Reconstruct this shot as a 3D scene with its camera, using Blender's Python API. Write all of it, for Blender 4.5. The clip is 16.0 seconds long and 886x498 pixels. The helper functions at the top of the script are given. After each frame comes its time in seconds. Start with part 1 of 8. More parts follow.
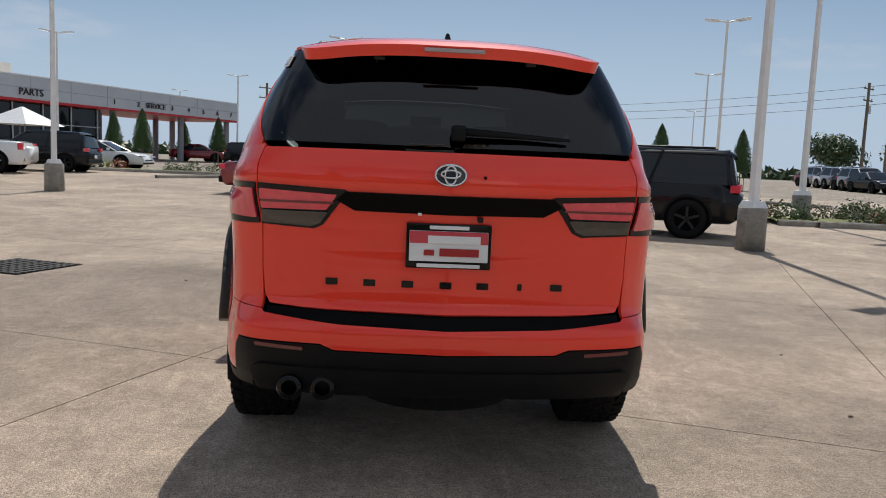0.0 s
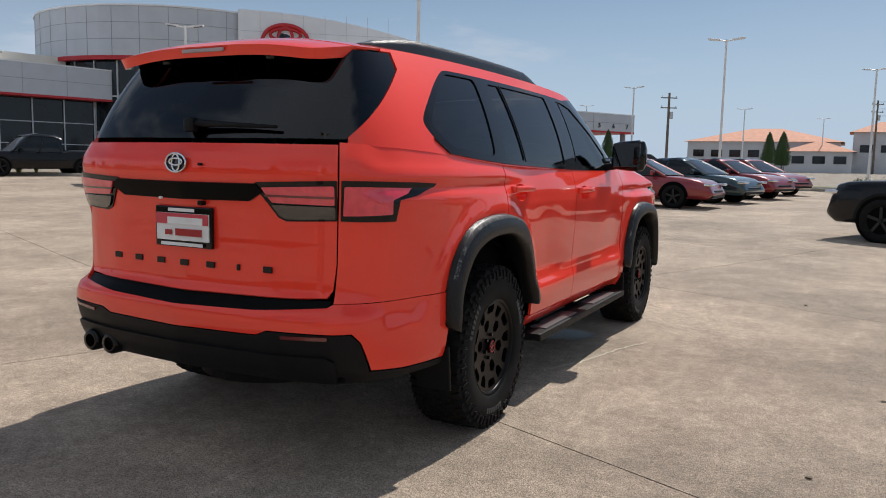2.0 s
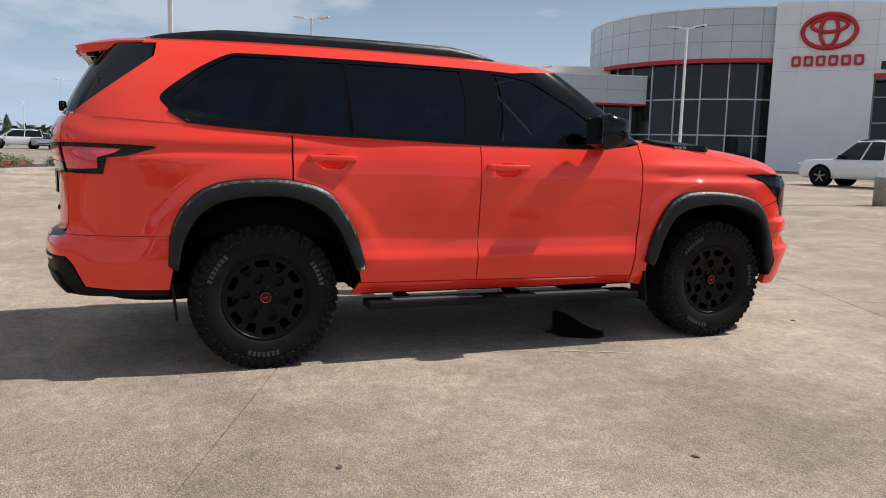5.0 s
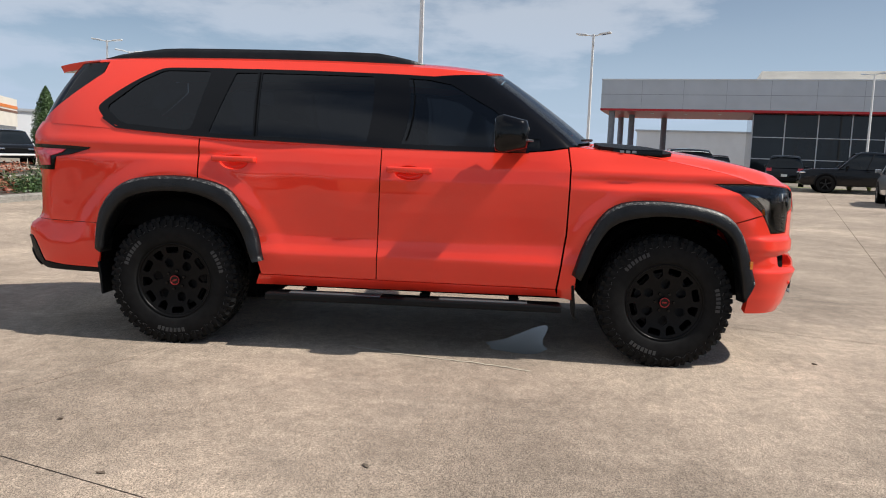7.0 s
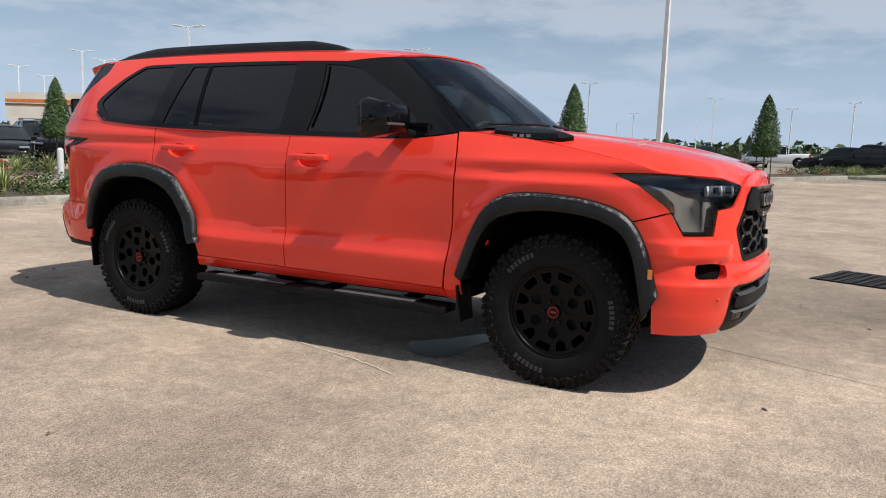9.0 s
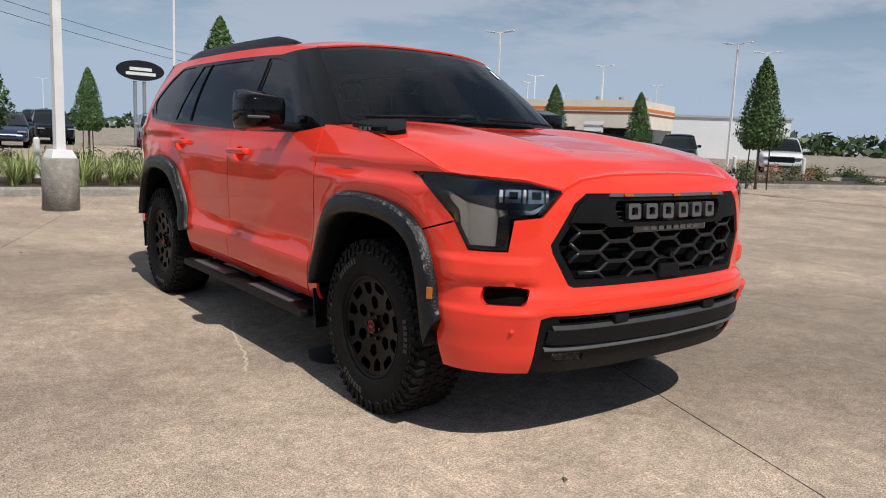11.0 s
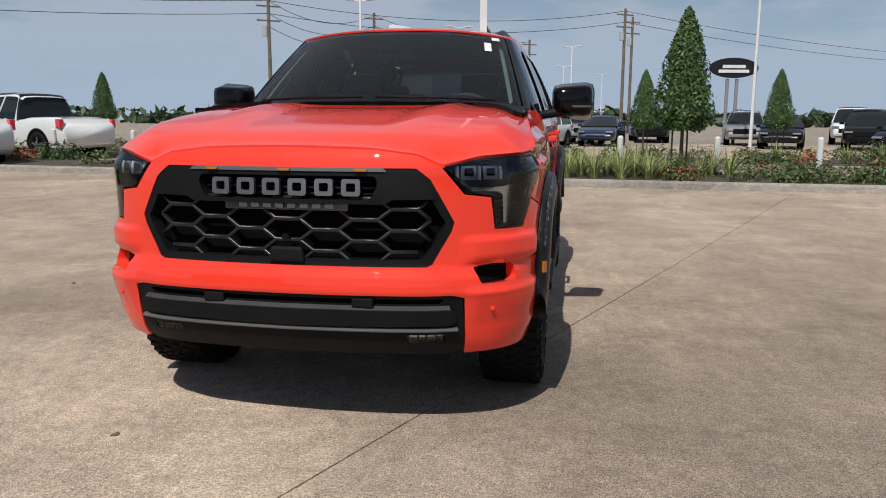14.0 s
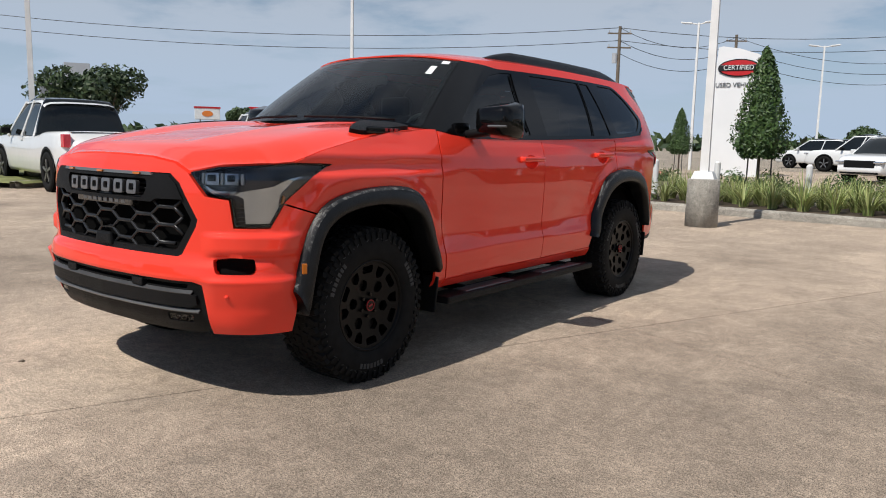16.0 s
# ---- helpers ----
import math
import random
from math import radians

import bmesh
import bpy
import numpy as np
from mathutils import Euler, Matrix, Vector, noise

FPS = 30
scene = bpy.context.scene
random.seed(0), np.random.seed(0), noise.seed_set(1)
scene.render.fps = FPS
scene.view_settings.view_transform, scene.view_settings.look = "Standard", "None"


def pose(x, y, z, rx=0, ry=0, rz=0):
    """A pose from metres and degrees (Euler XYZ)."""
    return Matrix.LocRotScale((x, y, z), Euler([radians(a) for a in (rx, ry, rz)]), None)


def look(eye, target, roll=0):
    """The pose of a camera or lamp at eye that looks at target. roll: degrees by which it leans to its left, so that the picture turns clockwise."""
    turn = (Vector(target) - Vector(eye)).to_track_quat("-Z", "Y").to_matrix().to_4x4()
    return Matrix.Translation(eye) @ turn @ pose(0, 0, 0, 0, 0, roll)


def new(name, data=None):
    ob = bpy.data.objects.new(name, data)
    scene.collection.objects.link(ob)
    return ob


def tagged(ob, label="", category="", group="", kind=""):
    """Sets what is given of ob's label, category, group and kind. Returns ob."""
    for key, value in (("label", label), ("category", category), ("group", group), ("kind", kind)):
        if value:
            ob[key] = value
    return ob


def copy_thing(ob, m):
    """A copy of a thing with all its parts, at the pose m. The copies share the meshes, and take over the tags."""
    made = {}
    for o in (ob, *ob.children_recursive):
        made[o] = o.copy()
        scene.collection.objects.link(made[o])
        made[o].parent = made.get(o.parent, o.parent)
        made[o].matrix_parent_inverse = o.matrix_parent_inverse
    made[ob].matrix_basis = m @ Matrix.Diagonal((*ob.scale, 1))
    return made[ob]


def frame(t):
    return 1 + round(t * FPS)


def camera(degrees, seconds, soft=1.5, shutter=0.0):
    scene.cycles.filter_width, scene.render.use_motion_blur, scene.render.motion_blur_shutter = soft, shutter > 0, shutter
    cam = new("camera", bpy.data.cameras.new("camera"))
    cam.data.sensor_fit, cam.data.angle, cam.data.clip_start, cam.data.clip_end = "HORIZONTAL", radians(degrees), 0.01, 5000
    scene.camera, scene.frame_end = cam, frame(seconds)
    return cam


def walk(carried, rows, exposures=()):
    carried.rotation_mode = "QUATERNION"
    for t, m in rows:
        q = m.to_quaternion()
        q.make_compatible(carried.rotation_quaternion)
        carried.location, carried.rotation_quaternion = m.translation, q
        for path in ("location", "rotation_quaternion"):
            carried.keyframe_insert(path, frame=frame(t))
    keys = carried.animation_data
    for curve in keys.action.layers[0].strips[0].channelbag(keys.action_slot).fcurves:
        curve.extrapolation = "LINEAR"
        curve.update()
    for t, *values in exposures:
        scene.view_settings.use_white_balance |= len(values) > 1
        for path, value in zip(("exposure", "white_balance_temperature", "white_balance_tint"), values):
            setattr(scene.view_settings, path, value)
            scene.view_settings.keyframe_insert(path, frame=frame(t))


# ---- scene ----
cam = camera(60.3, 16.0, soft=1.0)
PATH = [
    (0, (-0.201, -5.521, 1.331), (-0.077, -3.537, 1.111), 2.4),
    (0.5, (0.493, -5.458, 1.3), (0.3, -3.479, 1.081), 1.7),
    (1, (1.157, -5.411, 1.325), (0.708, -3.475, 1.103), 1.5),
    (1.5, (1.801, -5.214, 1.318), (1.115, -3.348, 1.096), 1.4),
    (2, (2.462, -4.98, 1.311), (1.54, -3.219, 1.088), 1.2),
    (2.5, (3.034, -4.618, 1.294), (1.89, -2.993, 1.07), 0.9),
    (3, (3.633, -4.266, 1.288), (2.291, -2.8, 1.068), 1.0),
    (3.5, (4.131, -3.81, 1.269), (2.627, -2.515, 1.027), 1.1),
    (4, (4.611, -3.342, 1.265), (2.969, -2.228, 1.015), 1.5),
    (4.2, (4.764, -3.11, 1.228), (3.074, -2.072, 0.975), 1.6),
    (6.3, (5.609, -0.493, 1.251), (3.631, -0.312, 1.019), 1.8),
    (6.5, (5.642, -0.234, 1.24), (3.658, -0.131, 1.007), 1.9),
    (7, (5.647, 0.414, 1.229), (3.663, 0.308, 0.996), 2.1),
    (7.5, (5.525, 1.069, 1.225), (3.566, 0.747, 0.983), 2.2),
    (8, (5.34, 1.691, 1.225), (3.427, 1.167, 0.971), 2.3),
    (8.5, (5.038, 2.277, 1.237), (3.192, 1.556, 0.973), 2.1),
    (9, (4.701, 2.818, 1.237), (2.94, 1.907, 0.975), 1.9),
    (9.2, (4.532, 3.016, 1.248), (2.81, 2.032, 0.986), 1.7),
    (11.3, (2.444, 4.663, 1.291), (1.363, 3.008, 0.99), 2.1),
    (11.5, (2.193, 4.77, 1.272), (1.199, 3.062, 0.964), 1.8),
    (12, (1.582, 4.972, 1.252), (0.822, 3.15, 0.931), 1.2),
    (12.5, (0.922, 5.137, 1.265), (0.437, 3.225, 0.935), 0.8),
    (13, (0.252, 5.239, 1.261), (0.05, 3.276, 0.936), 0.8),
    (13.5, (-0.423, 5.282, 1.268), (-0.343, 3.311, 0.941), 0.6),
    (14, (-1.101, 5.248, 1.27), (-0.766, 3.304, 0.939), 0.3),
    (14.5, (-1.765, 5.177, 1.271), (-1.192, 3.29, 0.942), 0.4),
    (15, (-2.417, 4.987, 1.28), (-1.61, 3.184, 0.965), 0.9),
    (15.5, (-3.039, 4.75, 1.279), (-2.019, 3.054, 0.991), 1.0),
    (16, (-3.618, 4.431, 1.262), (-2.419, 2.854, 0.983), 1.3),
]
EXPOSURES = [(0, -0.06), (3, 0.04), (6.5, 0.10), (9, 0.06), (11.5, -0.24), (12.5, -0.26), (14.5, -0.30), (15.5, -0.24), (16, -0.06)]
walk(cam, [(t, look(*p)) for t, *p in PATH], EXPOSURES)

# ---- light ----
SUN_DIR = Vector((0.10, 0.75, 1.0)).normalized()
world = bpy.data.worlds.new("world")
scene.world = world
world.use_nodes = True
wt = world.node_tree
wn = wt.nodes
bg = wn["Background"]
sky = wn.new("ShaderNodeTexSky")
sky.sky_type, sky.sun_disc = "NISHITA", False
sky.sun_elevation, sky.sun_rotation = math.asin(SUN_DIR.z), math.atan2(SUN_DIR.x, SUN_DIR.y)
sky.air_density, sky.dust_density, sky.ozone_density = 1.0, 0.35, 2.0
# thin high cloud, drawn out in bands and thicker away from the sun
tcw = wn.new("ShaderNodeTexCoord")
sep = wn.new("ShaderNodeSeparateXYZ")
wt.links.new(tcw.outputs["Generated"], sep.inputs[0])
zz_ = wn.new("ShaderNodeMath")
zz_.operation, zz_.inputs[1].default_value = "ADD", 0.14
wt.links.new(sep.outputs["Z"], zz_.inputs[0])
dvx, dvy = wn.new("ShaderNodeMath"), wn.new("ShaderNodeMath")
dvx.operation = dvy.operation = "DIVIDE"
wt.links.new(sep.outputs["X"], dvx.inputs[0])
wt.links.new(zz_.outputs[0], dvx.inputs[1])
wt.links.new(sep.outputs["Y"], dvy.inputs[0])
wt.links.new(zz_.outputs[0], dvy.inputs[1])
flat = wn.new("ShaderNodeCombineXYZ")
wt.links.new(dvx.outputs[0], flat.inputs[0])
wt.links.new(dvy.outputs[0], flat.inputs[1])
cl = wn.new("ShaderNodeTexNoise")
cl.inputs["Scale"].default_value, cl.inputs["Detail"].default_value, cl.inputs["Roughness"].default_value = 0.75, 9, 0.58
wt.links.new(flat.outputs[0], cl.inputs["Vector"])
veil = wn.new("ShaderNodeTexNoise")
veil.inputs["Scale"].default_value, veil.inputs["Detail"].default_value = 0.28, 4
wt.links.new(flat.outputs[0], veil.inputs["Vector"])
back = wn.new("ShaderNodeMapRange")
back.inputs[1].default_value, back.inputs[2].default_value = 0.6, -0.5
back.inputs[3].default_value, back.inputs[4].default_value = -0.01, 0.13
wt.links.new(sep.outputs["Y"], back.inputs[0])
addc = wn.new("ShaderNodeMath")
addc.operation = "ADD"
wt.links.new(cl.outputs["Fac"], addc.inputs[0])
wt.links.new(back.outputs[0], addc.inputs[1])
edge_ = wn.new("ShaderNodeMapRange")
edge_.interpolation_type = "SMOOTHSTEP"
edge_.inputs[1].default_value, edge_.inputs[2].default_value, edge_.inputs[4].default_value = 0.52, 0.66, 0.80
wt.links.new(addc.outputs[0], edge_.inputs[0])
haze = wn.new("ShaderNodeMapRange")
haze.interpolation_type = "SMOOTHSTEP"
haze.inputs[1].default_value, haze.inputs[2].default_value, haze.inputs[3].default_value, haze.inputs[4].default_value = 0.38, 0.72, 0.0, 0.20
wt.links.new(veil.outputs["Fac"], haze.inputs[0])
mx = wn.new("ShaderNodeMath")
mx.operation = "MAXIMUM"
wt.links.new(edge_.outputs[0], mx.inputs[0])
wt.links.new(haze.outputs[0], mx.inputs[1])
mixc = wn.new("ShaderNodeMix")
mixc.data_type = "RGBA"
mixc.inputs[7].default_value = (7.6, 8.2, 9.2, 1)
wt.links.new(mx.outputs[0], mixc.inputs[0])
wt.links.new(sky.outputs[0], mixc.inputs[6])
# pale haze low over the horizon
low = wn.new("ShaderNodeMapRange")
low.interpolation_type = "SMOOTHSTEP"
low.inputs[1].default_value, low.inputs[2].default_value, low.inputs[3].default_value, low.inputs[4].default_value = 0.24, 0.0, 0.08, 0.85
wt.links.new(sep.outputs["Z"], low.inputs[0])
mixh = wn.new("ShaderNodeMix")
mixh.data_type = "RGBA"
mixh.inputs[7].default_value = (6.2, 8.0, 10.6, 1)
wt.links.new(low.outputs[0], mixh.inputs[0])
wt.links.new(mixc.outputs[2], mixh.inputs[6])
wt.links.new(mixh.outputs[2], bg.inputs["Color"])
bg.inputs["Strength"].default_value = 0.070
sun = new("sun", bpy.data.lights.new("sun", "SUN"))
sun.data.energy, sun.data.angle, sun.data.color = 4.6, radians(0.55), (1.0, 0.955, 0.89)
sun.matrix_world = look(SUN_DIR * 50, (0, 0, 0))

# ---- materials ----
def nodes_of(name):
    m = bpy.data.materials.new(name)
    m.use_nodes = True
    nt = m.node_tree
    return m, nt, nt.nodes["Principled BSDF"]


def mat(name, colour, rough=0.5, metal=0.0, coat=0.0, vary=0.08, scale=6.0, bump=0.0, bump_scale=200.0, spec=0.5, coat_rough=0.03):
    """Plain stuff with a soft drift of tone, a fine grain and, where asked, relief."""
    m, nt, b = nodes_of(name)
    n = nt.nodes
    tc = n.new("ShaderNodeTexCoord")
    n1 = n.new("ShaderNodeTexNoise")
    n1.inputs["Scale"].default_value, n1.inputs["Detail"].default_value = scale, 6
    nt.links.new(tc.outputs["Object"], n1.inputs["Vector"])
    ramp = n.new("ShaderNodeMapRange")
    ramp.inputs[1].default_value, ramp.inputs[2].default_value = 0.3, 0.7
    ramp.inputs[3].default_value, ramp.inputs[4].default_value = 1 - vary, 1 + vary
    nt.links.new(n1.outputs["Fac"], ramp.inputs[0])
    mul = n.new("ShaderNodeVectorMath")
    mul.operation = "SCALE"
    mul.inputs[0].default_value = colour[:3]
    nt.links.new(ramp.outputs[0], mul.inputs["Scale"])
    nt.links.new(mul.outputs[0], b.inputs["Base Color"])
    b.inputs["Roughness"].default_value, b.inputs["Metallic"].default_value = rough, metal
    b.inputs["Coat Weight"].default_value, b.inputs["Coat Roughness"].default_value = coat, coat_rough
    b.inputs["Specular IOR Level"].default_value = spec
    if bump:
        n2 = n.new("ShaderNodeTexNoise")
        n2.inputs["Scale"].default_value, n2.inputs["Detail"].default_value = bump_scale, 3
        nt.links.new(tc.outputs["Object"], n2.inputs["Vector"])
        bp = n.new("ShaderNodeBump")
        bp.inputs["Strength"].default_value, bp.inputs["Distance"].default_value = bump, 0.004
        nt.links.new(n2.outputs["Fac"], bp.inputs["Height"])
        nt.links.new(bp.outputs[0], b.inputs["Normal"])
    return m


def glass(name, tint, gloss_rough=0.0, ior=1.5):
    """A tinted pane: clear to look through, mirror-like at grazing angles."""
    m = bpy.data.materials.new(name)
    m.use_nodes = True
    nt = m.node_tree
    nt.nodes.clear()
    out = nt.nodes.new("ShaderNodeOutputMaterial")
    mix = nt.nodes.new("ShaderNodeMixShader")
    fr = nt.nodes.new("ShaderNodeFresnel")
    fr.inputs["IOR"].default_value = ior
    tr = nt.nodes.new("ShaderNodeBsdfTransparent")
    tr.inputs["Color"].default_value = (*tint, 1)
    gl = nt.nodes.new("ShaderNodeBsdfGlossy")
    gl.inputs["Roughness"].default_value = gloss_rough
    nt.links.new(fr.outputs[0], mix.inputs[0])
    nt.links.new(tr.outputs[0], mix.inputs[1])
    nt.links.new(gl.outputs[0], mix.inputs[2])
    nt.links.new(mix.outputs[0], out.inputs["Surface"])
    return m


def glow(name, colour, strength):
    m, nt, b = nodes_of(name)
    b.inputs["Base Color"].default_value = (*colour, 1)
    b.inputs["Emission Color"].default_value = (*colour, 1)
    b.inputs["Emission Strength"].default_value = strength
    return m


PAINT = mat("orange_red_paint", (0.90, 0.051, 0.027), 0.5, 0.0, 1.0, 0.03, 2.0, spec=0.06, coat_rough=0.012)
GLOSS_BLACK = mat("gloss_black", (0.004, 0.004, 0.0045), 0.08, 0, 0.0, 0.1, spec=0.28)
PLASTIC = mat("grained_black_plastic", (0.0075, 0.0078, 0.0085), 0.48, 0, 0, 0.15, 9, 0.35, 420, spec=0.15)
FLARE = mat("scuffed_flare_plastic", (0.0085, 0.0088, 0.0095), 0.30, 0, 0, 0.4, 14, 0.7, 130, spec=0.32)
GRILLE_GREY = mat("satin_dark_grille", (0.014, 0.0145, 0.016), 0.32, 0, 0, 0.12, 9, spec=0.4)
DARK = mat("matt_black_inside", (0.004, 0.004, 0.004), 0.9, 0, 0, 0.2, spec=0.05)
RUBBER = mat("tyre_rubber", (0.009, 0.009, 0.009), 0.75, 0, 0, 0.3, 20, 0.2, 150, spec=0.15)
RUBBER_MARK = mat("grey_tyre_mark", (0.045, 0.045, 0.045), 0.7)
RIM_BLACK = mat("satin_black_wheel", (0.005, 0.005, 0.0053), 0.34, 0, 0, 0.15, spec=0.14)
CHROME = mat("bright_chrome", (0.75, 0.76, 0.78), 0.08, 1.0, 0, 0.04)
# mirror metal darkened to stand in for the dark reflection it shows
MIRROR = mat("dim_mirror", (0.16, 0.165, 0.17), 0.02, 1.0, 0, 0.02)
SATIN_METAL = mat("satin_grey_metal", (0.30, 0.30, 0.31), 0.3, 0.85, 0, 0.08)
DISC = mat("dull_brake_disc", (0.03, 0.03, 0.031), 0.5, 0.6, 0, 0.2)
LED_DIM = mat("unlit_led_cell", (0.10, 0.10, 0.105), 0.3, 0.3, 0.3, 0.2)
STRIP = mat("grey_strip", (0.16, 0.165, 0.17), 0.3, 0.4, 0, 0.1)
LAMP_BODY = mat("dark_blue_lamp_body", (0.032, 0.040, 0.056), 0.2, 0.3, 0.3, 0.3, 22)
LAMP_CELL = mat("lamp_cell", (0.40, 0.43, 0.48), 0.15, 0.6, 0.5, 0.3, 40)
RED_LENS = mat("red_lens", (0.72, 0.045, 0.075), 0.15, 0, 1.0, 0.12, 30)
GARNISH = mat("black_tail_bar", (0.003, 0.003, 0.003), 0.3, 0, 0, 0.1, spec=0.06)
# paler than PLASTIC: paints in the light the upward-facing bevel catches
LEDGE = mat("dusty_plastic_ledge", (0.05, 0.052, 0.055), 0.45, 0, 0, 0.2, 9)
DARK_RED = mat("dark_red_reflector", (0.12, 0.004, 0.008), 0.2, 0, 0.8, 0.1)
SMOKE_LENS = mat("smoked_lens", (0.018, 0.016, 0.016), 0.15, 0, 1.0, 0.2, 30)
LAMP_SILVER = mat("lamp_reflector", (0.72, 0.74, 0.77), 0.16, 0.9, 0.5, 0.1)
LAMP_BRACKET = mat("lamp_bracket_chrome", (0.46, 0.50, 0.54), 0.10, 1.0, 0.6, 0.1)
AMBER = mat("amber_marker", (0.48, 0.13, 0.008), 0.25, 0, 0.8, 0.1)
CLEAR = glass("clear_lens", (0.94, 0.95, 0.96))
PRIVACY = glass("privacy_glass", (0.045, 0.05, 0.056), 0.0, 1.6)
FRONT_TINT = glass("front_window_glass", (0.09, 0.098, 0.105), 0.0, 1.6)
WINDSHIELD = glass("windshield_glass", (0.58, 0.70, 0.70), 0.0, 1.55)
SEAT = mat("dark_seat_leather", (0.025, 0.024, 0.024), 0.5, 0, 0, 0.15)
TRIM_GREY = mat("grey_cabin_trim", (0.30, 0.30, 0.29), 0.7)
WHITE = mat("white_paper", (0.75, 0.76, 0.76), 0.6)
PLATE_PINK = mat("plate_red_band", (0.55, 0.05, 0.07), 0.4)
BADGE_RED = mat("badge_red", (0.35, 0.01, 0.012), 0.4)
BADGE_BLUE = mat("badge_blue_black", (0.008, 0.012, 0.03), 0.15, 0, 0.5)


# pale speckles for edge scuffs, with sun highlights put into the colour
SCUFF_GLINT, _nt, _b = nodes_of("scuffed_plastic_edge")
_tc, _n1, _rp = _nt.nodes.new("ShaderNodeTexCoord"), _nt.nodes.new("ShaderNodeTexNoise"), _nt.nodes.new("ShaderNodeMapRange")
_n1.inputs["Scale"].default_value, _n1.inputs["Detail"].default_value, _n1.inputs["Roughness"].default_value = 38, 6, 0.75
_nt.links.new(_tc.outputs["Object"], _n1.inputs["Vector"])
_rp.inputs[1].default_value, _rp.inputs[2].default_value = 0.50, 0.62
_nt.links.new(_n1.outputs["Fac"], _rp.inputs[0])
_mx = _nt.nodes.new("ShaderNodeMix")
_mx.data_type = "RGBA"
_mx.inputs[6].default_value, _mx.inputs[7].default_value = (0.010, 0.010, 0.011, 1), (0.20, 0.195, 0.185, 1)
_nt.links.new(_rp.outputs[0], _mx.inputs[0])
_nt.links.new(_mx.outputs[2], _b.inputs["Base Color"])
_b.inputs["Roughness"].default_value = 0.5

from mathutils import geometry


# ---- mesh tools ----
def mesh_ob(name, verts, faces, mat, parent=None, label="", normals=None, smooth=True):
    me = bpy.data.meshes.new(name)
    me.from_pydata([tuple(map(float, v)) for v in verts], [], [tuple(map(int, f)) for f in faces])
    me.materials.append(mat)
    if smooth:
        me.polygons.foreach_set("use_smooth", [True] * len(me.polygons))
    if normals is not None:
        me.normals_split_custom_set_from_vertices([tuple(map(float, n)) for n in normals])
    me.update()
    ob = new(name, me)
    if parent is not None:
        ob.parent = parent
    if label:
        ob["label"] = label
    return ob


def part(name, bm, material, parent=None, label="", smooth=False):
    me = bpy.data.meshes.new(name)
    bm.to_mesh(me)
    bm.free()
    me.materials.append(material)
    if smooth:
        me.polygons.foreach_set("use_smooth", [True] * len(me.polygons))
    ob = new(name, me)
    if parent is not None:
        ob.parent = parent
    if label:
        ob["label"] = label
    return ob


def anchor(name, m, label="", category="", group="", kind=""):
    ob = new(name)
    ob.empty_display_size = 0.1
    ob.matrix_world = m
    return tagged(ob, label, category, group, kind)


def add_box(bm, c, s, bevel=0.0, turn=None, taper=1.0):
    r = bmesh.ops.create_cube(bm, size=1)
    vs = r["verts"]
    for v in vs:
        k = taper if v.co.z > 0 else 1.0
        v.co = Vector((v.co.x * s[0] * k, v.co.y * s[1] * k, v.co.z * s[2]))
    if bevel > 0:
        es = list({e for v in vs for e in v.link_edges})
        r = bmesh.ops.bevel(bm, geom=es, offset=bevel, segments=2, profile=0.6, affect="EDGES")
        vs = list({v for f in r["faces"] for v in f.verts} | {v for v in vs if v.is_valid})
    m = Matrix.Translation(c)
    if turn is not None:
        m = m @ turn
    bmesh.ops.transform(bm, matrix=m, verts=vs)
    return vs


def box_bm(c, s, bevel=0.0, turn=None, taper=1.0):
    bm = bmesh.new()
    add_box(bm, c, s, bevel, turn, taper)
    return bm


def add_tube(bm, a, b, r0, r1=None, seg=10, caps=True):
    a, b = Vector(a), Vector(b)
    r1 = r0 if r1 is None else r1
    d = (b - a)
    q = d.to_track_quat("Z", "Y").to_matrix().to_4x4()
    r = bmesh.ops.create_cone(bm, cap_ends=caps, segments=seg, radius1=r0, radius2=r1, depth=d.length)
    bmesh.ops.transform(bm, matrix=Matrix.Translation((a + b) / 2) @ q, verts=r["verts"])
    return r["verts"]


def tube_bm(a, b, r0, r1=None, seg=10):
    bm = bmesh.new()
    add_tube(bm, a, b, r0, r1, seg)
    return bm


def sweep(path, r, seg=8, closed=False):
    """A round bar along a path of points."""
    path = [Vector(p) for p in path]
    n = len(path)
    verts, faces = [], []
    for i, p in enumerate(path):
        a = path[(i - 1) % n] if (closed or i > 0) else p
        b = path[(i + 1) % n] if (closed or i < n - 1) else p
        t = (b - a).normalized()
        u = t.cross(Vector((0, 0, 1)))
        u = u.normalized() if u.length > 1e-4 else Vector((1, 0, 0))
        w = t.cross(u)
        for j in range(seg):
            c = 2 * math.pi * j / seg
            verts.append(p + u * math.cos(c) * r + w * math.sin(c) * r)
    for i in range(n if closed else n - 1):
        for j in range(seg):
            a, b = i * seg + j, i * seg + (j + 1) % seg
            c, d = ((i + 1) % n) * seg + (j + 1) % seg, ((i + 1) % n) * seg + j
            faces.append((a, b, c, d))
    if not closed:
        faces.append(tuple(range(seg))[::-1])
        faces.append(tuple((n - 1) * seg + j for j in range(seg)))
    return verts, faces


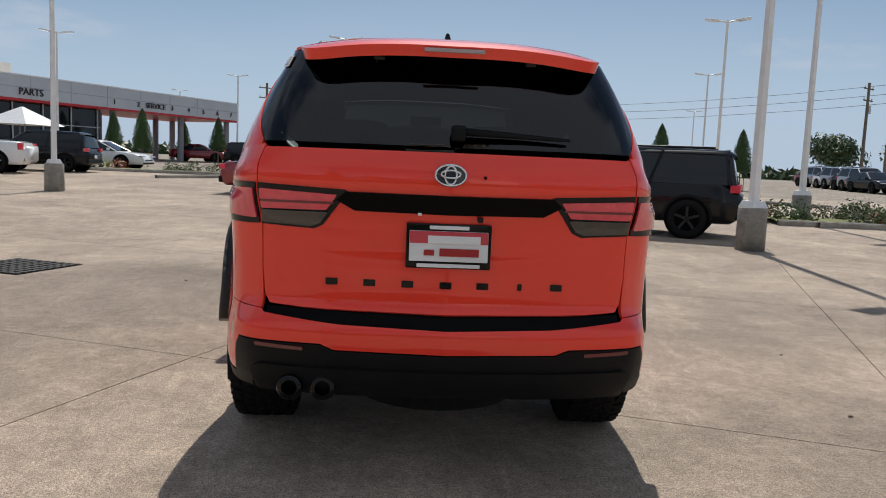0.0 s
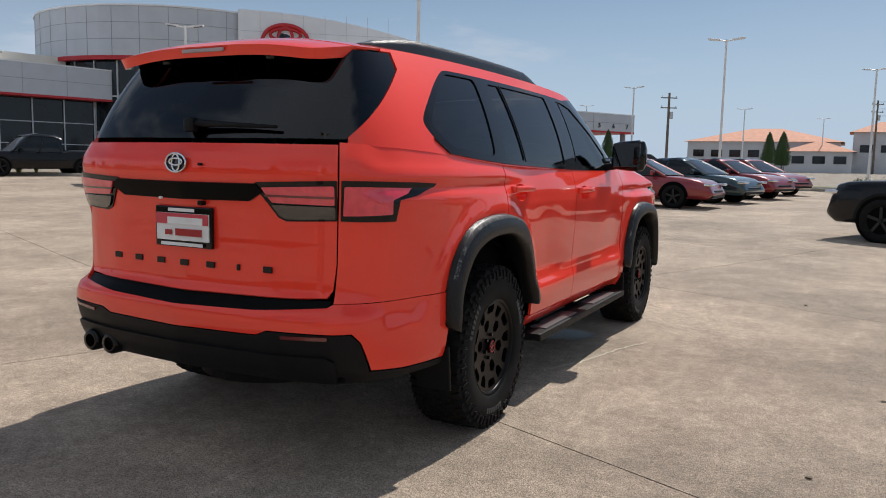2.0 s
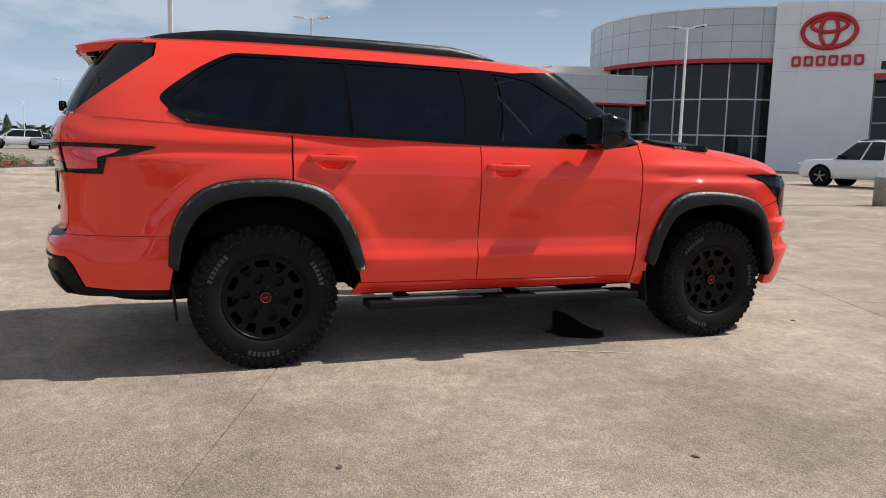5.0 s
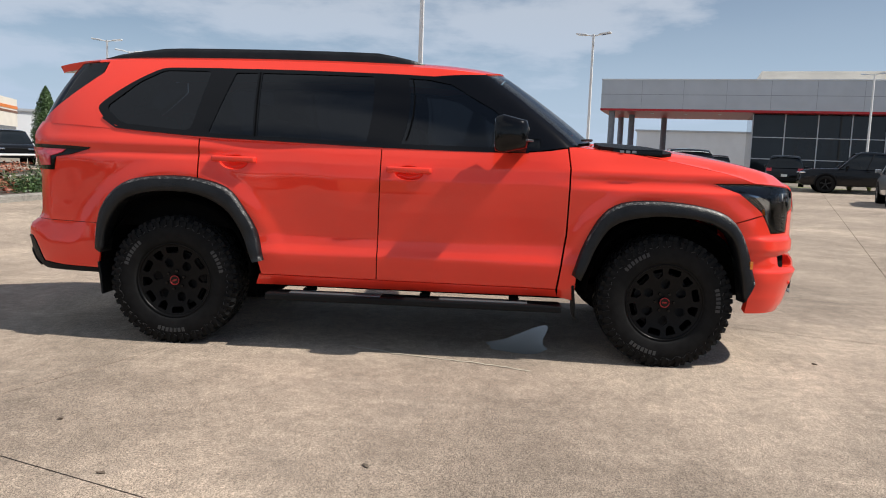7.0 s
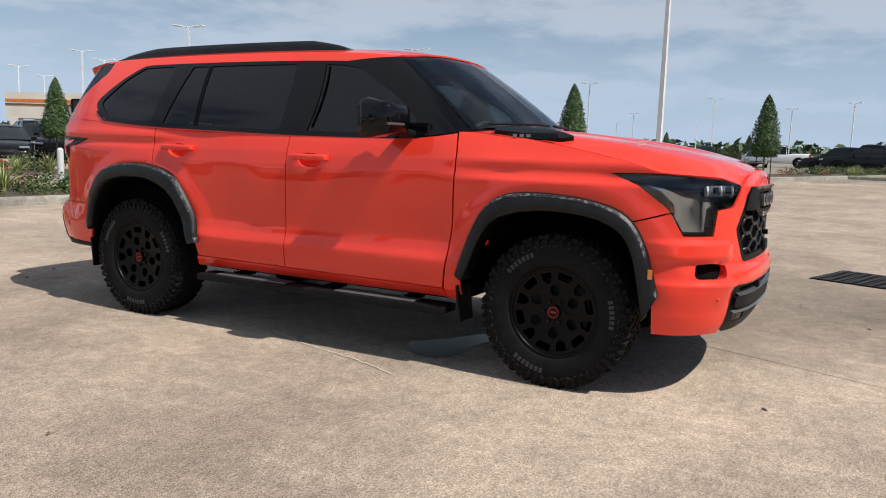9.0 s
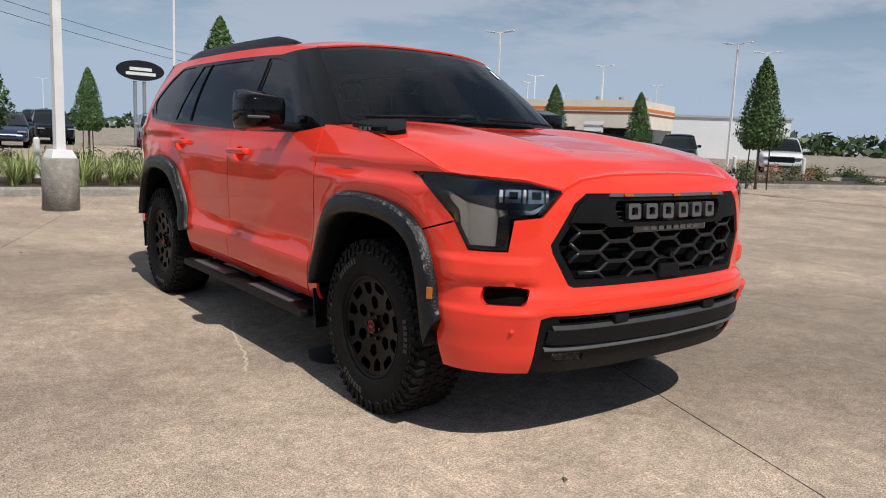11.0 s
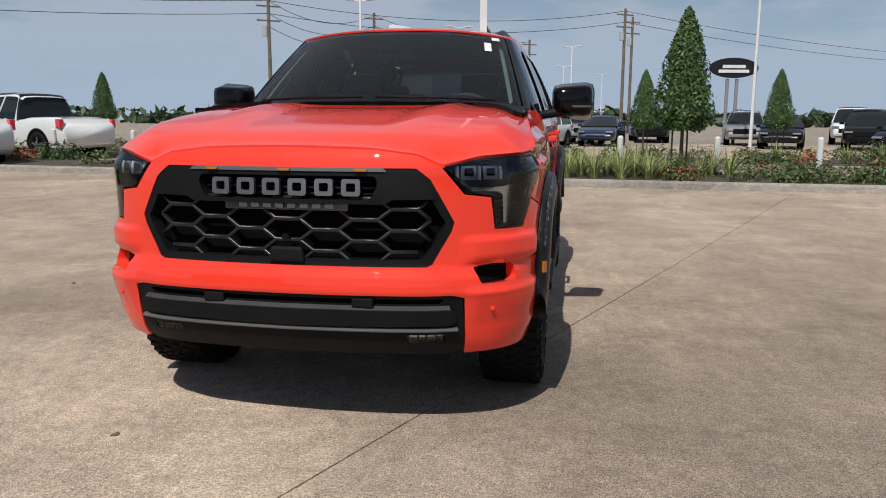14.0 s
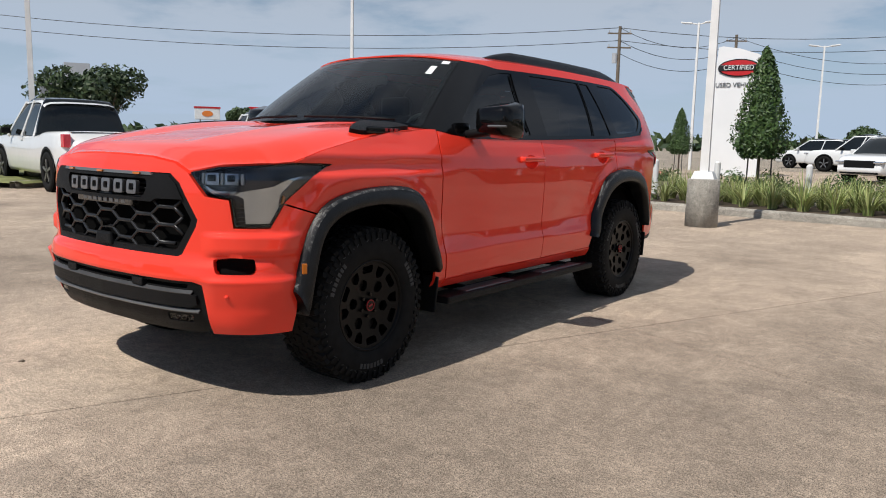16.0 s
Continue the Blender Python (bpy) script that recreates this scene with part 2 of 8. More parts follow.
def lathe(profile, seg=48, axis="x"):
    """Turns a profile of (along, radius) round the x axis (or z)."""
    verts, faces = [], []
    n = len(profile)
    for i in range(seg):
        a = 2 * math.pi * i / seg
        for h, r in profile:
            verts.append((h, r * math.cos(a), r * math.sin(a)) if axis == "x" else (r * math.cos(a), r * math.sin(a), h))
    for i in range(seg):
        j = (i + 1) % seg
        for k in range(n - 1):
            faces.append((i * n + k, j * n + k, j * n + k + 1, i * n + k + 1) if axis == "x" else (i * n + k, j * n + k, j * n + k + 1, i * n + k + 1))
    return verts, faces


def catmull(pts, per=12):
    p = np.array(pts, float)
    p = np.vstack([2 * p[0] - p[1], p, 2 * p[-1] - p[-2]])
    out = []
    for i in range(1, len(p) - 2):
        for k in range(per):
            t = k / per
            a, b, c, d = p[i - 1], p[i], p[i + 1], p[i + 2]
            out.append(0.5 * (2 * b + (c - a) * t + (2 * a - 5 * b + 4 * c - d) * t * t + (3 * b - a - 3 * c + d) * t ** 3))
    out.append(p[-2])
    return np.array(out)


def inside(pts, poly):
    """Which of the points lie inside the polygon."""
    x, y = pts[:, 0], pts[:, 1]
    res = np.zeros(len(pts), bool)
    q = np.array(poly)
    for (x0, y0), (x1, y1) in zip(q, np.roll(q, -1, axis=0)):
        if y0 == y1:
            continue
        hit = ((y0 > y) != (y1 > y)) & (x < (x1 - x0) * (y - y0) / (y1 - y0) + x0)
        res ^= hit
    return res


def resample(poly, step):
    out = []
    for a, b in zip(poly, list(poly[1:]) + [poly[0]]):
        n = max(1, int(math.ceil(math.hypot(b[0] - a[0], b[1] - a[1]) / step)))
        out += [(a[0] + (b[0] - a[0]) * k / n, a[1] + (b[1] - a[1]) * k / n) for k in range(n)]
    return out


def rounded(poly, r, n=4):
    """The polygon with its corners rounded by about r."""
    out = []
    m = len(poly)
    for i in range(m):
        p, a, b = np.array(poly[i]), np.array(poly[i - 1]), np.array(poly[(i + 1) % m])
        da, db = a - p, b - p
        la, lb = np.linalg.norm(da), np.linalg.norm(db)
        ra, rb = min(r, la * 0.45), min(r, lb * 0.45)
        s, e = p + da / la * ra, p + db / lb * rb
        for k in range(n + 1):
            t = k / n
            out.append(tuple((1 - t) ** 2 * s + 2 * t * (1 - t) * p + t * t * e))
    return out


def panel(outer, surf, step=0.03, holes=(), off=0.0, rim=0.015, flip=False, smooth_n=True):
    """A skin cut out of a surface: surf takes arrays u, v and gives points and outward normals. Returns verts, faces, normals."""
    loops = [resample(outer, step)] + [resample(h, step) for h in holes]
    pts, edges = [], []
    for lp in loops:
        k = len(pts)
        pts += lp
        edges += [(k + i, k + (i + 1) % len(lp)) for i in range(len(lp))]
    o = np.array(outer)
    gu = np.arange(o[:, 0].min() + step * 0.5, o[:, 0].max(), step)
    gv = np.arange(o[:, 1].min() + step * 0.5, o[:, 1].max(), step)
    g = np.array([(a, b) for a in gu for b in gv]) if len(gu) and len(gv) else np.zeros((0, 2))
    if len(g):
        keep = inside(g, outer)
        for h in holes:
            keep &= ~inside(g, h)
        bd = np.array(pts)
        near = np.array([np.min((bd[:, 0] - p[0]) ** 2 + (bd[:, 1] - p[1]) ** 2) for p in g]) < (0.45 * step) ** 2
        g = g[keep & ~near]
    allp = [Vector(p) for p in pts] + [Vector(p) for p in g]
    vs, _, fs, ov, _, _ = geometry.delaunay_2d_cdt(allp, edges, [], 0, 1e-5)
    uv = np.array([tuple(v) for v in vs])
    tri = [f for f in fs if len(f) == 3]
    cen = np.array([uv[list(f)].mean(axis=0) for f in tri])
    ok = inside(cen, loops[0])
    for h in loops[1:]:
        ok &= ~inside(cen, h)
    tri = [f for f, k in zip(tri, ok) if k]
    P, N = surf(uv[:, 0], uv[:, 1])
    P = P + N * off
    verts, normals = [tuple(p) for p in P], [tuple(n) for n in N]
    faces = []
    for f in tri:
        a, b, c = (P[i] for i in f)
        s = np.dot(np.cross(b - a, c - a), N[f[0]])
        faces.append(tuple(f) if s > 0 else tuple(reversed(f)))
    if rim:
        count = {}
        for f in faces:
            for a, b in zip(f, f[1:] + f[:1]):
                count[(a, b)] = 1
        for (a, b) in list(count):
            if (b, a) in count:
                continue
            k = len(verts)
            q = [P[a], P[b], P[b] - N[b] * rim, P[a] - N[a] * rim]
            nn = np.cross(q[2] - q[0], q[1] - q[0])
            ln = np.linalg.norm(nn)
            if ln < 1e-12:
                continue
            verts += [tuple(x) for x in q]
            normals += [tuple(nn / ln)] * 4
            faces.append((k, k + 3, k + 2, k + 1))
    return verts, faces, normals


def mirror_x(data):
    v, f, n = data
    return [(-a, b, c) for a, b, c in v], [tuple(reversed(q)) for q in f], [(-a, b, c) for a, b, c in n]


def with_normals(fn):
    """Makes surf(u, v) -> points, normals out of a plain point function."""
    def surf(u, v):
        e = 0.002
        p = fn(u, v)
        du, dv = fn(u + e, v) - fn(u - e, v), fn(u, v + e) - fn(u, v - e)
        n = np.cross(du, dv)
        n /= np.linalg.norm(n, axis=1)[:, None] + 1e-12
        return p, n
    return surf

# ---- ground ----
def lot_z(x, y):
    """The lot falls gently towards the drain beside the SUV."""
    d = math.hypot(x, y)
    return max(0.0, min(d, 90.0) - 6.5) * (0.0085 + 0.0045 * y / max(d, 1e-3))


def concrete(name, colour, joint=False):
    m, nt, b = nodes_of(name)
    n = nt.nodes
    geo = n.new("ShaderNodeNewGeometry")
    oi = n.new("ShaderNodeObjectInfo")

    def noise_(scale, detail, rough=0.55, dist=0.0):
        t = n.new("ShaderNodeTexNoise")
        t.inputs["Scale"].default_value, t.inputs["Detail"].default_value, t.inputs["Roughness"].default_value, t.inputs["Distortion"].default_value = scale, detail, rough, dist
        nt.links.new(geo.outputs["Position"], t.inputs["Vector"])
        return t.outputs["Fac"]

    def rng(src, a, b_, c, d):
        r = n.new("ShaderNodeMapRange")
        r.inputs[1].default_value, r.inputs[2].default_value, r.inputs[3].default_value, r.inputs[4].default_value = a, b_, c, d
        nt.links.new(src, r.inputs[0])
        return r.outputs[0]

    def mul(a, b_):
        q = n.new("ShaderNodeMath")
        q.operation = "MULTIPLY"
        nt.links.new(a, q.inputs[0])
        nt.links.new(b_, q.inputs[1])
        return q.outputs[0]

    big = rng(noise_(0.45, 8, 0.62, 0.4), 0.32, 0.68, 0.70, 1.16)
    mid = rng(noise_(2.6, 8, 0.65), 0.3, 0.7, 0.80, 1.15)
    fine = mul(rng(noise_(70, 4, 0.8), 0.3, 0.7, 0.42, 1.58), rng(noise_(14, 6, 0.75), 0.32, 0.68, 0.74, 1.24))
    speck = rng(noise_(170, 2, 0.5), 0.36, 0.52, 0.38, 1.12)
    per = rng(oi.outputs["Random"], 0, 1, 0.95, 1.05)
    tone = mul(mul(mul(mul(big, mid), fine), speck), per)
    # darker and paler patches with ragged edges
    for cx, cy, r0, amt in ((-2.6, 1.7, 2.1, 0.66), (1.9, -2.4, 1.7, 0.78), (-0.2, 2.8, 0.9, 1.16), (2.6, 0.1, 1.0, 0.88), (3.6, 1.2, 1.2, 0.80), (1.2, 2.0, 0.8, 1.22), (1.6, -0.6, 0.6, 1.18)):
        ds = n.new("ShaderNodeVectorMath")
        ds.operation = "DISTANCE"
        ds.inputs[1].default_value = (cx, cy, 0)
        nt.links.new(geo.outputs["Position"], ds.inputs[0])
        ad = n.new("ShaderNodeMath")
        ad.operation = "MULTIPLY_ADD"
        ad.inputs[1].default_value = 2.4
        nt.links.new(noise_(1.1, 9, 0.7, 0.8), ad.inputs[0])
        nt.links.new(ds.outputs["Value"], ad.inputs[2])
        tone = mul(tone, rng(ad.outputs[0], r0 + 0.6, r0 + 1.8, amt, 1.0))
    # faint pale scuffs drawn out along the driving line
    mp = n.new("ShaderNodeMapping")
    mp.inputs["Rotation"].default_value, mp.inputs["Scale"].default_value = (0, 0, 0.5), (7.0, 0.8, 1.0)
    nt.links.new(geo.outputs["Position"], mp.inputs["Vector"])
    stk = n.new("ShaderNodeTexNoise")
    stk.inputs["Scale"].default_value, stk.inputs["Detail"].default_value, stk.inputs["Roughness"].default_value = 1.0, 8, 0.7
    nt.links.new(mp.outputs[0], stk.inputs["Vector"])
    tone = mul(tone, rng(stk.outputs["Fac"], 0.55, 0.70, 0.97, 1.20))
    sc = n.new("ShaderNodeVectorMath")
    sc.operation = "SCALE"
    sc.inputs[0].default_value = colour
    nt.links.new(tone, sc.inputs["Scale"])
    # dark rain stains with ragged edges
    st = rng(noise_(0.9, 10, 0.7, 1.2), 0.56, 0.66, 0.0, 0.28)
    mixn = n.new("ShaderNodeMix")
    mixn.data_type = "RGBA"
    mixn.inputs[7].default_value = (colour[0] * 0.48, colour[1] * 0.50, colour[2] * 0.53, 1)
    nt.links.new(st, mixn.inputs[0])
    nt.links.new(sc.outputs[0], mixn.inputs[6])
    nt.links.new(mixn.outputs[2], b.inputs["Base Color"])
    b.inputs["Roughness"].default_value, b.inputs["Diffuse Roughness"].default_value = 0.84, 0.25
    b.inputs["Specular IOR Level"].default_value = 0.30
    bp = n.new("ShaderNodeBump")
    bp.inputs["Strength"].default_value, bp.inputs["Distance"].default_value = 0.5, 0.004
    nt.links.new(mul(fine, speck), bp.inputs["Height"])
    nt.links.new(bp.outputs[0], b.inputs["Normal"])
    return m


CONCRETE = concrete("worn_concrete", (0.475, 0.378, 0.290))
KERB = concrete("kerb_concrete", (0.40, 0.37, 0.32))
JOINT = mat("joint_filler", (0.09, 0.082, 0.07), 0.9, 0, 0, 0.3, 3)
# the sheet under everything, out to the horizon
rad = [0, 6, 9, 13, 18, 25, 34, 46, 60, 76, 90, 130, 220, 500, 1200, 3500]
vs_, fs_ = [(0.0, 0.0, -0.03)], []
SEG = 48
for r in rad[1:]:
    for k in range(SEG):
        a = 2 * math.pi * k / SEG
        x, y = r * math.cos(a), r * math.sin(a)
        vs_.append((x, y, lot_z(x, y) - 0.03))
for k in range(SEG):
    fs_.append((0, 1 + k, 1 + (k + 1) % SEG))
for i in range(len(rad) - 2):
    for k in range(SEG):
        a, b_ = 1 + i * SEG + k, 1 + i * SEG + (k + 1) % SEG
        fs_.append((a, a + SEG, b_ + SEG, b_))
GROUND_FAR = concrete("far_pavement", (0.34, 0.29, 0.23))
ground = mesh_ob("ground", vs_, fs_, GROUND_FAR)
tagged(ground, "weathered beige concrete parking lot with stained slabs", "pavement", "", "structure")

# ---- the large SUV ----
# plan outline of the lower body, right half, from the middle of the nose to the middle of the tail
PLAN = catmull([(0, 2.468), (0.28, 2.455), (0.5, 2.428), (0.62, 2.395), (0.72, 2.350), (0.81, 2.292), (0.882, 2.215), (0.932, 2.11), (0.953, 1.96),
                (0.958, 1.7), (0.957, 1.35), (0.952, 1.0), (0.945, 0.5), (0.942, 0), (0.942, -0.5), (0.947, -1.0), (0.955, -1.5), (0.950, -1.9), (0.932, -2.1),
                (0.893, -2.3), (0.835, -2.45), (0.768, -2.54), (0.70, -2.585), (0.55, -2.625), (0.39, -2.648), (0, -2.67)], 10)
ARC = np.concatenate([[0], np.cumsum(np.hypot(*np.diff(PLAN, axis=0).T))])
TAN = np.gradient(PLAN, ARC, axis=0)
for _ in range(3):
    TAN[1:-1] = (TAN[:-2] + TAN[1:-1] * 2 + TAN[2:]) / 4
TAN /= np.linalg.norm(TAN, axis=1)[:, None]
ZS = np.linspace(0.2, 1.6, 561)


def profile(knots, soft=7):
    z, d = zip(*knots)
    y = np.interp(ZS, z, d)
    k = np.exp(-0.5 * (np.arange(-3 * soft, 3 * soft + 1) / soft) ** 2)
    k /= k.sum()
    return np.convolve(np.pad(y, 3 * soft, mode="edge"), k, mode="valid")


D_DOOR = profile([(0.3, -0.10), (0.38, -0.08), (0.42, -0.045), (0.46, -0.014), (0.54, 0.0), (0.61, 0.006), (0.66, -0.010), (0.72, -0.016), (0.9, -0.004), (1.0, 0), (1.10, 0.0), (1.18, -0.010), (1.24, -0.026), (1.30, -0.048), (1.40, -0.09)], 3)
D_FENDER = profile([(0.3, -0.06), (0.36, -0.035), (0.45, -0.004), (0.6, 0), (0.85, 0), (1.0, 0.006), (1.07, 0.012), (1.092, 0.010), (1.112, -0.016), (1.128, -0.022), (1.172, -0.010), (1.195, -0.018), (1.22, -0.042), (1.28, -0.076), (1.33, -0.108), (1.40, -0.16)], 3)
D_QUARTER = profile([(0.3, -0.06), (0.42, -0.02), (0.5, 0.004), (0.62, 0.008), (0.74, 0.0), (0.9, 0), (1.1, 0.004), (1.17, 0.004), (1.195, -0.012), (1.21, -0.016), (1.25, -0.004), (1.275, -0.010), (1.32, -0.034), (1.38, -0.055), (1.5, -0.1)], 4)
D_NOSE = profile([(0.3, -0.085), (0.35, -0.045), (0.40, -0.018), (0.45, -0.004), (0.48, -0.002), (0.56, 0.006), (0.595, 0.018), (0.615, 0.030), (0.675, 0.026), (0.70, 0.004), (0.73, 0.0), (0.85, 0.0), (1.0, -0.004), (1.09, -0.013), (1.13, -0.028), (1.17, -0.052), (1.2, -0.085), (1.3, -0.25)], 3)
D_TAIL = profile([(0.3, -0.10), (0.42, -0.05), (0.48, 0.0), (0.58, 0.03), (0.66, 0.045), (0.715, 0.040), (0.745, -0.01), (0.78, -0.030), (0.86, -0.034), (1.0, -0.036), (1.10, -0.034), (1.15, -0.020), (1.2, -0.008), (1.27, -0.002), (1.31, -0.006), (1.36, -0.035), (1.40, -0.06), (1.5, -0.10)], 5)


def step01(x, a, b):
    t = np.clip((x - a) / (b - a), 0, 1)
    return t * t * (3 - 2 * t)


def body_pt(p, z):
    s, a = np.where(p < 0, -1.0, 1.0), np.abs(p)
    gx, gy = np.interp(a, ARC, PLAN[:, 0]), np.interp(a, ARC, PLAN[:, 1])
    tx, ty = np.interp(a, ARC, TAN[:, 0]), np.interp(a, ARC, TAN[:, 1])
    dd, df, dq, dn, dt = (np.interp(z, ZS, q) for q in (D_DOOR, D_FENDER, D_QUARTER, D_NOSE, D_TAIL))
    wf, wq = step01(gy, 0.75, 1.25), step01(-gy, 0.9, 1.5)
    side = dd * (1 - wf) * (1 - wq) + df * wf + dq * wq
    wn, wt = step01(gy, 2.12, 2.36), step01(-gy, 2.38, 2.58)
    d = side * (1 - wn) * (1 - wt) + dn * wn + dt * wt
    # shelves of the front corners, and the swell of the panels over the wheel arches
    cw = step01(gx, 0.66, 0.74) * step01(gy, 1.98, 2.14)
    d = d + cw * (0.024 * step01(z, 0.715, 0.745) * (1 - step01(z, 0.805, 0.835)) + 0.022 * step01(z, 0.44, 0.58) * (1 - step01(z, 0.618, 0.642)))
    for yw in (-1.54, 1.54):
        r = np.hypot(gy - yw, z - 0.44)
        d = d - 0.013 * step01(r, 0.64, 0.75) * (1 - step01(r, 0.85, 1.25)) * step01(z, 0.55, 0.75)
    x, y = gx - ty * d, gy + tx * d
    return np.stack([s * x, y, z + 0 * x], axis=1)


BODY = with_normals(lambda u, v: body_pt(u, v))


def body_out(u, v):
    p, n = BODY(u, v)
    side = np.sign(n[:, 0] * p[:, 0] + n[:, 1] * p[:, 1] * 0.35)
    return p, n * np.where(side < 0, -1, 1)[:, None]


def at_y(y):
    """Place along the plan of the body's side at y."""
    m = (PLAN[:, 0] > 0.86)
    return float(np.interp(-y, -PLAN[m, 1], ARC[m]))


def nose_x(x):
    m = PLAN[:, 1] > 1.9
    return float(np.interp(x, PLAN[m, 0], ARC[m]))


def tail_x(x):
    m = PLAN[:, 1] < -1.95
    return float(np.interp(-x, -PLAN[m, 0], ARC[m]))


# roof and hood as height fields
ROOF_Y = [-2.5, -2.3, -2.0, -1.4, -0.6, 0.0, 0.3, 0.5, 0.7]
ROOF_Z = [1.812, 1.843, 1.871, 1.889, 1.893, 1.880, 1.858, 1.826, 1.788]


def roof_z(x, y):
    return np.interp(y, _RY, _RZ) - 0.075 * np.abs(x / 0.69) ** 2.7


_r = catmull(list(zip(ROOF_Y, ROOF_Z)), 12)
_RY, _RZ = _r[:, 0], _r[:, 1]
_h = catmull([(0.8, 1.365), (1.0, 1.364), (1.2, 1.36), (1.5, 1.346), (1.8, 1.316), (2.05, 1.276), (2.22, 1.236), (2.32, 1.206), (2.40, 1.176), (2.44, 1.155)], 12)
_HY, _HZ = _h[:, 0], _h[:, 1]


def hood_z(x, y):
    a = np.abs(x)
    half = np.interp(y, [0.9, 1.6, 2.0, 2.2, 2.4], [0.86, 0.86, 0.80, 0.72, 0.60])
    z = np.interp(y, _HY, _HZ) - 0.035 * (a / half) ** 3.2
    dip = (1 - step01(a, 0.27, 0.42)) * step01(y, 1.0, 1.3) * (1 - step01(y, 1.9, 2.35))
    lip = np.exp(-((a - 0.47) / 0.05) ** 2) * (1 - step01(y, 1.35, 2.25)) * 0.010
    return z - 0.019 * dip + lip


HOOD = with_normals(lambda u, v: np.stack([u, v, hood_z(u, v)], axis=1))
ROOF = with_normals(lambda u, v: np.stack([u, v, roof_z(u, v)], axis=1))

# glasshouse: a ring at the belt and a ring at the roof, right half, nose to tail
C0 = [(0, 1.165), (0.4, 1.125), (0.68, 1.03), (0.835, 0.93), (0.893, 0.70), (0.896, 0.4), (0.896, -0.24), (0.905, -0.9), (0.915, -1.39), (0.897, -1.9), (0.862, -2.2), (0.80, -2.40), (0.715, -2.51), (0.58, -2.565), (0.3, -2.60), (0, -2.61)]
Z0 = [1.365, 1.360, 1.348, 1.330, 1.298, 1.290, 1.294, 1.310, 1.322, 1.356, 1.375, 1.383, 1.387, 1.388, 1.388, 1.388]
C1 = [(0, 0.52), (0.33, 0.49), (0.57, 0.43), (0.655, 0.355), (0.676, 0.20), (0.682, 0.0), (0.685, -0.4), (0.685, -0.9), (0.685, -1.39), (0.675, -1.8), (0.66, -2.03), (0.648, -2.20), (0.605, -2.285), (0.47, -2.32), (0.25, -2.33), (0, -2.333)]
RING0 = catmull([(x, y, z) for (x, y), z in zip(C0, Z0)], 12)
RING1 = catmull([(x, y, float(roof_z(np.array([x]), np.array([y]))[0])) for x, y in C1], 12)
_mid = (RING0 + RING1) / 2
KARC = np.concatenate([[0], np.cumsum(np.linalg.norm(np.diff(_mid, axis=0), axis=1))])
KEND = float(KARC[-1])
VH = 0.45


def green_pt(k, v):
    w = v / VH
    s = np.where((k < 0) | (k > KEND), -1.0, 1.0)
    a = np.abs(k)
    a = np.where(a > KEND, 2 * KEND - a, a)
    p0 = np.stack([np.interp(a, KARC, RING0[:, i]) for i in range(3)], axis=1)
    p1 = np.stack([np.interp(a, KARC, RING1[:, i]) for i in range(3)], axis=1)
    p = p0 + (p1 - p0) * w[:, None]
    out = np.stack([p0[:, 0] - p1[:, 0], p0[:, 1] - p1[:, 1]], axis=1)
    ln = np.linalg.norm(out, axis=1)[:, None] + 1e-9
    bulge = 0.022 * 4 * w * (1 - w)
    p[:, :2] += out / ln * bulge[:, None]
    p[:, 0] *= s
    return p


_G = with_normals(green_pt)


def GREEN(u, v):
    p, n = _G(u, v)
    out = np.sign(n[:, 2])
    return p, n * np.where(out < 0, -1, 1)[:, None]


def kv(y, z):
    """Ring place of a point of the right side given by y and z."""
    lo, hi = 0.02, KEND
    for _ in range(40):
        m = (lo + hi) / 2
        z0, z1 = np.interp(m, KARC, RING0[:, 2]), np.interp(m, KARC, RING1[:, 2])
        w = (z - z0) / (z1 - z0)
        yy = np.interp(m, KARC, RING0[:, 1]) * (1 - w) + np.interp(m, KARC, RING1[:, 1]) * w
        lo, hi = (m, hi) if yy > y else (lo, m)
    return (m, float(w) * VH)


car = anchor("suv", pose(0, 0, 0), "glossy orange-red full-size SUV with black trim on concrete", "car")


def skin(name, outer, surf, material, step=0.03, holes=(), off=0.0, rim=0.015, parent=None, label="", both=False):
    data = panel(outer, surf, step, holes, off, rim)
    obs = [mesh_ob(name, data[0], data[1], material, parent or car, label, data[2])]
    if both:
        v, f, n = mirror_x(data)
        obs.append(mesh_ob(name, v, f, material, parent or car, label, n))
    return obs


# wheel arch lines (y, z): outer and inner edge of the flares
RO = [(-2.05, 0.60), (-2.03, 0.80), (-1.945, 0.95), (-1.80, 1.04), (-1.55, 1.07), (-1.35, 1.055), (-1.19, 1.00), (-1.085, 0.87), (-1.01, 0.735), (-0.965, 0.56)]
RI = [(-1.995, 0.57), (-1.965, 0.735), (-1.875, 0.88), (-1.74, 0.95), (-1.55, 0.972), (-1.37, 0.955), (-1.21, 0.877), (-1.11, 0.74), (-1.03, 0.545)]
FO = [(0.963, 0.553), (1.02, 0.732), (1.11, 0.91), (1.22, 1.0), (1.41, 1.027), (1.68, 1.01), (1.88, 0.95), (1.99, 0.81), (2.07, 0.555)]
FI = [(1.017, 0.52), (1.12, 0.77), (1.22, 0.88), (1.417, 0.93), (1.655, 0.927), (1.827, 0.88), (1.93, 0.765), (2.005, 0.43)]


def even(pts, n):
    p = catmull(pts, 10)
    a = np.concatenate([[0], np.cumsum(np.hypot(*np.diff(p, axis=0).T))])
    t = np.linspace(0, a[-1], n)
    return np.stack([np.interp(t, a, p[:, 0]), np.interp(t, a, p[:, 1])], axis=1)


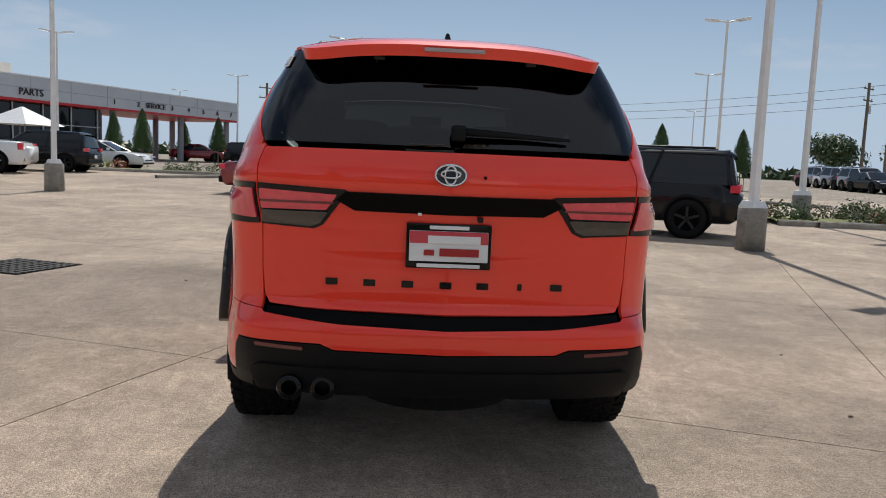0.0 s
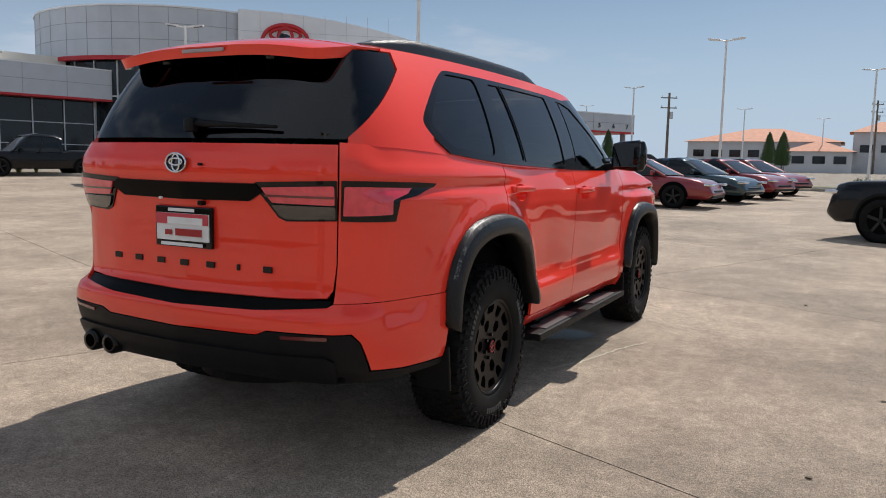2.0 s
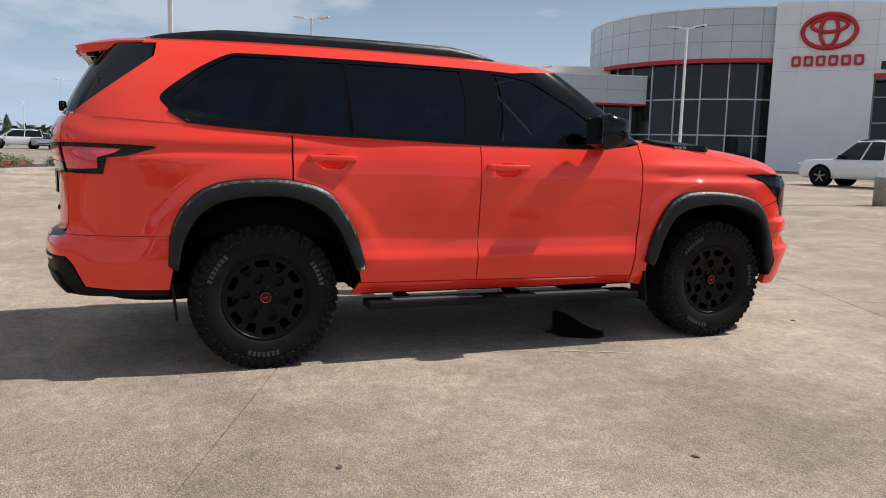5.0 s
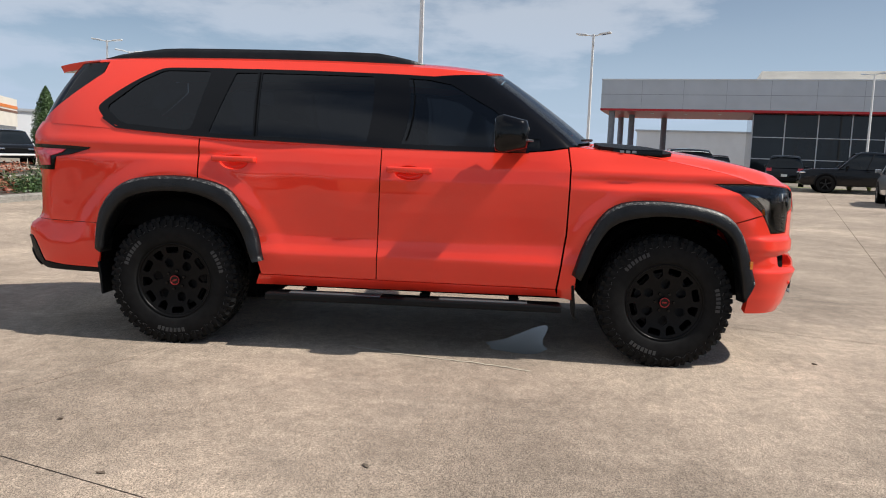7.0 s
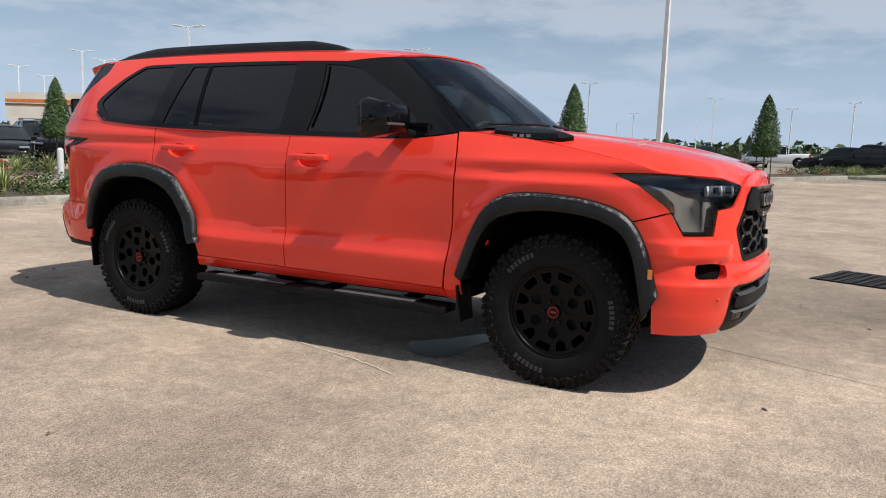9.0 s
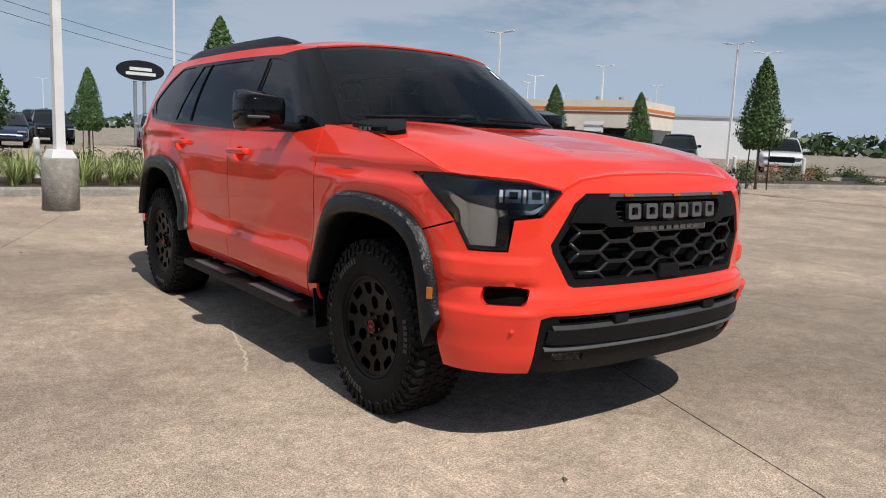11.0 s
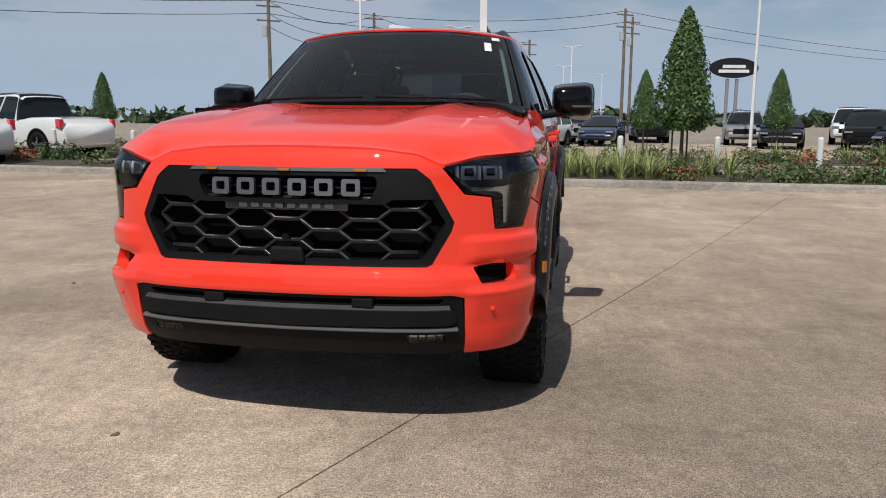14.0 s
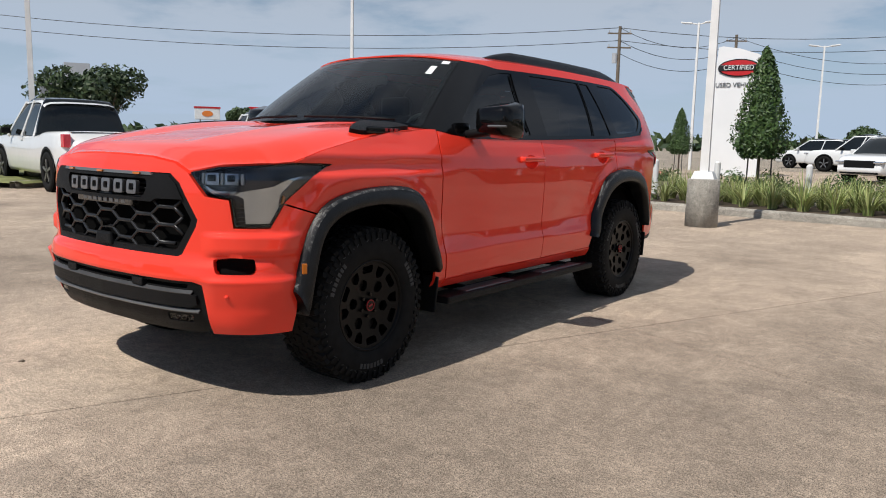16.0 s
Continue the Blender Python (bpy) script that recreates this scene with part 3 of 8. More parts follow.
NF = 40
RO, RI, FO, FI = (even(q, NF) for q in (RO, RI, FO, FI))
RM, FM = (RO + RI) / 2, (FO + FI) / 2


def yz(pts):
    return [(at_y(y), z) for y, z in pts]


REAR_MID, FRONT_MID = [tuple(q) for q in RM[::4]], [tuple(q) for q in FM[::4]]
# doors
rear_door = yz([(-1.385, 1.317), (-0.9, 1.304), (-0.245, 1.288), (-0.257, 0.463), (-0.985, 0.470)] + [q for q in reversed(REAR_MID) if q[0] > -1.40 and q[1] > 0.55] + [(-1.385, 1.02)])
front_door = yz([(-0.238, 1.288), (0.30, 1.284), (0.66, 1.289), (0.80, 1.304), (0.905, 1.322), (0.922, 1.2), (0.915, 0.8), (0.87, 0.456), (-0.250, 0.463)])
HANDLES = {"front": (-0.065, 1.150), "rear": (-1.165, 1.178)}


def cup_line(yz_, k=1.0):
    """Oval rim of the finger scoop behind a door handle."""
    return [(at_y(yz_[0]) + 0.088 * k * math.cos(a), yz_[1] - 0.012 + 0.046 * k * math.sin(a)) for a in np.linspace(0, 2 * math.pi, 29)[:-1]]


fdoors = skin("front_door", front_door, body_out, PAINT, 0.02, holes=[cup_line(HANDLES["front"])], both=True)
rdoors = skin("rear_door", rear_door, body_out, PAINT, 0.02, holes=[cup_line(HANDLES["rear"])], both=True)
skin("rocker_panel", yz([(-1.0, 0.463), (-0.255, 0.456), (0.868, 0.449), (0.885, 0.40), (0.2, 0.395), (-1.03, 0.395)]), body_out, PAINT, 0.03, both=True)
# front wing, up to the hood gap
WING_TOP = [(1.0, 1.328), (1.3, 1.302), (1.6, 1.256), (1.85, 1.206), (1.95, 1.18)]
wing = yz([(0.915, 1.330)] + WING_TOP + [(2.03, 1.150), (1.785, 1.143), (1.94, 1.088), (2.06, 1.00), (2.10, 0.965), (1.90, 0.905)] + [q for q in reversed(FRONT_MID) if q[0] < 1.89] + [(0.985, 0.38), (0.885, 0.40), (0.882, 0.456), (0.925, 0.8), (0.932, 1.2)])
skin("front_wing", wing, body_out, PAINT, 0.026, both=True)
# rear quarter and bumper
TG = 0.742
quarter = yz([(-1.395, 1.322), (-1.9, 1.353), (-2.2, 1.372)]) + [(tail_x(0.80), 1.380), (tail_x(TG), 1.384), (tail_x(TG), 1.2), (tail_x(TG - 0.005), 0.9), (tail_x(TG - 0.02), 0.752)] + yz([(-2.2, 0.752), (-2.045, 0.752)] + [q for q in REAR_MID if q[0] < -1.395 and q[1] > 0.76] + [(-1.395, 1.02)])
skin("quarter_panel", quarter, body_out, PAINT, 0.028, both=True)
E_ = ARC[-1]
right = yz([(-2.03, 0.749), (-2.2, 0.749)]) + [(tail_x(TG - 0.022), 0.749), (tail_x(0.70), 0.738), (tail_x(0.4), 0.715), (E_, 0.705)]
rb_top = right + [(2 * E_ - u, v) for u, v in reversed(right[:-1])]
low_r = [(E_, 0.612), (tail_x(0.42), 0.618), (tail_x(0.47), 0.640), (tail_x(0.775), 0.640), (tail_x(0.80), 0.60), (tail_x(0.83), 0.478)] + yz([(-2.3, 0.465), (-2.045, 0.462), (-2.02, 0.60)])
rb_low = [(2 * E_ - u, v) for u, v in reversed(low_r[1:])]


def tail_surf(u, v):
    """The body surface carried on past the middle of the tail."""
    over = u > E_
    p, n = body_out(np.where(over, 2 * E_ - u, u), v)
    f = np.where(over, -1.0, 1.0)
    p, n = p.copy(), n.copy()
    p[:, 0] *= f
    n[:, 0] *= f
    return p, n


skin("rear_bumper", rb_top + rb_low + low_r, tail_surf, PAINT, 0.03)
blk = [(E_, 0.608), (tail_x(0.42), 0.614), (tail_x(0.47), 0.636), (tail_x(0.772), 0.636), (tail_x(0.795), 0.60), (tail_x(0.825), 0.474)] + yz([(-2.3, 0.461), (-2.05, 0.458), (-2.05, 0.432), (-2.3, 0.430)]) + [(tail_x(0.72), 0.425), (tail_x(0.45), 0.43), (E_, 0.43)]
lower = skin("lower_bumper", blk + [(2 * E_ - u, v) for u, v in reversed(blk[1:-1])], tail_surf, PLASTIC, 0.03, off=0.004, rim=0.05, label="grained black plastic lower bumper")[0]
ins = [(E_, 0.545), (tail_x(0.70), 0.548), (tail_x(0.73), 0.53), (tail_x(0.74), 0.436), (E_, 0.436)]
skin("bumper_insert", ins + [(2 * E_ - u, v) for u, v in reversed(ins[1:-1])], tail_surf, PLASTIC, 0.03, off=0.016, rim=0.02, parent=lower)
for s in (1, -1):
    ref = rounded([(tail_x(0.71), 0.632), (tail_x(0.71), 0.617), (tail_x(0.53), 0.612), (tail_x(0.53), 0.626)], 0.005)
    if s < 0:
        ref = [(2 * E_ - u, v) for u, v in reversed(ref)]
    skin("reflector", ref, tail_surf, DARK_RED, 0.02, off=0.010, rim=0.012, parent=lower, label="narrow dark red reflector")
# tailgate
tg_r = [(tail_x(TG - 0.006), 1.374), (tail_x(TG - 0.006), 1.2), (tail_x(TG - 0.011), 0.9), (tail_x(TG - 0.026), 0.80), (tail_x(TG - 0.05), 0.772), (tail_x(0.55), 0.765), (E_, 0.758)]
tailgate = skin("tailgate", [(E_, 1.376)] + tg_r + [(2 * E_ - u, v) for u, v in reversed(tg_r[:-1])], tail_surf, PAINT, 0.03)[0]
lip = [(tail_x(0.71), 0.765), (tail_x(0.69), 0.725), (tail_x(0.4), 0.70), (E_, 0.69)]
# set-back black strip stands in for the dark gap below the tailgate
skin("tailgate_seal", [(E_, 0.765)] + lip + [(2 * E_ - u, v) for u, v in reversed(lip[:-1])], tail_surf, GARNISH, 0.04, off=-0.012, label="dark gap under the tailgate")
# garnish bar between the tail lamps
gar = [(tail_x(0.395), 1.216), (tail_x(0.43), 1.186), (tail_x(0.36), 1.148), (E_, 1.144)]
skin("garnish_bar", [(E_, 1.214)] + gar + [(2 * E_ - u, v) for u, v in reversed(gar[:-1])], tail_surf, GARNISH, 0.03, off=0.012, rim=0.02, parent=tailgate, label="gloss black bar between the tail lamps")
# tail lamps: an inner piece on the gate, an outer piece on the quarter
for s in (1, -1):
    def fl(q):
        return q if s > 0 else [(2 * E_ - u, v) for u, v in reversed(q)]
    inner_b = [(tail_x(0.735), 1.236), (tail_x(0.735), 1.078), (tail_x(0.52), 1.070), (tail_x(0.485), 1.085), (tail_x(0.385), 1.215), (tail_x(0.40), 1.223)]
    back = skin("tail_lamp", fl(inner_b), tail_surf, GLOSS_BLACK, 0.03, off=0.006, rim=0.02, parent=tailgate, label="wide red and smoked tail lamp")[0]
    skin("lens", fl(rounded([(tail_x(0.726), 1.216), (tail_x(0.726), 1.142), (tail_x(0.468), 1.146), (tail_x(0.425), 1.204)], 0.008)), tail_surf, RED_LENS, 0.03, off=0.013, rim=0.01, parent=back, label="red lens")
    skin("lens", fl(rounded([(tail_x(0.728), 1.136), (tail_x(0.728), 1.086), (tail_x(0.53), 1.078), (tail_x(0.495), 1.092), (tail_x(0.462), 1.138)], 0.008)), tail_surf, SMOKE_LENS, 0.03, off=0.013, rim=0.01, parent=back, label="smoked lens")
    skin("lens_rib", fl([(tail_x(0.724), 1.176), (tail_x(0.724), 1.168), (tail_x(0.442), 1.170), (tail_x(0.436), 1.178)]), tail_surf, DARK_RED, 0.03, off=0.016, rim=0.006, parent=back)
    outer_b = [(tail_x(0.748), 1.236)] + [(tail_x(0.82), 1.236)] + yz([(-2.25, 1.232), (-2.10, 1.226), (-2.115, 1.212), (-2.24, 1.175), (-2.34, 1.160), (-2.36, 1.075)]) + [(tail_x(0.80), 1.075), (tail_x(0.748), 1.078)]
    ob_ = skin("tail_lamp", fl(outer_b), tail_surf, GLOSS_BLACK, 0.025, off=0.006, rim=0.02, label="wrap-round red tail lamp")[0]
    lens = rounded([(tail_x(0.756), 1.214), (tail_x(0.82), 1.214)] + yz([(-2.27, 1.208), (-2.30, 1.182), (-2.385, 1.160), (-2.40, 1.104)]) + [(tail_x(0.80), 1.100), (tail_x(0.756), 1.10)], 0.006)
    skin("lens", fl(lens), tail_surf, RED_LENS, 0.025, off=0.013, rim=0.01, parent=ob_, label="red lens")
# nose: bumper skin with the grille, the air slots and the lower intake cut out
GR = [(-0.51, 1.092), (0.51, 1.092), (0.565, 1.05), (0.655, 0.885), (0.645, 0.85), (0.572, 0.722), (0.55, 0.712), (-0.55, 0.712), (-0.572, 0.722), (-0.645, 0.85), (-0.655, 0.885), (-0.565, 1.05)]


def nx(q):
    return [(math.copysign(nose_x(abs(x)), x) if x else 0.0, z) for x, z in q]


fr = [(0.0, 1.168)] + [(nose_x(0.35), 1.160), (nose_x(0.52), 1.138), (nose_x(0.605), 1.098), (nose_x(0.69), 0.992), (nose_x(0.79), 0.978), (nose_x(0.805), 0.852), (at_y(2.165), 0.850)] + yz([(2.10, 0.957), (1.90, 0.897)] + [(1.915, 0.84), (1.99, 0.70), (2.04, 0.5), (2.045, 0.352)]) + [(nose_x(0.88), 0.352), (nose_x(0.705), 0.352), (nose_x(0.685), 0.592), (nose_x(0.64), 0.604), (0.0, 0.604)]
AIR = rounded([(nose_x(0.722), 0.708), (nose_x(0.745), 0.645), (nose_x(0.868), 0.643), (nose_x(0.878), 0.66), (nose_x(0.872), 0.712), (nose_x(0.80), 0.718)], 0.012)
nose = skin("front_bumper", fr + [(-u, v) for u, v in reversed(fr[1:-1])], body_out, PAINT, 0.02, holes=[nx(GR), AIR, [(-u, v) for u, v in reversed(AIR)]], rim=0.05)[0]
for s in (1, -1):
    q = [(at_y(2.13) if False else nose_x(0.70), 0.73), (nose_x(0.70), 0.63), (nose_x(0.895), 0.63), (nose_x(0.895), 0.73)]
    skin("air_duct", q if s > 0 else [(-u, v) for u, v in reversed(q)], body_out, DARK, 0.04, off=-0.05, rim=0, parent=nose, label="dark air slot")
    bm = bmesh.new()
    bmesh.ops.create_uvsphere(bm, u_segments=10, v_segments=6, radius=0.011)
    p_, n_ = body_out(np.array([s * nose_x(0.785)]), np.array([0.542]))
    bmesh.ops.translate(bm, verts=bm.verts, vec=Vector(p_[0]))
    part("parking_sensor", bm, PAINT, nose, smooth=True)
# lower bumper: intake, bar, strip and skid
sk = [(0.0, 0.600), (nose_x(0.64), 0.600), (nose_x(0.681), 0.588), (nose_x(0.70), 0.37), (nose_x(0.66), 0.352), (nose_x(0.4), 0.350), (0.0, 0.352)]
INTAKE = [(nose_x(0.615), 0.588), (nose_x(0.60), 0.564), (-nose_x(0.60), 0.564), (-nose_x(0.615), 0.588)]
FOG = rounded([(nose_x(0.475), 0.440), (nose_x(0.625), 0.440), (nose_x(0.62), 0.405), (nose_x(0.48), 0.401)], 0.006)
skid = skin("lower_grille", sk + [(-u, v) for u, v in reversed(sk[1:-1])], body_out, PLASTIC, 0.028, holes=[INTAKE, FOG, [(-u, v) for u, v in reversed(FOG)]], off=-0.004, rim=0.045, label="black plastic lower bumper with intake slot")[0]
skin("intake_back", [(nose_x(0.64), 0.6), (nose_x(0.64), 0.54), (-nose_x(0.64), 0.54), (-nose_x(0.64), 0.6)], body_out, DARK, 0.05, off=-0.06, rim=0, parent=skid)
for z in (0.566, 0.574, 0.582):
    skin("intake_slat", [(nose_x(0.612), z + 0.002), (nose_x(0.612), z - 0.002), (-nose_x(0.612), z - 0.002), (-nose_x(0.612), z + 0.002)], body_out, PLASTIC, 0.05, off=-0.03, rim=0.02, parent=skid)
bar = [(0.0, 0.548), (nose_x(0.62), 0.548), (nose_x(0.655), 0.54), (nose_x(0.66), 0.50), (nose_x(0.63), 0.484), (0.0, 0.478)]
skin("bumper_bar", bar + [(-u, v) for u, v in reversed(bar[1:-1])], body_out, PLASTIC, 0.03, off=0.016, rim=0.03, parent=skid)


def ledge(z0, off0):
    """A narrow strip that leans back from the nose, facing up."""
    def pt(u, v):
        p, n = body_out(u, z0 - 0.55 * v)
        p = p.copy()
        p[:, :2] += n[:, :2] * (off0 + v)[:, None]
        return p
    base = with_normals(pt)

    def out(u, v):
        p, n = base(u, v)
        return p, n * np.where(n[:, 2] < 0, -1, 1)[:, None]
    return out


for nm, z0, off0, wd, half_, m_ in (("bevel", 0.565, -0.012, 0.030, 0.635, LEDGE), ("strip", 0.474, 0.000, 0.020, 0.665, STRIP)):
    q = [(nose_x(half_), 0.0), (nose_x(half_), wd), (0.0, wd)]
    skin(nm, [(0.0, 0.0)] + q + [(-u, v) for u, v in reversed(q[:-1])], ledge(z0, off0), m_, 0.03, rim=0.006, parent=skid, label="thin grey ledge")
for s in (1, -1):
    f2 = FOG if s > 0 else [(-u, v) for u, v in reversed(FOG)]
    fog = skin("fog_lamp", f2, body_out, LAMP_SILVER, 0.03, off=-0.03, rim=0, parent=skid, label="slim fog lamp")[0]
    skin("lens", f2, body_out, CLEAR, 0.03, off=-0.008, rim=0, parent=fog)
    for k in range(3):
        x = 0.515 + 0.035 * k
        q = [(s * nose_x(x), 0.438), (s * nose_x(x + 0.006), 0.438), (s * nose_x(x + 0.006), 0.404), (s * nose_x(x), 0.404)]
        skin("divider", q if s > 0 else q[::-1], body_out, PLASTIC, 0.03, off=-0.012, rim=0.02, parent=fog)
    p_, n_ = body_out(np.array([s * nose_x(0.305)]), np.array([0.575]))
    part("sensor_box", box_bm(Vector(p_[0]) + Vector((0, -0.005, 0)), (0.085, 0.03, 0.036), 0.005), PLASTIC, skid)
# grille
grille = skin("grille", nx([(x * 1.02, 0.9 + (z - 0.9) * 1.02) for x, z in GR]), body_out, DARK, 0.05, off=-0.07, rim=0, label="black honeycomb grille with wide frame")[0]


def inset(q, k):
    c = np.mean(np.array(q), axis=0)
    return [(c[0] + (x - c[0]) * (1 - k / abs(0.6)), c[1] + (z - c[1]) * (1 - k / 0.19)) for x, z in q]


skin("grille_frame", nx(GR), body_out, PLASTIC, 0.03, holes=[nx(inset(GR, 0.030))], off=-0.004, rim=0.05, parent=grille, label="black grille frame")
up = [(-0.50, 1.083), (0.50, 1.083), (0.545, 1.045), (0.585, 0.975), (0.42, 0.972), (0.39, 0.955), (-0.39, 0.955), (-0.42, 0.972), (-0.585, 0.975), (-0.545, 1.045)]
win = rounded([(-0.355, 1.062), (0.355, 1.062), (0.365, 1.03), (0.335, 0.972), (-0.335, 0.972), (-0.365, 1.03)], 0.02)
skin("grille_upper", nx(up), body_out, PLASTIC, 0.03, holes=[nx(win)], off=0.006, rim=0.05, parent=grille, label="black upper grille band")
skin("grille_trim", nx([(-0.40, 1.078), (-0.385, 1.091), (0.385, 1.091), (0.40, 1.078)]), body_out, STRIP, 0.04, off=0.012, rim=0.02, parent=grille, label="grey trim along the grille top")
for x in (-0.30, 0.0, 0.30):
    skin("marker_lamp", nx([(x - 0.026, 1.087), (x + 0.026, 1.087), (x + 0.022, 1.079), (x - 0.022, 1.079)]), body_out, AMBER, 0.04, off=0.020, rim=0.015, parent=grille, label="small amber marker lamp")


def on_nose(x, z, off):
    p, n = body_out(np.array([math.copysign(nose_x(abs(x)), x)]), np.array([z]))
    return Vector(p[0] + n[0] * off)


for i, zr in enumerate((0.99, 1.015, 1.04)):
    v, f = sweep([on_nose(x, zr, -0.035) for x in np.linspace(-0.35, 0.35, 9)], 0.006, 6)
    mesh_ob("grille_bar", v, f, PLASTIC, grille)
for r in range(6):
    z0, ph = 0.955 - r * 0.042, r % 2
    path = []
    lim = 0.60 - abs(z0 - 0.88) * 0.42
    step_, k = 0.155, -6
    while k < 7:
        up_ = (k + ph) % 2 == 0
        dz = 0.020 if up_ else -0.020
        for xx in (k * step_ - 0.052, k * step_ + 0.052):
            if abs(xx) < lim:
                path.append(on_nose(xx, z0 + dz, -0.022))
        k += 1
    if len(path) > 3:
        v, f = sweep(path, 0.0095, 6)
        mesh_ob("grille_bar", v, f, GRILLE_GREY, grille)
part("light_bar", box_bm(on_nose(0, 0.945, -0.03), (0.50, 0.05, 0.036), 0.006), SMOKE_LENS, grille, "slim smoked light bar")
for k in range(10):
    bm = bmesh.new()
    x = -0.225 + 0.05 * k
    add_box(bm, on_nose(x, 0.945, 0.0), (0.034, 0.006, 0.020), 0.002)
    part("led_cell", bm, LED_DIM, grille)
bm = bmesh.new()
add_box(bm, on_nose(0.0, 0.755, -0.005), (0.15, 0.03, 0.062), 0.012, None, 0.85)
part("radar_cover", bm, PLASTIC, grille)
bm = tube_bm(on_nose(0, 0.825, -0.03), on_nose(0, 0.825, 0.01), 0.014, None, 12)
part("front_camera", bm, GLOSS_BLACK, grille)
# raised plain metal blocks in the grille window
for k in range(6):
    x = 0.262 - 0.105 * k
    q = rounded([(x - 0.036, 1.050), (x + 0.036, 1.050), (x + 0.036, 0.986), (x - 0.036, 0.986)], 0.012)
    h = rounded([(x - 0.018, 1.034), (x + 0.018, 1.034), (x + 0.018, 1.002), (x - 0.018, 1.002)], 0.008)
    skin("badge_block", nx(q), body_out, SATIN_METAL, 0.02, holes=[nx(h)], off=0.016, rim=0.02, parent=grille, label="satin grey metal block")
# head lamps
HL = yz([(1.79, 1.139), (1.94, 1.085), (2.06, 0.996), (2.105, 0.955), (2.162, 0.856)]) + [(nose_x(0.810), 0.858), (nose_x(0.797), 0.984), (nose_x(0.700), 0.998), (nose_x(0.618), 1.100), (nose_x(0.75), 1.128)] + yz([(2.15, 1.140), (2.04, 1.146)])
for s in (1, -1):
    def fl(q):
        return q if s > 0 else [(-u, v) for u, v in reversed(q)]
    lamp = skin("head_lamp", fl(HL), body_out, LAMP_BODY, 0.028, off=-0.045, rim=0, label="dark head lamp with silver bracket")[0]
    skin("lamp_rim", fl(HL), body_out, GLOSS_BLACK, 0.028, holes=[fl([(a + (np.mean([q[0] for q in HL]) - a) * 0.05, b + (np.mean([q[1] for q in HL]) - b) * 0.07) for a, b in HL])], off=-0.002, rim=0.045, parent=lamp)
    skin("lens", fl(HL), body_out, CLEAR, 0.028, off=-0.001, rim=0, parent=lamp, label="clear lens")
    br = [(at_y(1.87), 1.116)] + yz([(1.98, 1.066), (2.07, 0.99), (2.135, 0.872)]) + [(nose_x(0.846), 0.872), (nose_x(0.840), 0.985), (nose_x(0.82), 1.000), (nose_x(0.72), 1.004), (nose_x(0.662), 1.046), (nose_x(0.668), 1.052), (nose_x(0.73), 1.018), (nose_x(0.84), 1.018)] + yz([(2.15, 1.040), (2.06, 1.080), (1.96, 1.112)])
    skin("bracket", fl(br), body_out, LAMP_BRACKET, 0.02, off=-0.014, rim=0.01, parent=lamp, label="silver L-shaped light bracket")
    for x0, x1, m_, nm in ((0.666, 0.676, WHITE, "light_guide"), (0.684, 0.742, LAMP_CELL, "projector"), (0.750, 0.760, WHITE, "light_guide"), (0.768, 0.822, LAMP_CELL, "projector"), (0.830, 0.840, WHITE, "light_guide")):
        q = rounded([(nose_x(x0), 1.104), (nose_x(x1), 1.106), (nose_x(x1), 1.046), (nose_x(x0), 1.048)], 0.003)
        skin(nm, fl(q), body_out, m_, 0.02, off=-0.018, rim=0.02, parent=lamp, label="square light cell" if nm == "projector" else "white light bar")
        if nm == "projector":
            q = rounded([(nose_x(x0 + 0.012), 1.094), (nose_x(x1 - 0.012), 1.095), (nose_x(x1 - 0.012), 1.062), (nose_x(x0 + 0.012), 1.062)], 0.005)
            skin("projector_lens", fl(q), body_out, GLOSS_BLACK, 0.02, off=-0.012, rim=0.01, parent=lamp)
    q = yz([(1.89, 1.104), (1.98, 1.062), (2.062, 0.99), (2.092, 0.945), (2.122, 0.955), (2.112, 1.005), (2.045, 1.066), (1.95, 1.108)])
    skin("side_marker", fl(q), body_out, SMOKE_LENS, 0.02, off=-0.008, rim=0.008, parent=lamp, label="smoked side marker")
    q = yz([(2.092, 0.992), (2.103, 0.957), (2.115, 0.962), (2.106, 1.000)])
    skin("amber_strip", fl(q), body_out, AMBER, 0.02, off=-0.005, rim=0.004, parent=lamp, label="amber light strip")
    for k in range(5):
        z = 0.875 + 0.02 * k
        skin("lamp_rib", fl([(nose_x(0.815), z + 0.006), (nose_x(0.842), z + 0.006), (nose_x(0.842), z - 0.004), (nose_x(0.815), z - 0.004)]), body_out, PLASTIC, 0.03, off=-0.02, rim=0.02, parent=lamp)
# hood: its rim follows the wings, the head lamps and the nose
def rim_pt(p, z):
    return body_pt(np.array([p]), np.array([z]))[0]


edge = [rim_pt(at_y(y), z) for y, z in [(0.93, 1.330)] + WING_TOP + [(2.04, 1.152), (2.13, 1.147)]] + [rim_pt(nose_x(0.76), 1.136), rim_pt(nose_x(0.70), 1.122), rim_pt(nose_x(0.625), 1.106)]
edge = [(float(x) - 0.005, float(y) - (0.004 if y > 2.25 else 0), float(z) + 0.002) for x, y, z in edge]
front = [rim_pt(nose_x(0.605), 1.102), rim_pt(nose_x(0.52), 1.141), rim_pt(nose_x(0.35), 1.163), rim_pt(nose_x(0.15), 1.170), rim_pt(0.0, 1.171)]
front = [(float(x), float(y) - 0.011, float(z) + 0.004) for x, y, z in front]
hood_out = [(0.0, 1.165), (0.4, 1.125), (0.68, 1.035)] + [(x, y) for x, y, z in edge] + [(x, y) for x, y, z in front]
_fx, _fy, _fz = (np.array([q[i] for q in reversed([edge[-1]] + front)]) for i in range(3))
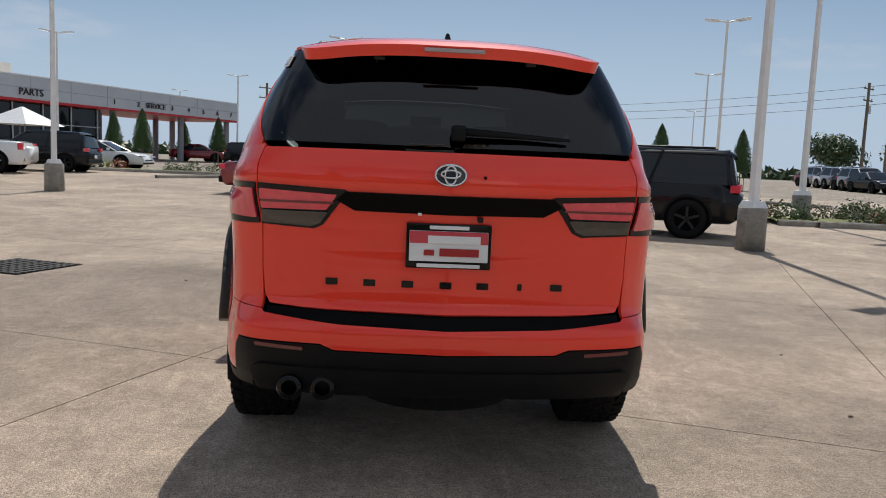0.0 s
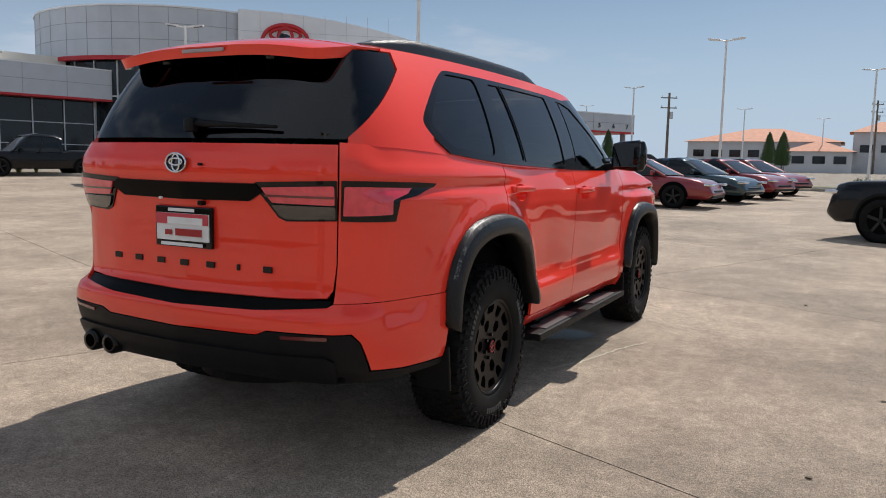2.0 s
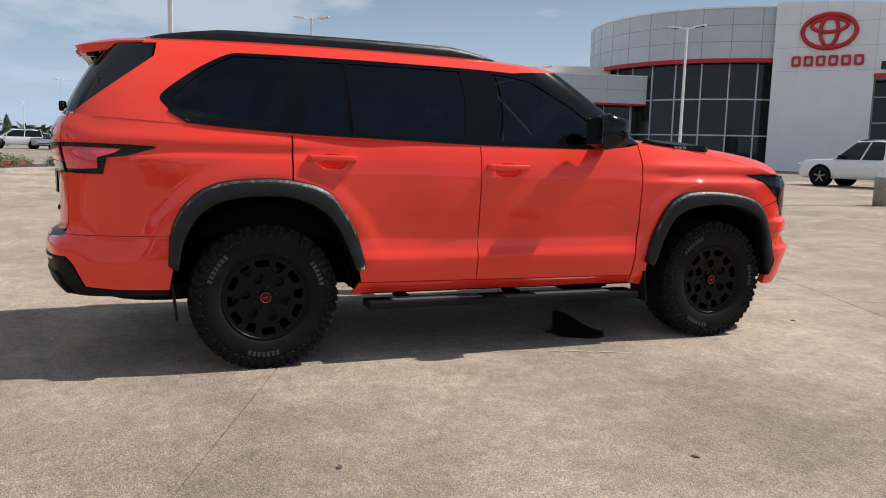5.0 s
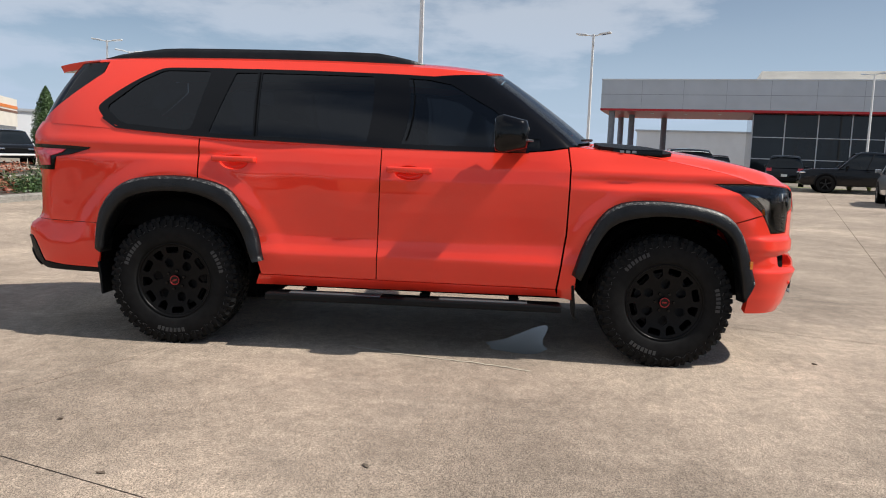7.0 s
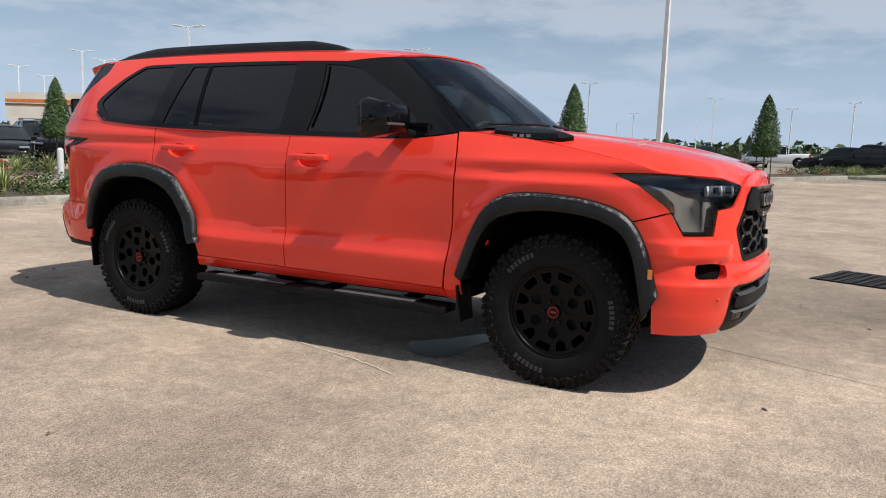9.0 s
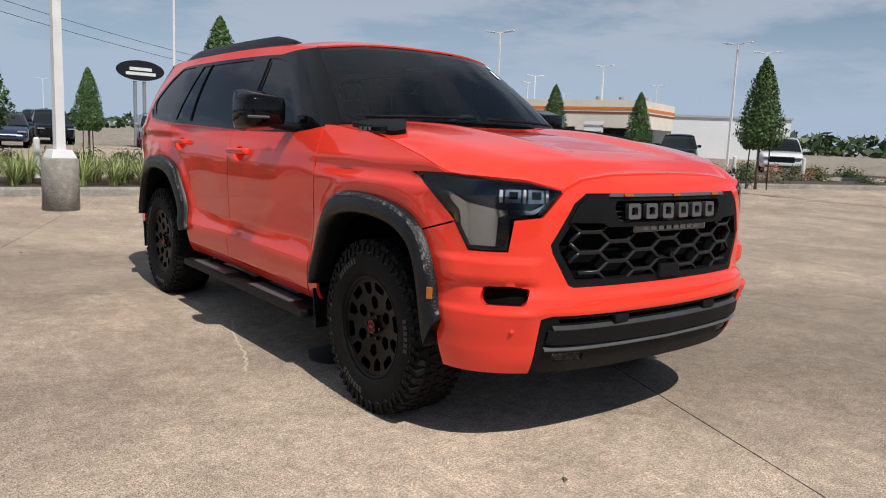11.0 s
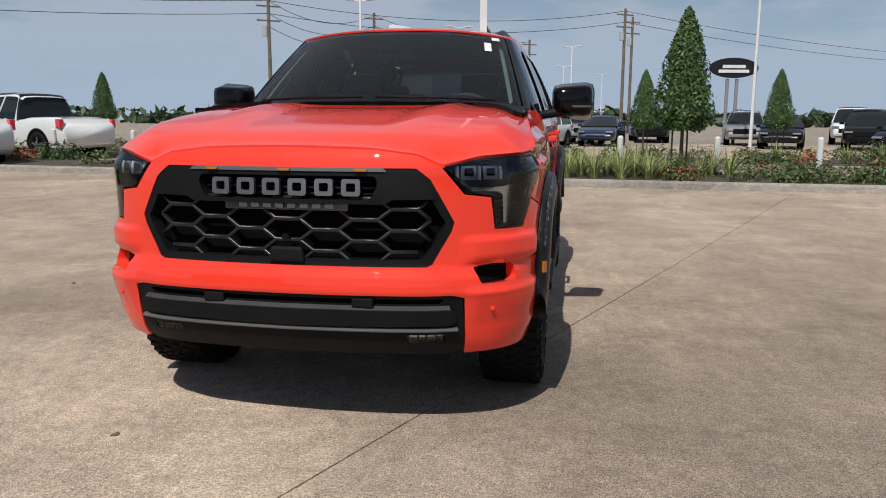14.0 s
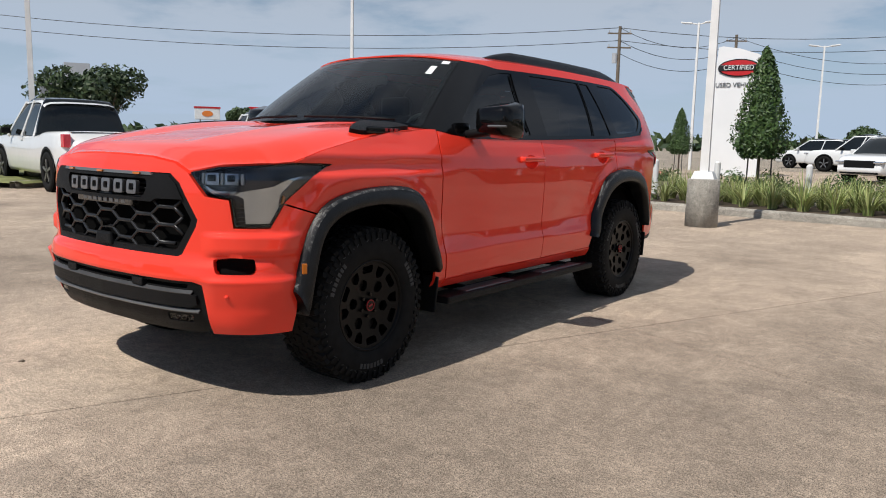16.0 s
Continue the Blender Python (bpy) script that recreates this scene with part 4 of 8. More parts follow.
_ex, _ey, _ez = (np.array([q[i] for q in edge]) for i in range(3))


def hood_pt(u, v):
    z, a = hood_z(u, v), np.abs(u)
    w1 = np.clip(1 - (np.interp(a, _fx, _fy) - v) / 0.15, 0, 1) ** 2.3
    w2 = np.clip(1 - (np.interp(v, _ey, _ex) - a) / 0.17, 0, 1) ** 2.2
    k1, k2 = w1 / (1.0005 - w1), w2 / (1.0005 - w2)
    aim = (k1 * np.interp(a, _fx, _fz) + k2 * np.interp(v, _ey, _ez)) / (k1 + k2 + 1e-9)
    return np.stack([u, v, z + (aim - z) * (1 - (1 - w1) * (1 - w2))], axis=1)


HOOD = with_normals(hood_pt)
hood = skin("hood", hood_out + [(-x, y) for x, y in reversed(hood_out[1:-1])], HOOD, PAINT, 0.024)[0]
for s in (1, -1):
    q = [(0.825, 1.10), (0.835, 1.50), (0.80, 1.56), (0.70, 1.40), (0.58, 1.235), (0.56, 1.175), (0.68, 1.085)]
    q = q if s > 0 else [(-x, y) for x, y in reversed(q)]
    vent = skin("hood_vent", rounded(q, 0.02), HOOD, PLASTIC, 0.03, off=0.022, rim=0.05, parent=hood, label="black hood vent beside the windshield")[0]
    bm = bmesh.new()
    add_box(bm, (s * 0.846, 1.335, 1.315), (0.012, 0.30, 0.034), 0.008, Matrix.Rotation(s * -0.1, 4, "Z"))
    part("vent_plate", bm, GLOSS_BLACK, vent)
    for k in range(6):
        bm = bmesh.new()
        add_box(bm, (s * (0.854 - 0.003 * k), 1.24 + 0.038 * k, 1.317), (0.006, 0.026, 0.016), 0.002, Matrix.Rotation(s * -0.1, 4, "Z"))
        part("badge_block", bm, SATIN_METAL if (k < 3) == (s > 0) else BADGE_RED, vent, "small badge block")
# glasshouse
KA = float(KARC[12 * 3]) - 0.03
DLO_Y = [(0.66, 1.297), (0.4, 1.293), (-0.24, 1.298), (-0.9, 1.313), (-1.39, 1.327), (-1.75, 1.347), (-1.94, 1.362), (-2.03, 1.42), (-2.078, 1.482), (-2.03, 1.535), (-1.86, 1.665), (-1.72, 1.745), (-1.66, 1.757), (-1.3, 1.762), (-0.24, 1.760), (0.05, 1.752)]
def soft_line(pts, r, n=4):
    """An open line with its corners rounded."""
    return [pts[0]] + rounded(pts, r, n)[n + 1:-(n + 1)] + [pts[-1]]


DLO = [kv(y, z) for y, z in soft_line(DLO_Y, 0.09)]
KAT = kv(0.33, 1.735)
pillar = [(KA, VH * 0.985), (KA, 0.0), (kv(0.9, 1.33)[0], 0.0)]
dlo_all = [(KA, 0.004), (float(KARC[12 * 3]) + 0.10, 0.004)] + DLO + [(kv(0.2, 1.74)[0], VH * 0.93), (KA, VH * 0.985)]


def pane(y0, y1, zb, zt, r=0.02, yb=None, yt=None):
    return rounded([kv(y0 if yb is None else yb, zb), kv(y1, zb), kv(y1, zt), kv(y0 if yt is None else yt, zt)], r)


P_QUARTER = rounded([kv(-1.455, 1.352), kv(-1.90, 1.385), kv(-2.02, 1.485), kv(-1.83, 1.655), kv(-1.69, 1.737), kv(-1.375, 1.742)], 0.04)
P_FIXED = rounded([kv(-1.06, 1.335), kv(-1.34, 1.341), kv(-1.215, 1.735), kv(-1.075, 1.737)], 0.012)
P_REAR = rounded([kv(-0.345, 1.318), kv(-1.03, 1.332), kv(-1.045, 1.738), kv(-0.335, 1.738)], 0.012)
P_FRONT = rounded([kv(0.60, 1.318), kv(-0.13, 1.316), kv(-0.115, 1.735), kv(0.02, 1.728), kv(0.16, 1.702), kv(0.42, 1.55), kv(0.62, 1.40)], 0.012)
holes = [P_QUARTER, P_FIXED, P_REAR, P_FRONT]
surr = skin("window_surround", dlo_all, GREEN, GLOSS_BLACK, 0.03, holes=holes, off=0.0, rim=0.02, both=True, label="gloss black window surround")
for s, sur in ((1, surr[0]), (-1, surr[1])):
    for q, m_ in ((P_QUARTER, PRIVACY), (P_FIXED, PRIVACY), (P_REAR, PRIVACY), (P_FRONT, FRONT_TINT)):
        d = panel(q, GREEN, 0.04, off=-0.006, rim=0)
        d = d if s > 0 else mirror_x(d)
        mesh_ob("window_pane", d[0], d[1], m_, sur, "dark tinted side window", d[2])
    # bright uprights in the door frames
    for ya, yb_, zb, zt in ((-1.043, -1.058, 1.33, 1.74), (-0.10, -0.085, 1.34, 1.72)):
        (k0, v0), (k1, v1) = kv(ya, zb), kv(yb_, zt)
        d = panel([(k0 - 0.004, v0), (k0 + 0.004, v0), (k1 + 0.004, v1), (k1 - 0.004, v1)], GREEN, 0.05, off=0.003, rim=0.005)
        d = d if s > 0 else mirror_x(d)
        mesh_ob("pillar_trim", d[0], d[1], GARNISH, sur, "thin black pillar strip", d[2])
    belt = [kv(y, z) for y, z in DLO_Y[:8]]
    d = panel([(k, v + 0.003) for k, v in belt] + [(k, v - 0.009) for k, v in reversed(belt)], GREEN, 0.05, off=0.006, rim=0.01)
    d = d if s > 0 else mirror_x(d)
    mesh_ob("belt_moulding", d[0], d[1], GLOSS_BLACK, sur, "", d[2])
# red roof side and rear pillar
KD, VD = kv(-2.095, 1.712)
KB_, VB_ = float(np.interp(0.715, RING0[::-1, 0][:60], KARC[::-1][:60])), 0.02
red = [(KA, VH), (KA, VH * 0.985), (kv(0.2, 1.74)[0], VH * 0.93)] + [q for q in reversed(DLO)] + [(DLO[0][0], 0.0)] + [(k, -0.012) for k in np.linspace(DLO[0][0] + 0.05, KB_ - 0.03, 20)] + [(KB_ - 0.02, -0.012), (KB_ - 0.02, 0.02), (KD - 0.006, VD), (KD + 0.02, VH * 0.97), (KEND, VH * 0.965), (KEND, VH)]
red_all = red[:-2]
red_all = red_all + [(KD + 0.10, VH * 0.97), (KD + 0.10, VH)]
skin("roof_side", red_all, GREEN, PAINT, 0.03, both=True)
# rear window
back_r = [(KEND, 0.01), (KB_ - 0.012, 0.012), (KD + 0.004, VD - 0.004), (KD + 0.03, VH * 0.962), (KEND, VH * 0.962)]
rw = skin("rear_window", [(KEND, VH * 0.962)] + [(2 * KEND - k, v) for k, v in back_r[1:-1][::-1]][0:0] + back_r[:1][0:0] + [(KD + 0.03, VH * 0.962), (KD + 0.004, VD - 0.004), (KB_ - 0.012, 0.012), (KEND, 0.01), (2 * KEND - KB_ + 0.012, 0.012), (2 * KEND - KD - 0.004, VD - 0.004), (2 * KEND - KD - 0.03, VH * 0.962)], GREEN, PRIVACY, 0.04, off=-0.004, rim=0, label="dark rear window")[0]
skin("window_band", [(KD + 0.03, VH * 0.975), (KD + 0.03, VH * 0.86), (KEND, VH * 0.84), (2 * KEND - KD - 0.03, VH * 0.86), (2 * KEND - KD - 0.03, VH * 0.975)], GREEN, GLOSS_BLACK, 0.05, off=-0.012, rim=0, parent=rw)
for s in (1, -1):
    q = [(KB_ - 0.012, 0.012), (KD + 0.004, VD - 0.004), (KD + 0.05, VD - 0.01), (KB_ + 0.06, 0.012)]
    skin("window_band", q if s > 0 else [(2 * KEND - k, v) for k, v in reversed(q)], GREEN, GLOSS_BLACK, 0.05, off=-0.010, rim=0, parent=rw)
# windshield
ws = skin("windshield", [(KA - 0.01, 0.01), (KA - 0.01, VH * 0.975), (-KA + 0.01, VH * 0.975), (-KA + 0.01, 0.01)], GREEN, WINDSHIELD, 0.05, off=-0.004, rim=0, label="clear windshield reflecting the sky")[0]
skin("windshield_band", [(KA, 0.0), (KA, VH * 0.99), (-KA, VH * 0.99), (-KA, 0.0)], GREEN, GLOSS_BLACK, 0.05, holes=[rounded([(KA - 0.045, 0.03), (KA - 0.045, VH * 0.93), (-KA + 0.045, VH * 0.93), (-KA + 0.045, 0.03)], 0.03)], off=-0.012, rim=0, parent=ws, label="black border of the windshield")
for k, v, a, b in ((-KA + 0.16, VH * 0.80, 0.045, 0.055), (-KA + 0.10, VH * 0.93, 0.06, 0.02)):
    skin("windshield_sticker", [(k - a / 2, v - b / 2), (k + a / 2, v - b / 2), (k + a / 2, v + b / 2), (k - a / 2, v + b / 2)], GREEN, WHITE, 0.05, off=0.0, rim=0, parent=ws, label="pale paper sticker")
v, f, n = panel([(0.0, 1.20), (0.42, 1.155), (0.70, 1.06), (0.82, 0.96), (0.82, 0.88), (0.66, 0.95), (0.4, 1.03), (0.0, 1.08), (-0.4, 1.03), (-0.66, 0.95), (-0.82, 0.88), (-0.82, 0.96), (-0.70, 1.06), (-0.42, 1.155)], with_normals(lambda a, b: np.stack([a, b, 1.345 - 0.02 * np.abs(a) + 0 * b], axis=1)), 0.06, rim=0.02)
mesh_ob("cowl", v, f, PLASTIC, car, "black cowl panel", n)
for s in (1, -1):
    x0 = 0.05 if s > 0 else -0.62
    pts_ = [GREEN(np.array([k]), np.array([0.022]))[0][0] + np.array([0, 0.012, 0.012]) for k in np.linspace(x0, x0 + 0.60, 10)]
    v, f = sweep(pts_, 0.008, 6)
    mesh_ob("wiper", v, f, PLASTIC, car, "black wiper blade")
# roof
ring = [(float(x), float(y)) for x, y, z in RING1[::3]]
roof = skin("roof", ring + [(-x, y) for x, y in reversed(ring[1:-1])], ROOF, PAINT, 0.05, rim=0.01)[0]
# spoiler
sp = [(0.0, -2.20), (0.45, -2.185), (0.60, -2.15), (0.625, -2.20), (0.600, -2.40), (0.57, -2.475), (0.50, -2.500), (0.0, -2.520)]
spz = with_normals(lambda a, b: np.stack([a, b, np.interp(b, [-2.56, -2.52, -2.47, -2.40, -2.30, -2.15], [1.757, 1.780, 1.801, 1.820, 1.840, 1.858]) - 0.066 * np.abs(a / 0.64) ** 2.7], axis=1))
sp_all = sp + [(-x, y) for x, y in reversed(sp[1:-1])]
spoil = skin("spoiler", rounded(sp_all, 0.05), spz, PAINT, 0.03, off=0.005, rim=0.045)[0]
v, f, n = panel(rounded(sp_all, 0.05), spz, 0.05, off=-0.040, rim=0)
mesh_ob("underside", v, [tuple(reversed(q)) for q in f], GLOSS_BLACK, spoil, "black underside", [(-a, -b, -c) for a, b, c in n])
part("stop_lamp", box_bm((0.0, -2.522, 1.768), (0.235, 0.012, 0.016), 0.004), mat("pale_stop_lamp", (0.42, 0.33, 0.32), 0.25), spoil, "slim high stop lamp")
for x in (-0.29, 0.31):
    part("hinge_bump", box_bm((x, -2.43, 1.748), (0.05, 0.06, 0.045), 0.015), GLOSS_BLACK, spoil)
# rear wiper and sticker
piv, tip = GREEN(np.array([KEND - 0.02]), np.array([0.05]))[0][0], GREEN(np.array([KEND - 0.42]), np.array([0.055]))[0][0]
bm = bmesh.new()
add_tube(bm, Vector(piv) + Vector((0, -0.03, 0.02)), Vector(tip) + Vector((0, -0.025, 0)), 0.016, 0.006, 8)
add_box(bm, Vector(piv) + Vector((0.0, -0.028, 0.012)), (0.055, 0.04, 0.06), 0.012)
part("rear_wiper", bm, PLASTIC, rw, "black rear wiper", True)
kL = 2 * KEND - (KD + 0.20)
skin("sticker", [(kL - 0.045, VH * 0.78), (kL + 0.045, VH * 0.78), (kL + 0.045, VH * 0.905), (kL - 0.045, VH * 0.905)], GREEN, WHITE, 0.05, off=0.002, rim=0, parent=rw, label="white window label with unreadable lines")
for k in range(4):
    skin("sticker_line", [(kL - 0.035, VH * (0.80 + 0.025 * k)), (kL + 0.035, VH * (0.80 + 0.025 * k)), (kL + 0.035, VH * (0.808 + 0.025 * k)), (kL - 0.035, VH * (0.808 + 0.025 * k))], GREEN, mat("print_grey", (0.2, 0.2, 0.22), 0.6), 0.05, off=0.004, rim=0, parent=rw)
# roof rails, aerial
for s in (1, -1):
    y = np.linspace(-2.16, -0.02, 22)
    t = (y + 2.16) / 2.14
    lift = 0.060 * np.minimum(1, np.minimum(t / 0.20, (1 - t) / 0.14)) ** 0.7
    x = 0.572 - 0.03 * (2 * t - 1) ** 4
    verts, faces = [], []
    for i in range(22):
        zb = float(roof_z(np.array([x[i]]), np.array([y[i]]))[0])
        for dx, dz in ((-0.022, -0.01), (-0.019, lift[i] * 0.8), (-0.006, lift[i]), (0.012, lift[i] * 0.93), (0.024, lift[i] * 0.45), (0.026, -0.012)):
            verts.append((s * (x[i] + dx), y[i], zb + dz))
    for i in range(21):
        for j in range(5):
            q = (i * 6 + j, i * 6 + j + 1, i * 6 + 7 + j, i * 6 + 6 + j)
            faces.append(q if s > 0 else q[::-1])
    faces += [tuple(range(6)), tuple(range(126, 132))]
    mesh_ob("roof_rail", verts, faces, FLARE, car, "black roof rail")
fin = bmesh.new()
add_box(fin, (0, -1.98, 1.885), (0.045, 0.16, 0.07), 0.01, None, 0.35)
part("aerial_fin", fin, GLOSS_BLACK, car, "black shark-fin aerial")
# wheel arch flares
for o, i_, amt in ((RO, RI, 0.050), (FO, FI, 0.052)):
    rows = [(0.0, 0.003), (0.05, 0.024), (0.16, 0.036), (0.30, 0.046), (0.6, amt), (0.90, amt + 0.004), (1.0, amt - 0.004), (1.02, amt - 0.05), (1.03, -0.08)]
    verts = []
    for t, up_ in rows:
        q = o + (i_ - o) * t
        p, n = body_out(np.array([at_y(y) for y in q[:, 0]]), q[:, 1])
        nn = n.copy()
        nn[:, 2] = 0
        nn[:, 1] *= 0.6
        nn /= np.linalg.norm(nn, axis=1)[:, None]
        verts += [tuple(v) for v in p + nn * up_]
    faces = []
    for r in range(len(rows) - 1):
        for k in range(NF - 1):
            faces.append((r * NF + k, r * NF + k + 1, (r + 1) * NF + k + 1, (r + 1) * NF + k))
    for end in (0, NF - 1):
        faces.append(tuple(r * NF + end for r in range(len(rows))))
    fl_r = mesh_ob("wheel_flare", verts, [q[::-1] for q in faces], FLARE, car, "scuffed black wheel-arch flare")
    fl_l = mesh_ob("wheel_flare", [(-a, b, c) for a, b, c in verts], faces, FLARE, car, "scuffed black wheel-arch flare")
    # pale speckled band along the flare's shoulder: scuffs and painted sun highlights
    sv = []
    for t, up_ in ((0.06, 0.0285), (0.11, 0.034), (0.16, 0.0378), (0.21, 0.0415)):
        q = o + (i_ - o) * t
        p, n = body_out(np.array([at_y(y) for y in q[:, 0]]), q[:, 1])
        nn = n * np.array([1, 0.6, 0])
        nn /= np.linalg.norm(nn, axis=1)[:, None]
        sv += [tuple(v) for v in (p + nn * up_)[5:NF - 5]]
    ns = NF - 10
    sf = [(r * ns + k, (r + 1) * ns + k, (r + 1) * ns + k + 1, r * ns + k + 1) for r in range(3) for k in range(ns - 1)]
    mesh_ob("scuffed_edge", sv, sf, SCUFF_GLINT, fl_r, "pale scuffs along the edge")
    mesh_ob("scuffed_edge", [(-a, b, c) for a, b, c in sv], [q[::-1] for q in sf], SCUFF_GLINT, fl_l, "pale scuffs along the edge")
for s in (1, -1):
    part("marker_lamp", box_bm((s * 0.985, 2.03, 0.66), (0.012, 0.025, 0.05), 0.004, Matrix.Rotation(s * 0.5, 4, "Z")), AMBER, car, "small amber flare lamp")
    # mud flaps, wells and running board
    for yy in (-2.02, 0.985):
        part("mud_flap", box_bm((s * 0.875, yy, 0.40 if yy < 0 else 0.38), (0.17, 0.016, 0.21), 0.006, Matrix.Rotation(0.12, 4, "X")), PLASTIC, car, "black mud flap")
    for yc in (-1.54, 1.54):
        vv, ff = [], []
        for i in range(25):
            a = math.pi * (i / 24)
            for xx, rr in ((0.925, 0.475), (0.88, 0.50), (0.55, 0.50), (0.55, 0.1)):
                vv.append((s * xx, yc - rr * math.cos(a), 0.44 + rr * math.sin(a)))
        for i in range(24):
            for j in range(3):
                q = (i * 4 + j, i * 4 + 4 + j, i * 4 + 5 + j, i * 4 + j + 1)
                ff.append(q)
        mesh_ob("wheel_well", vv, ff, DARK, car, "dark wheel well")
    bm = bmesh.new()
    add_box(bm, (s * 0.905, -0.02, 0.335), (0.17, 1.86, 0.045), 0.012)
    rb = part("running_board", bm, PLASTIC, car, "black running board with grey step pads")
    for ya, yb_ in ((-0.80, -0.22), (0.15, 0.70)):
        part("step_pad", box_bm((s * 0.915, (ya + yb_) / 2, 0.360), (0.10, yb_ - ya, 0.010), 0.004), STRIP, rb, "grey step pad")
    for yy in (-0.70, 0.05, 0.62):
        part("bracket", box_bm((s * 0.80, yy, 0.36), (0.16, 0.06, 0.03), 0.005), DARK, rb)
# underbody and inner skin
for nm, c_, d_ in (("underbody", (0, -0.05, 0.45), (1.10, 4.3, 0.10)), ("floor_pan", (0, 0.0, 0.43), (1.70, 1.95, 0.10)), ("rear_pan", (0, -2.32, 0.50), (1.50, 0.46, 0.14)), ("front_pan", (0, 2.05, 0.47), (1.20, 0.30, 0.12))):
    part(nm, box_bm(c_, d_, 0.02), DARK, car, "dark underbody")
part("axle", tube_bm((-0.8, -1.54, 0.40), (0.8, -1.54, 0.40), 0.06, None, 12), DARK, car)
part("spare_wheel", tube_bm((0, -2.05, 0.30), (0, -2.05, 0.42), 0.36, None, 24), RUBBER, car, "spare wheel under the tail")
for x in (-0.588, -0.462):
    v, f = lathe([(0.0, 0.030), (0.0, 0.044), (0.012, 0.050), (0.16, 0.050)], 20)
    ex = mesh_ob("exhaust_tip", [(x + b, -2.665 + a, 0.462 + c) for a, b, c in v], f, GLOSS_BLACK, car, "round black exhaust tip")
    v, f = lathe([(0.05, 0.0), (0.05, 0.042), (0.002, 0.042)], 20)
    mesh_ob("exhaust_inside", [(x + b, -2.665 + a, 0.462 + c) for a, b, c in v], f, DARK, ex)
# licence plate and badges
plate = part("licence_plate", box_bm((0.0, -2.640, 1.022), (0.325, 0.016, 0.172), 0.006), GLOSS_BLACK, tailgate, "dealer plate in a black frame")
part("plate_face", box_bm((0.0, -2.650, 1.022), (0.300, 0.006, 0.116), 0.002), WHITE, plate, "white plate with red band")
part("plate_band", box_bm((0.0, -2.6545, 1.056), (0.298, 0.004, 0.046), 0.001), PLATE_PINK, plate)
for x, z, w_, h_, m_ in ((0.02, 1.048, 0.20, 0.030, WHITE), (0.04, 1.000, 0.15, 0.030, BADGE_RED), (-0.075, 0.998, 0.04, 0.022, BADGE_RED), (0.0, 1.094, 0.15, 0.014, WHITE), (0.0, 0.949, 0.24, 0.014, WHITE)):
    part("text_bar", box_bm((x, -2.6575, z), (w_, 0.003, h_), 0.001), m_, plate)
EMB = Vector((-0.005, -2.675, 1.292))


def oval(w_, h_, r, c, seg=40, axis="y"):
    pts_ = []
    for k in range(seg):
        a = 2 * math.pi * k / seg
        pts_.append((c[0] + w_ * math.cos(a), c[1], c[2] + h_ * math.sin(a)))
    return sweep(pts_, r, 6, True)


bm = bmesh.new()
bmesh.ops.create_circle(bm, cap_ends=True, segments=32, radius=1.0)
bmesh.ops.transform(bm, matrix=Matrix.Translation(EMB + Vector((0, 0.002, 0))) @ Matrix.Rotation(math.pi / 2, 4, "X") @ Matrix.Diagonal((0.056, 0.038, 1, 1)), verts=bm.verts)
badge = part("badge", bm, BADGE_BLUE, tailgate, "oval chrome badge with dark ground")
for w_, h_ in ((0.057, 0.039), (0.022, 0.034), (0.036, 0.014)):
    v, f = oval(w_, h_, 0.0045, EMB + Vector((0, -0.003, 0.004 if h_ < 0.02 else 0)))
    mesh_ob("badge_ring", v, f, CHROME, badge)
part("lock_button", tube_bm((0.125, -2.68, 1.287), (0.125, -2.66, 1.287), 0.006), GLOSS_BLACK, tailgate)
for k in range(7):
    x = -0.445 + 0.146 * k
    w_ = 0.016 if k == 5 else 0.046
    bm = bmesh.new()
    zb = 0.870
    pb, nb = tail_surf(np.array([tail_x(abs(x)) if x > 0 else 2 * E_ - tail_x(abs(x))]), np.array([zb]))
    add_box(bm, Vector(pb[0] + nb[0] * 0.003), (w_, 0.008, 0.026), 0.003)
    part("badge_block", bm, GLOSS_BLACK, tailgate, "small black raised block")
part("rear_camera", box_bm((0.115, -2.655, 1.128), (0.022, 0.03, 0.02), 0.005), GLOSS_BLACK, tailgate)
part("plate_lamp", box_bm((-0.115, -2.66, 1.142), (0.014, 0.012, 0.010), 0.002), WHITE, tailgate)
# door handles
for dobs, yy, zz in ((fdoors, *HANDLES["front"]), (rdoors, *HANDLES["rear"])):
    for s, d in zip((1, -1), dobs):
        p, n = body_out(np.array([s * at_y(yy)]), np.array([zz]))
        c = Vector(p[0])
        vv, ff = [], []
        for k_, dep in ((1.02, 0.0), (0.95, 0.018), (0.78, 0.032), (0.45, 0.040), (0.02, 0.042)):
            q = np.array(cup_line((yy, zz), k_))
            p2, n2 = body_out(q[:, 0], q[:, 1])
            vv += [(s * abs(x_) - s * 0.0, y_, z_) for x_, y_, z_ in p2 - n2 * dep]
        for r_ in range(4):
            for j in range(28):
                q = (r_ * 28 + j, r_ * 28 + (j + 1) % 28, (r_ + 1) * 28 + (j + 1) % 28, (r_ + 1) * 28 + j)
                ff.append(q if s > 0 else q[::-1])
        mesh_ob("handle_cup", vv, ff, PAINT, d)
        bm = bmesh.new()
        add_box(bm, c + Vector((s * 0.024, 0.0, 0.008)), (0.022, 0.27, 0.034), 0.010)
        add_box(bm, c + Vector((s * 0.008, 0.115, 0.006)), (0.034, 0.05, 0.036), 0.008)
        add_box(bm, c + Vector((s * 0.008, -0.115, 0.006)), (0.034, 0.05, 0.036), 0.008)
        part("handle", bm, PAINT, d, "body-coloured pull handle", True)
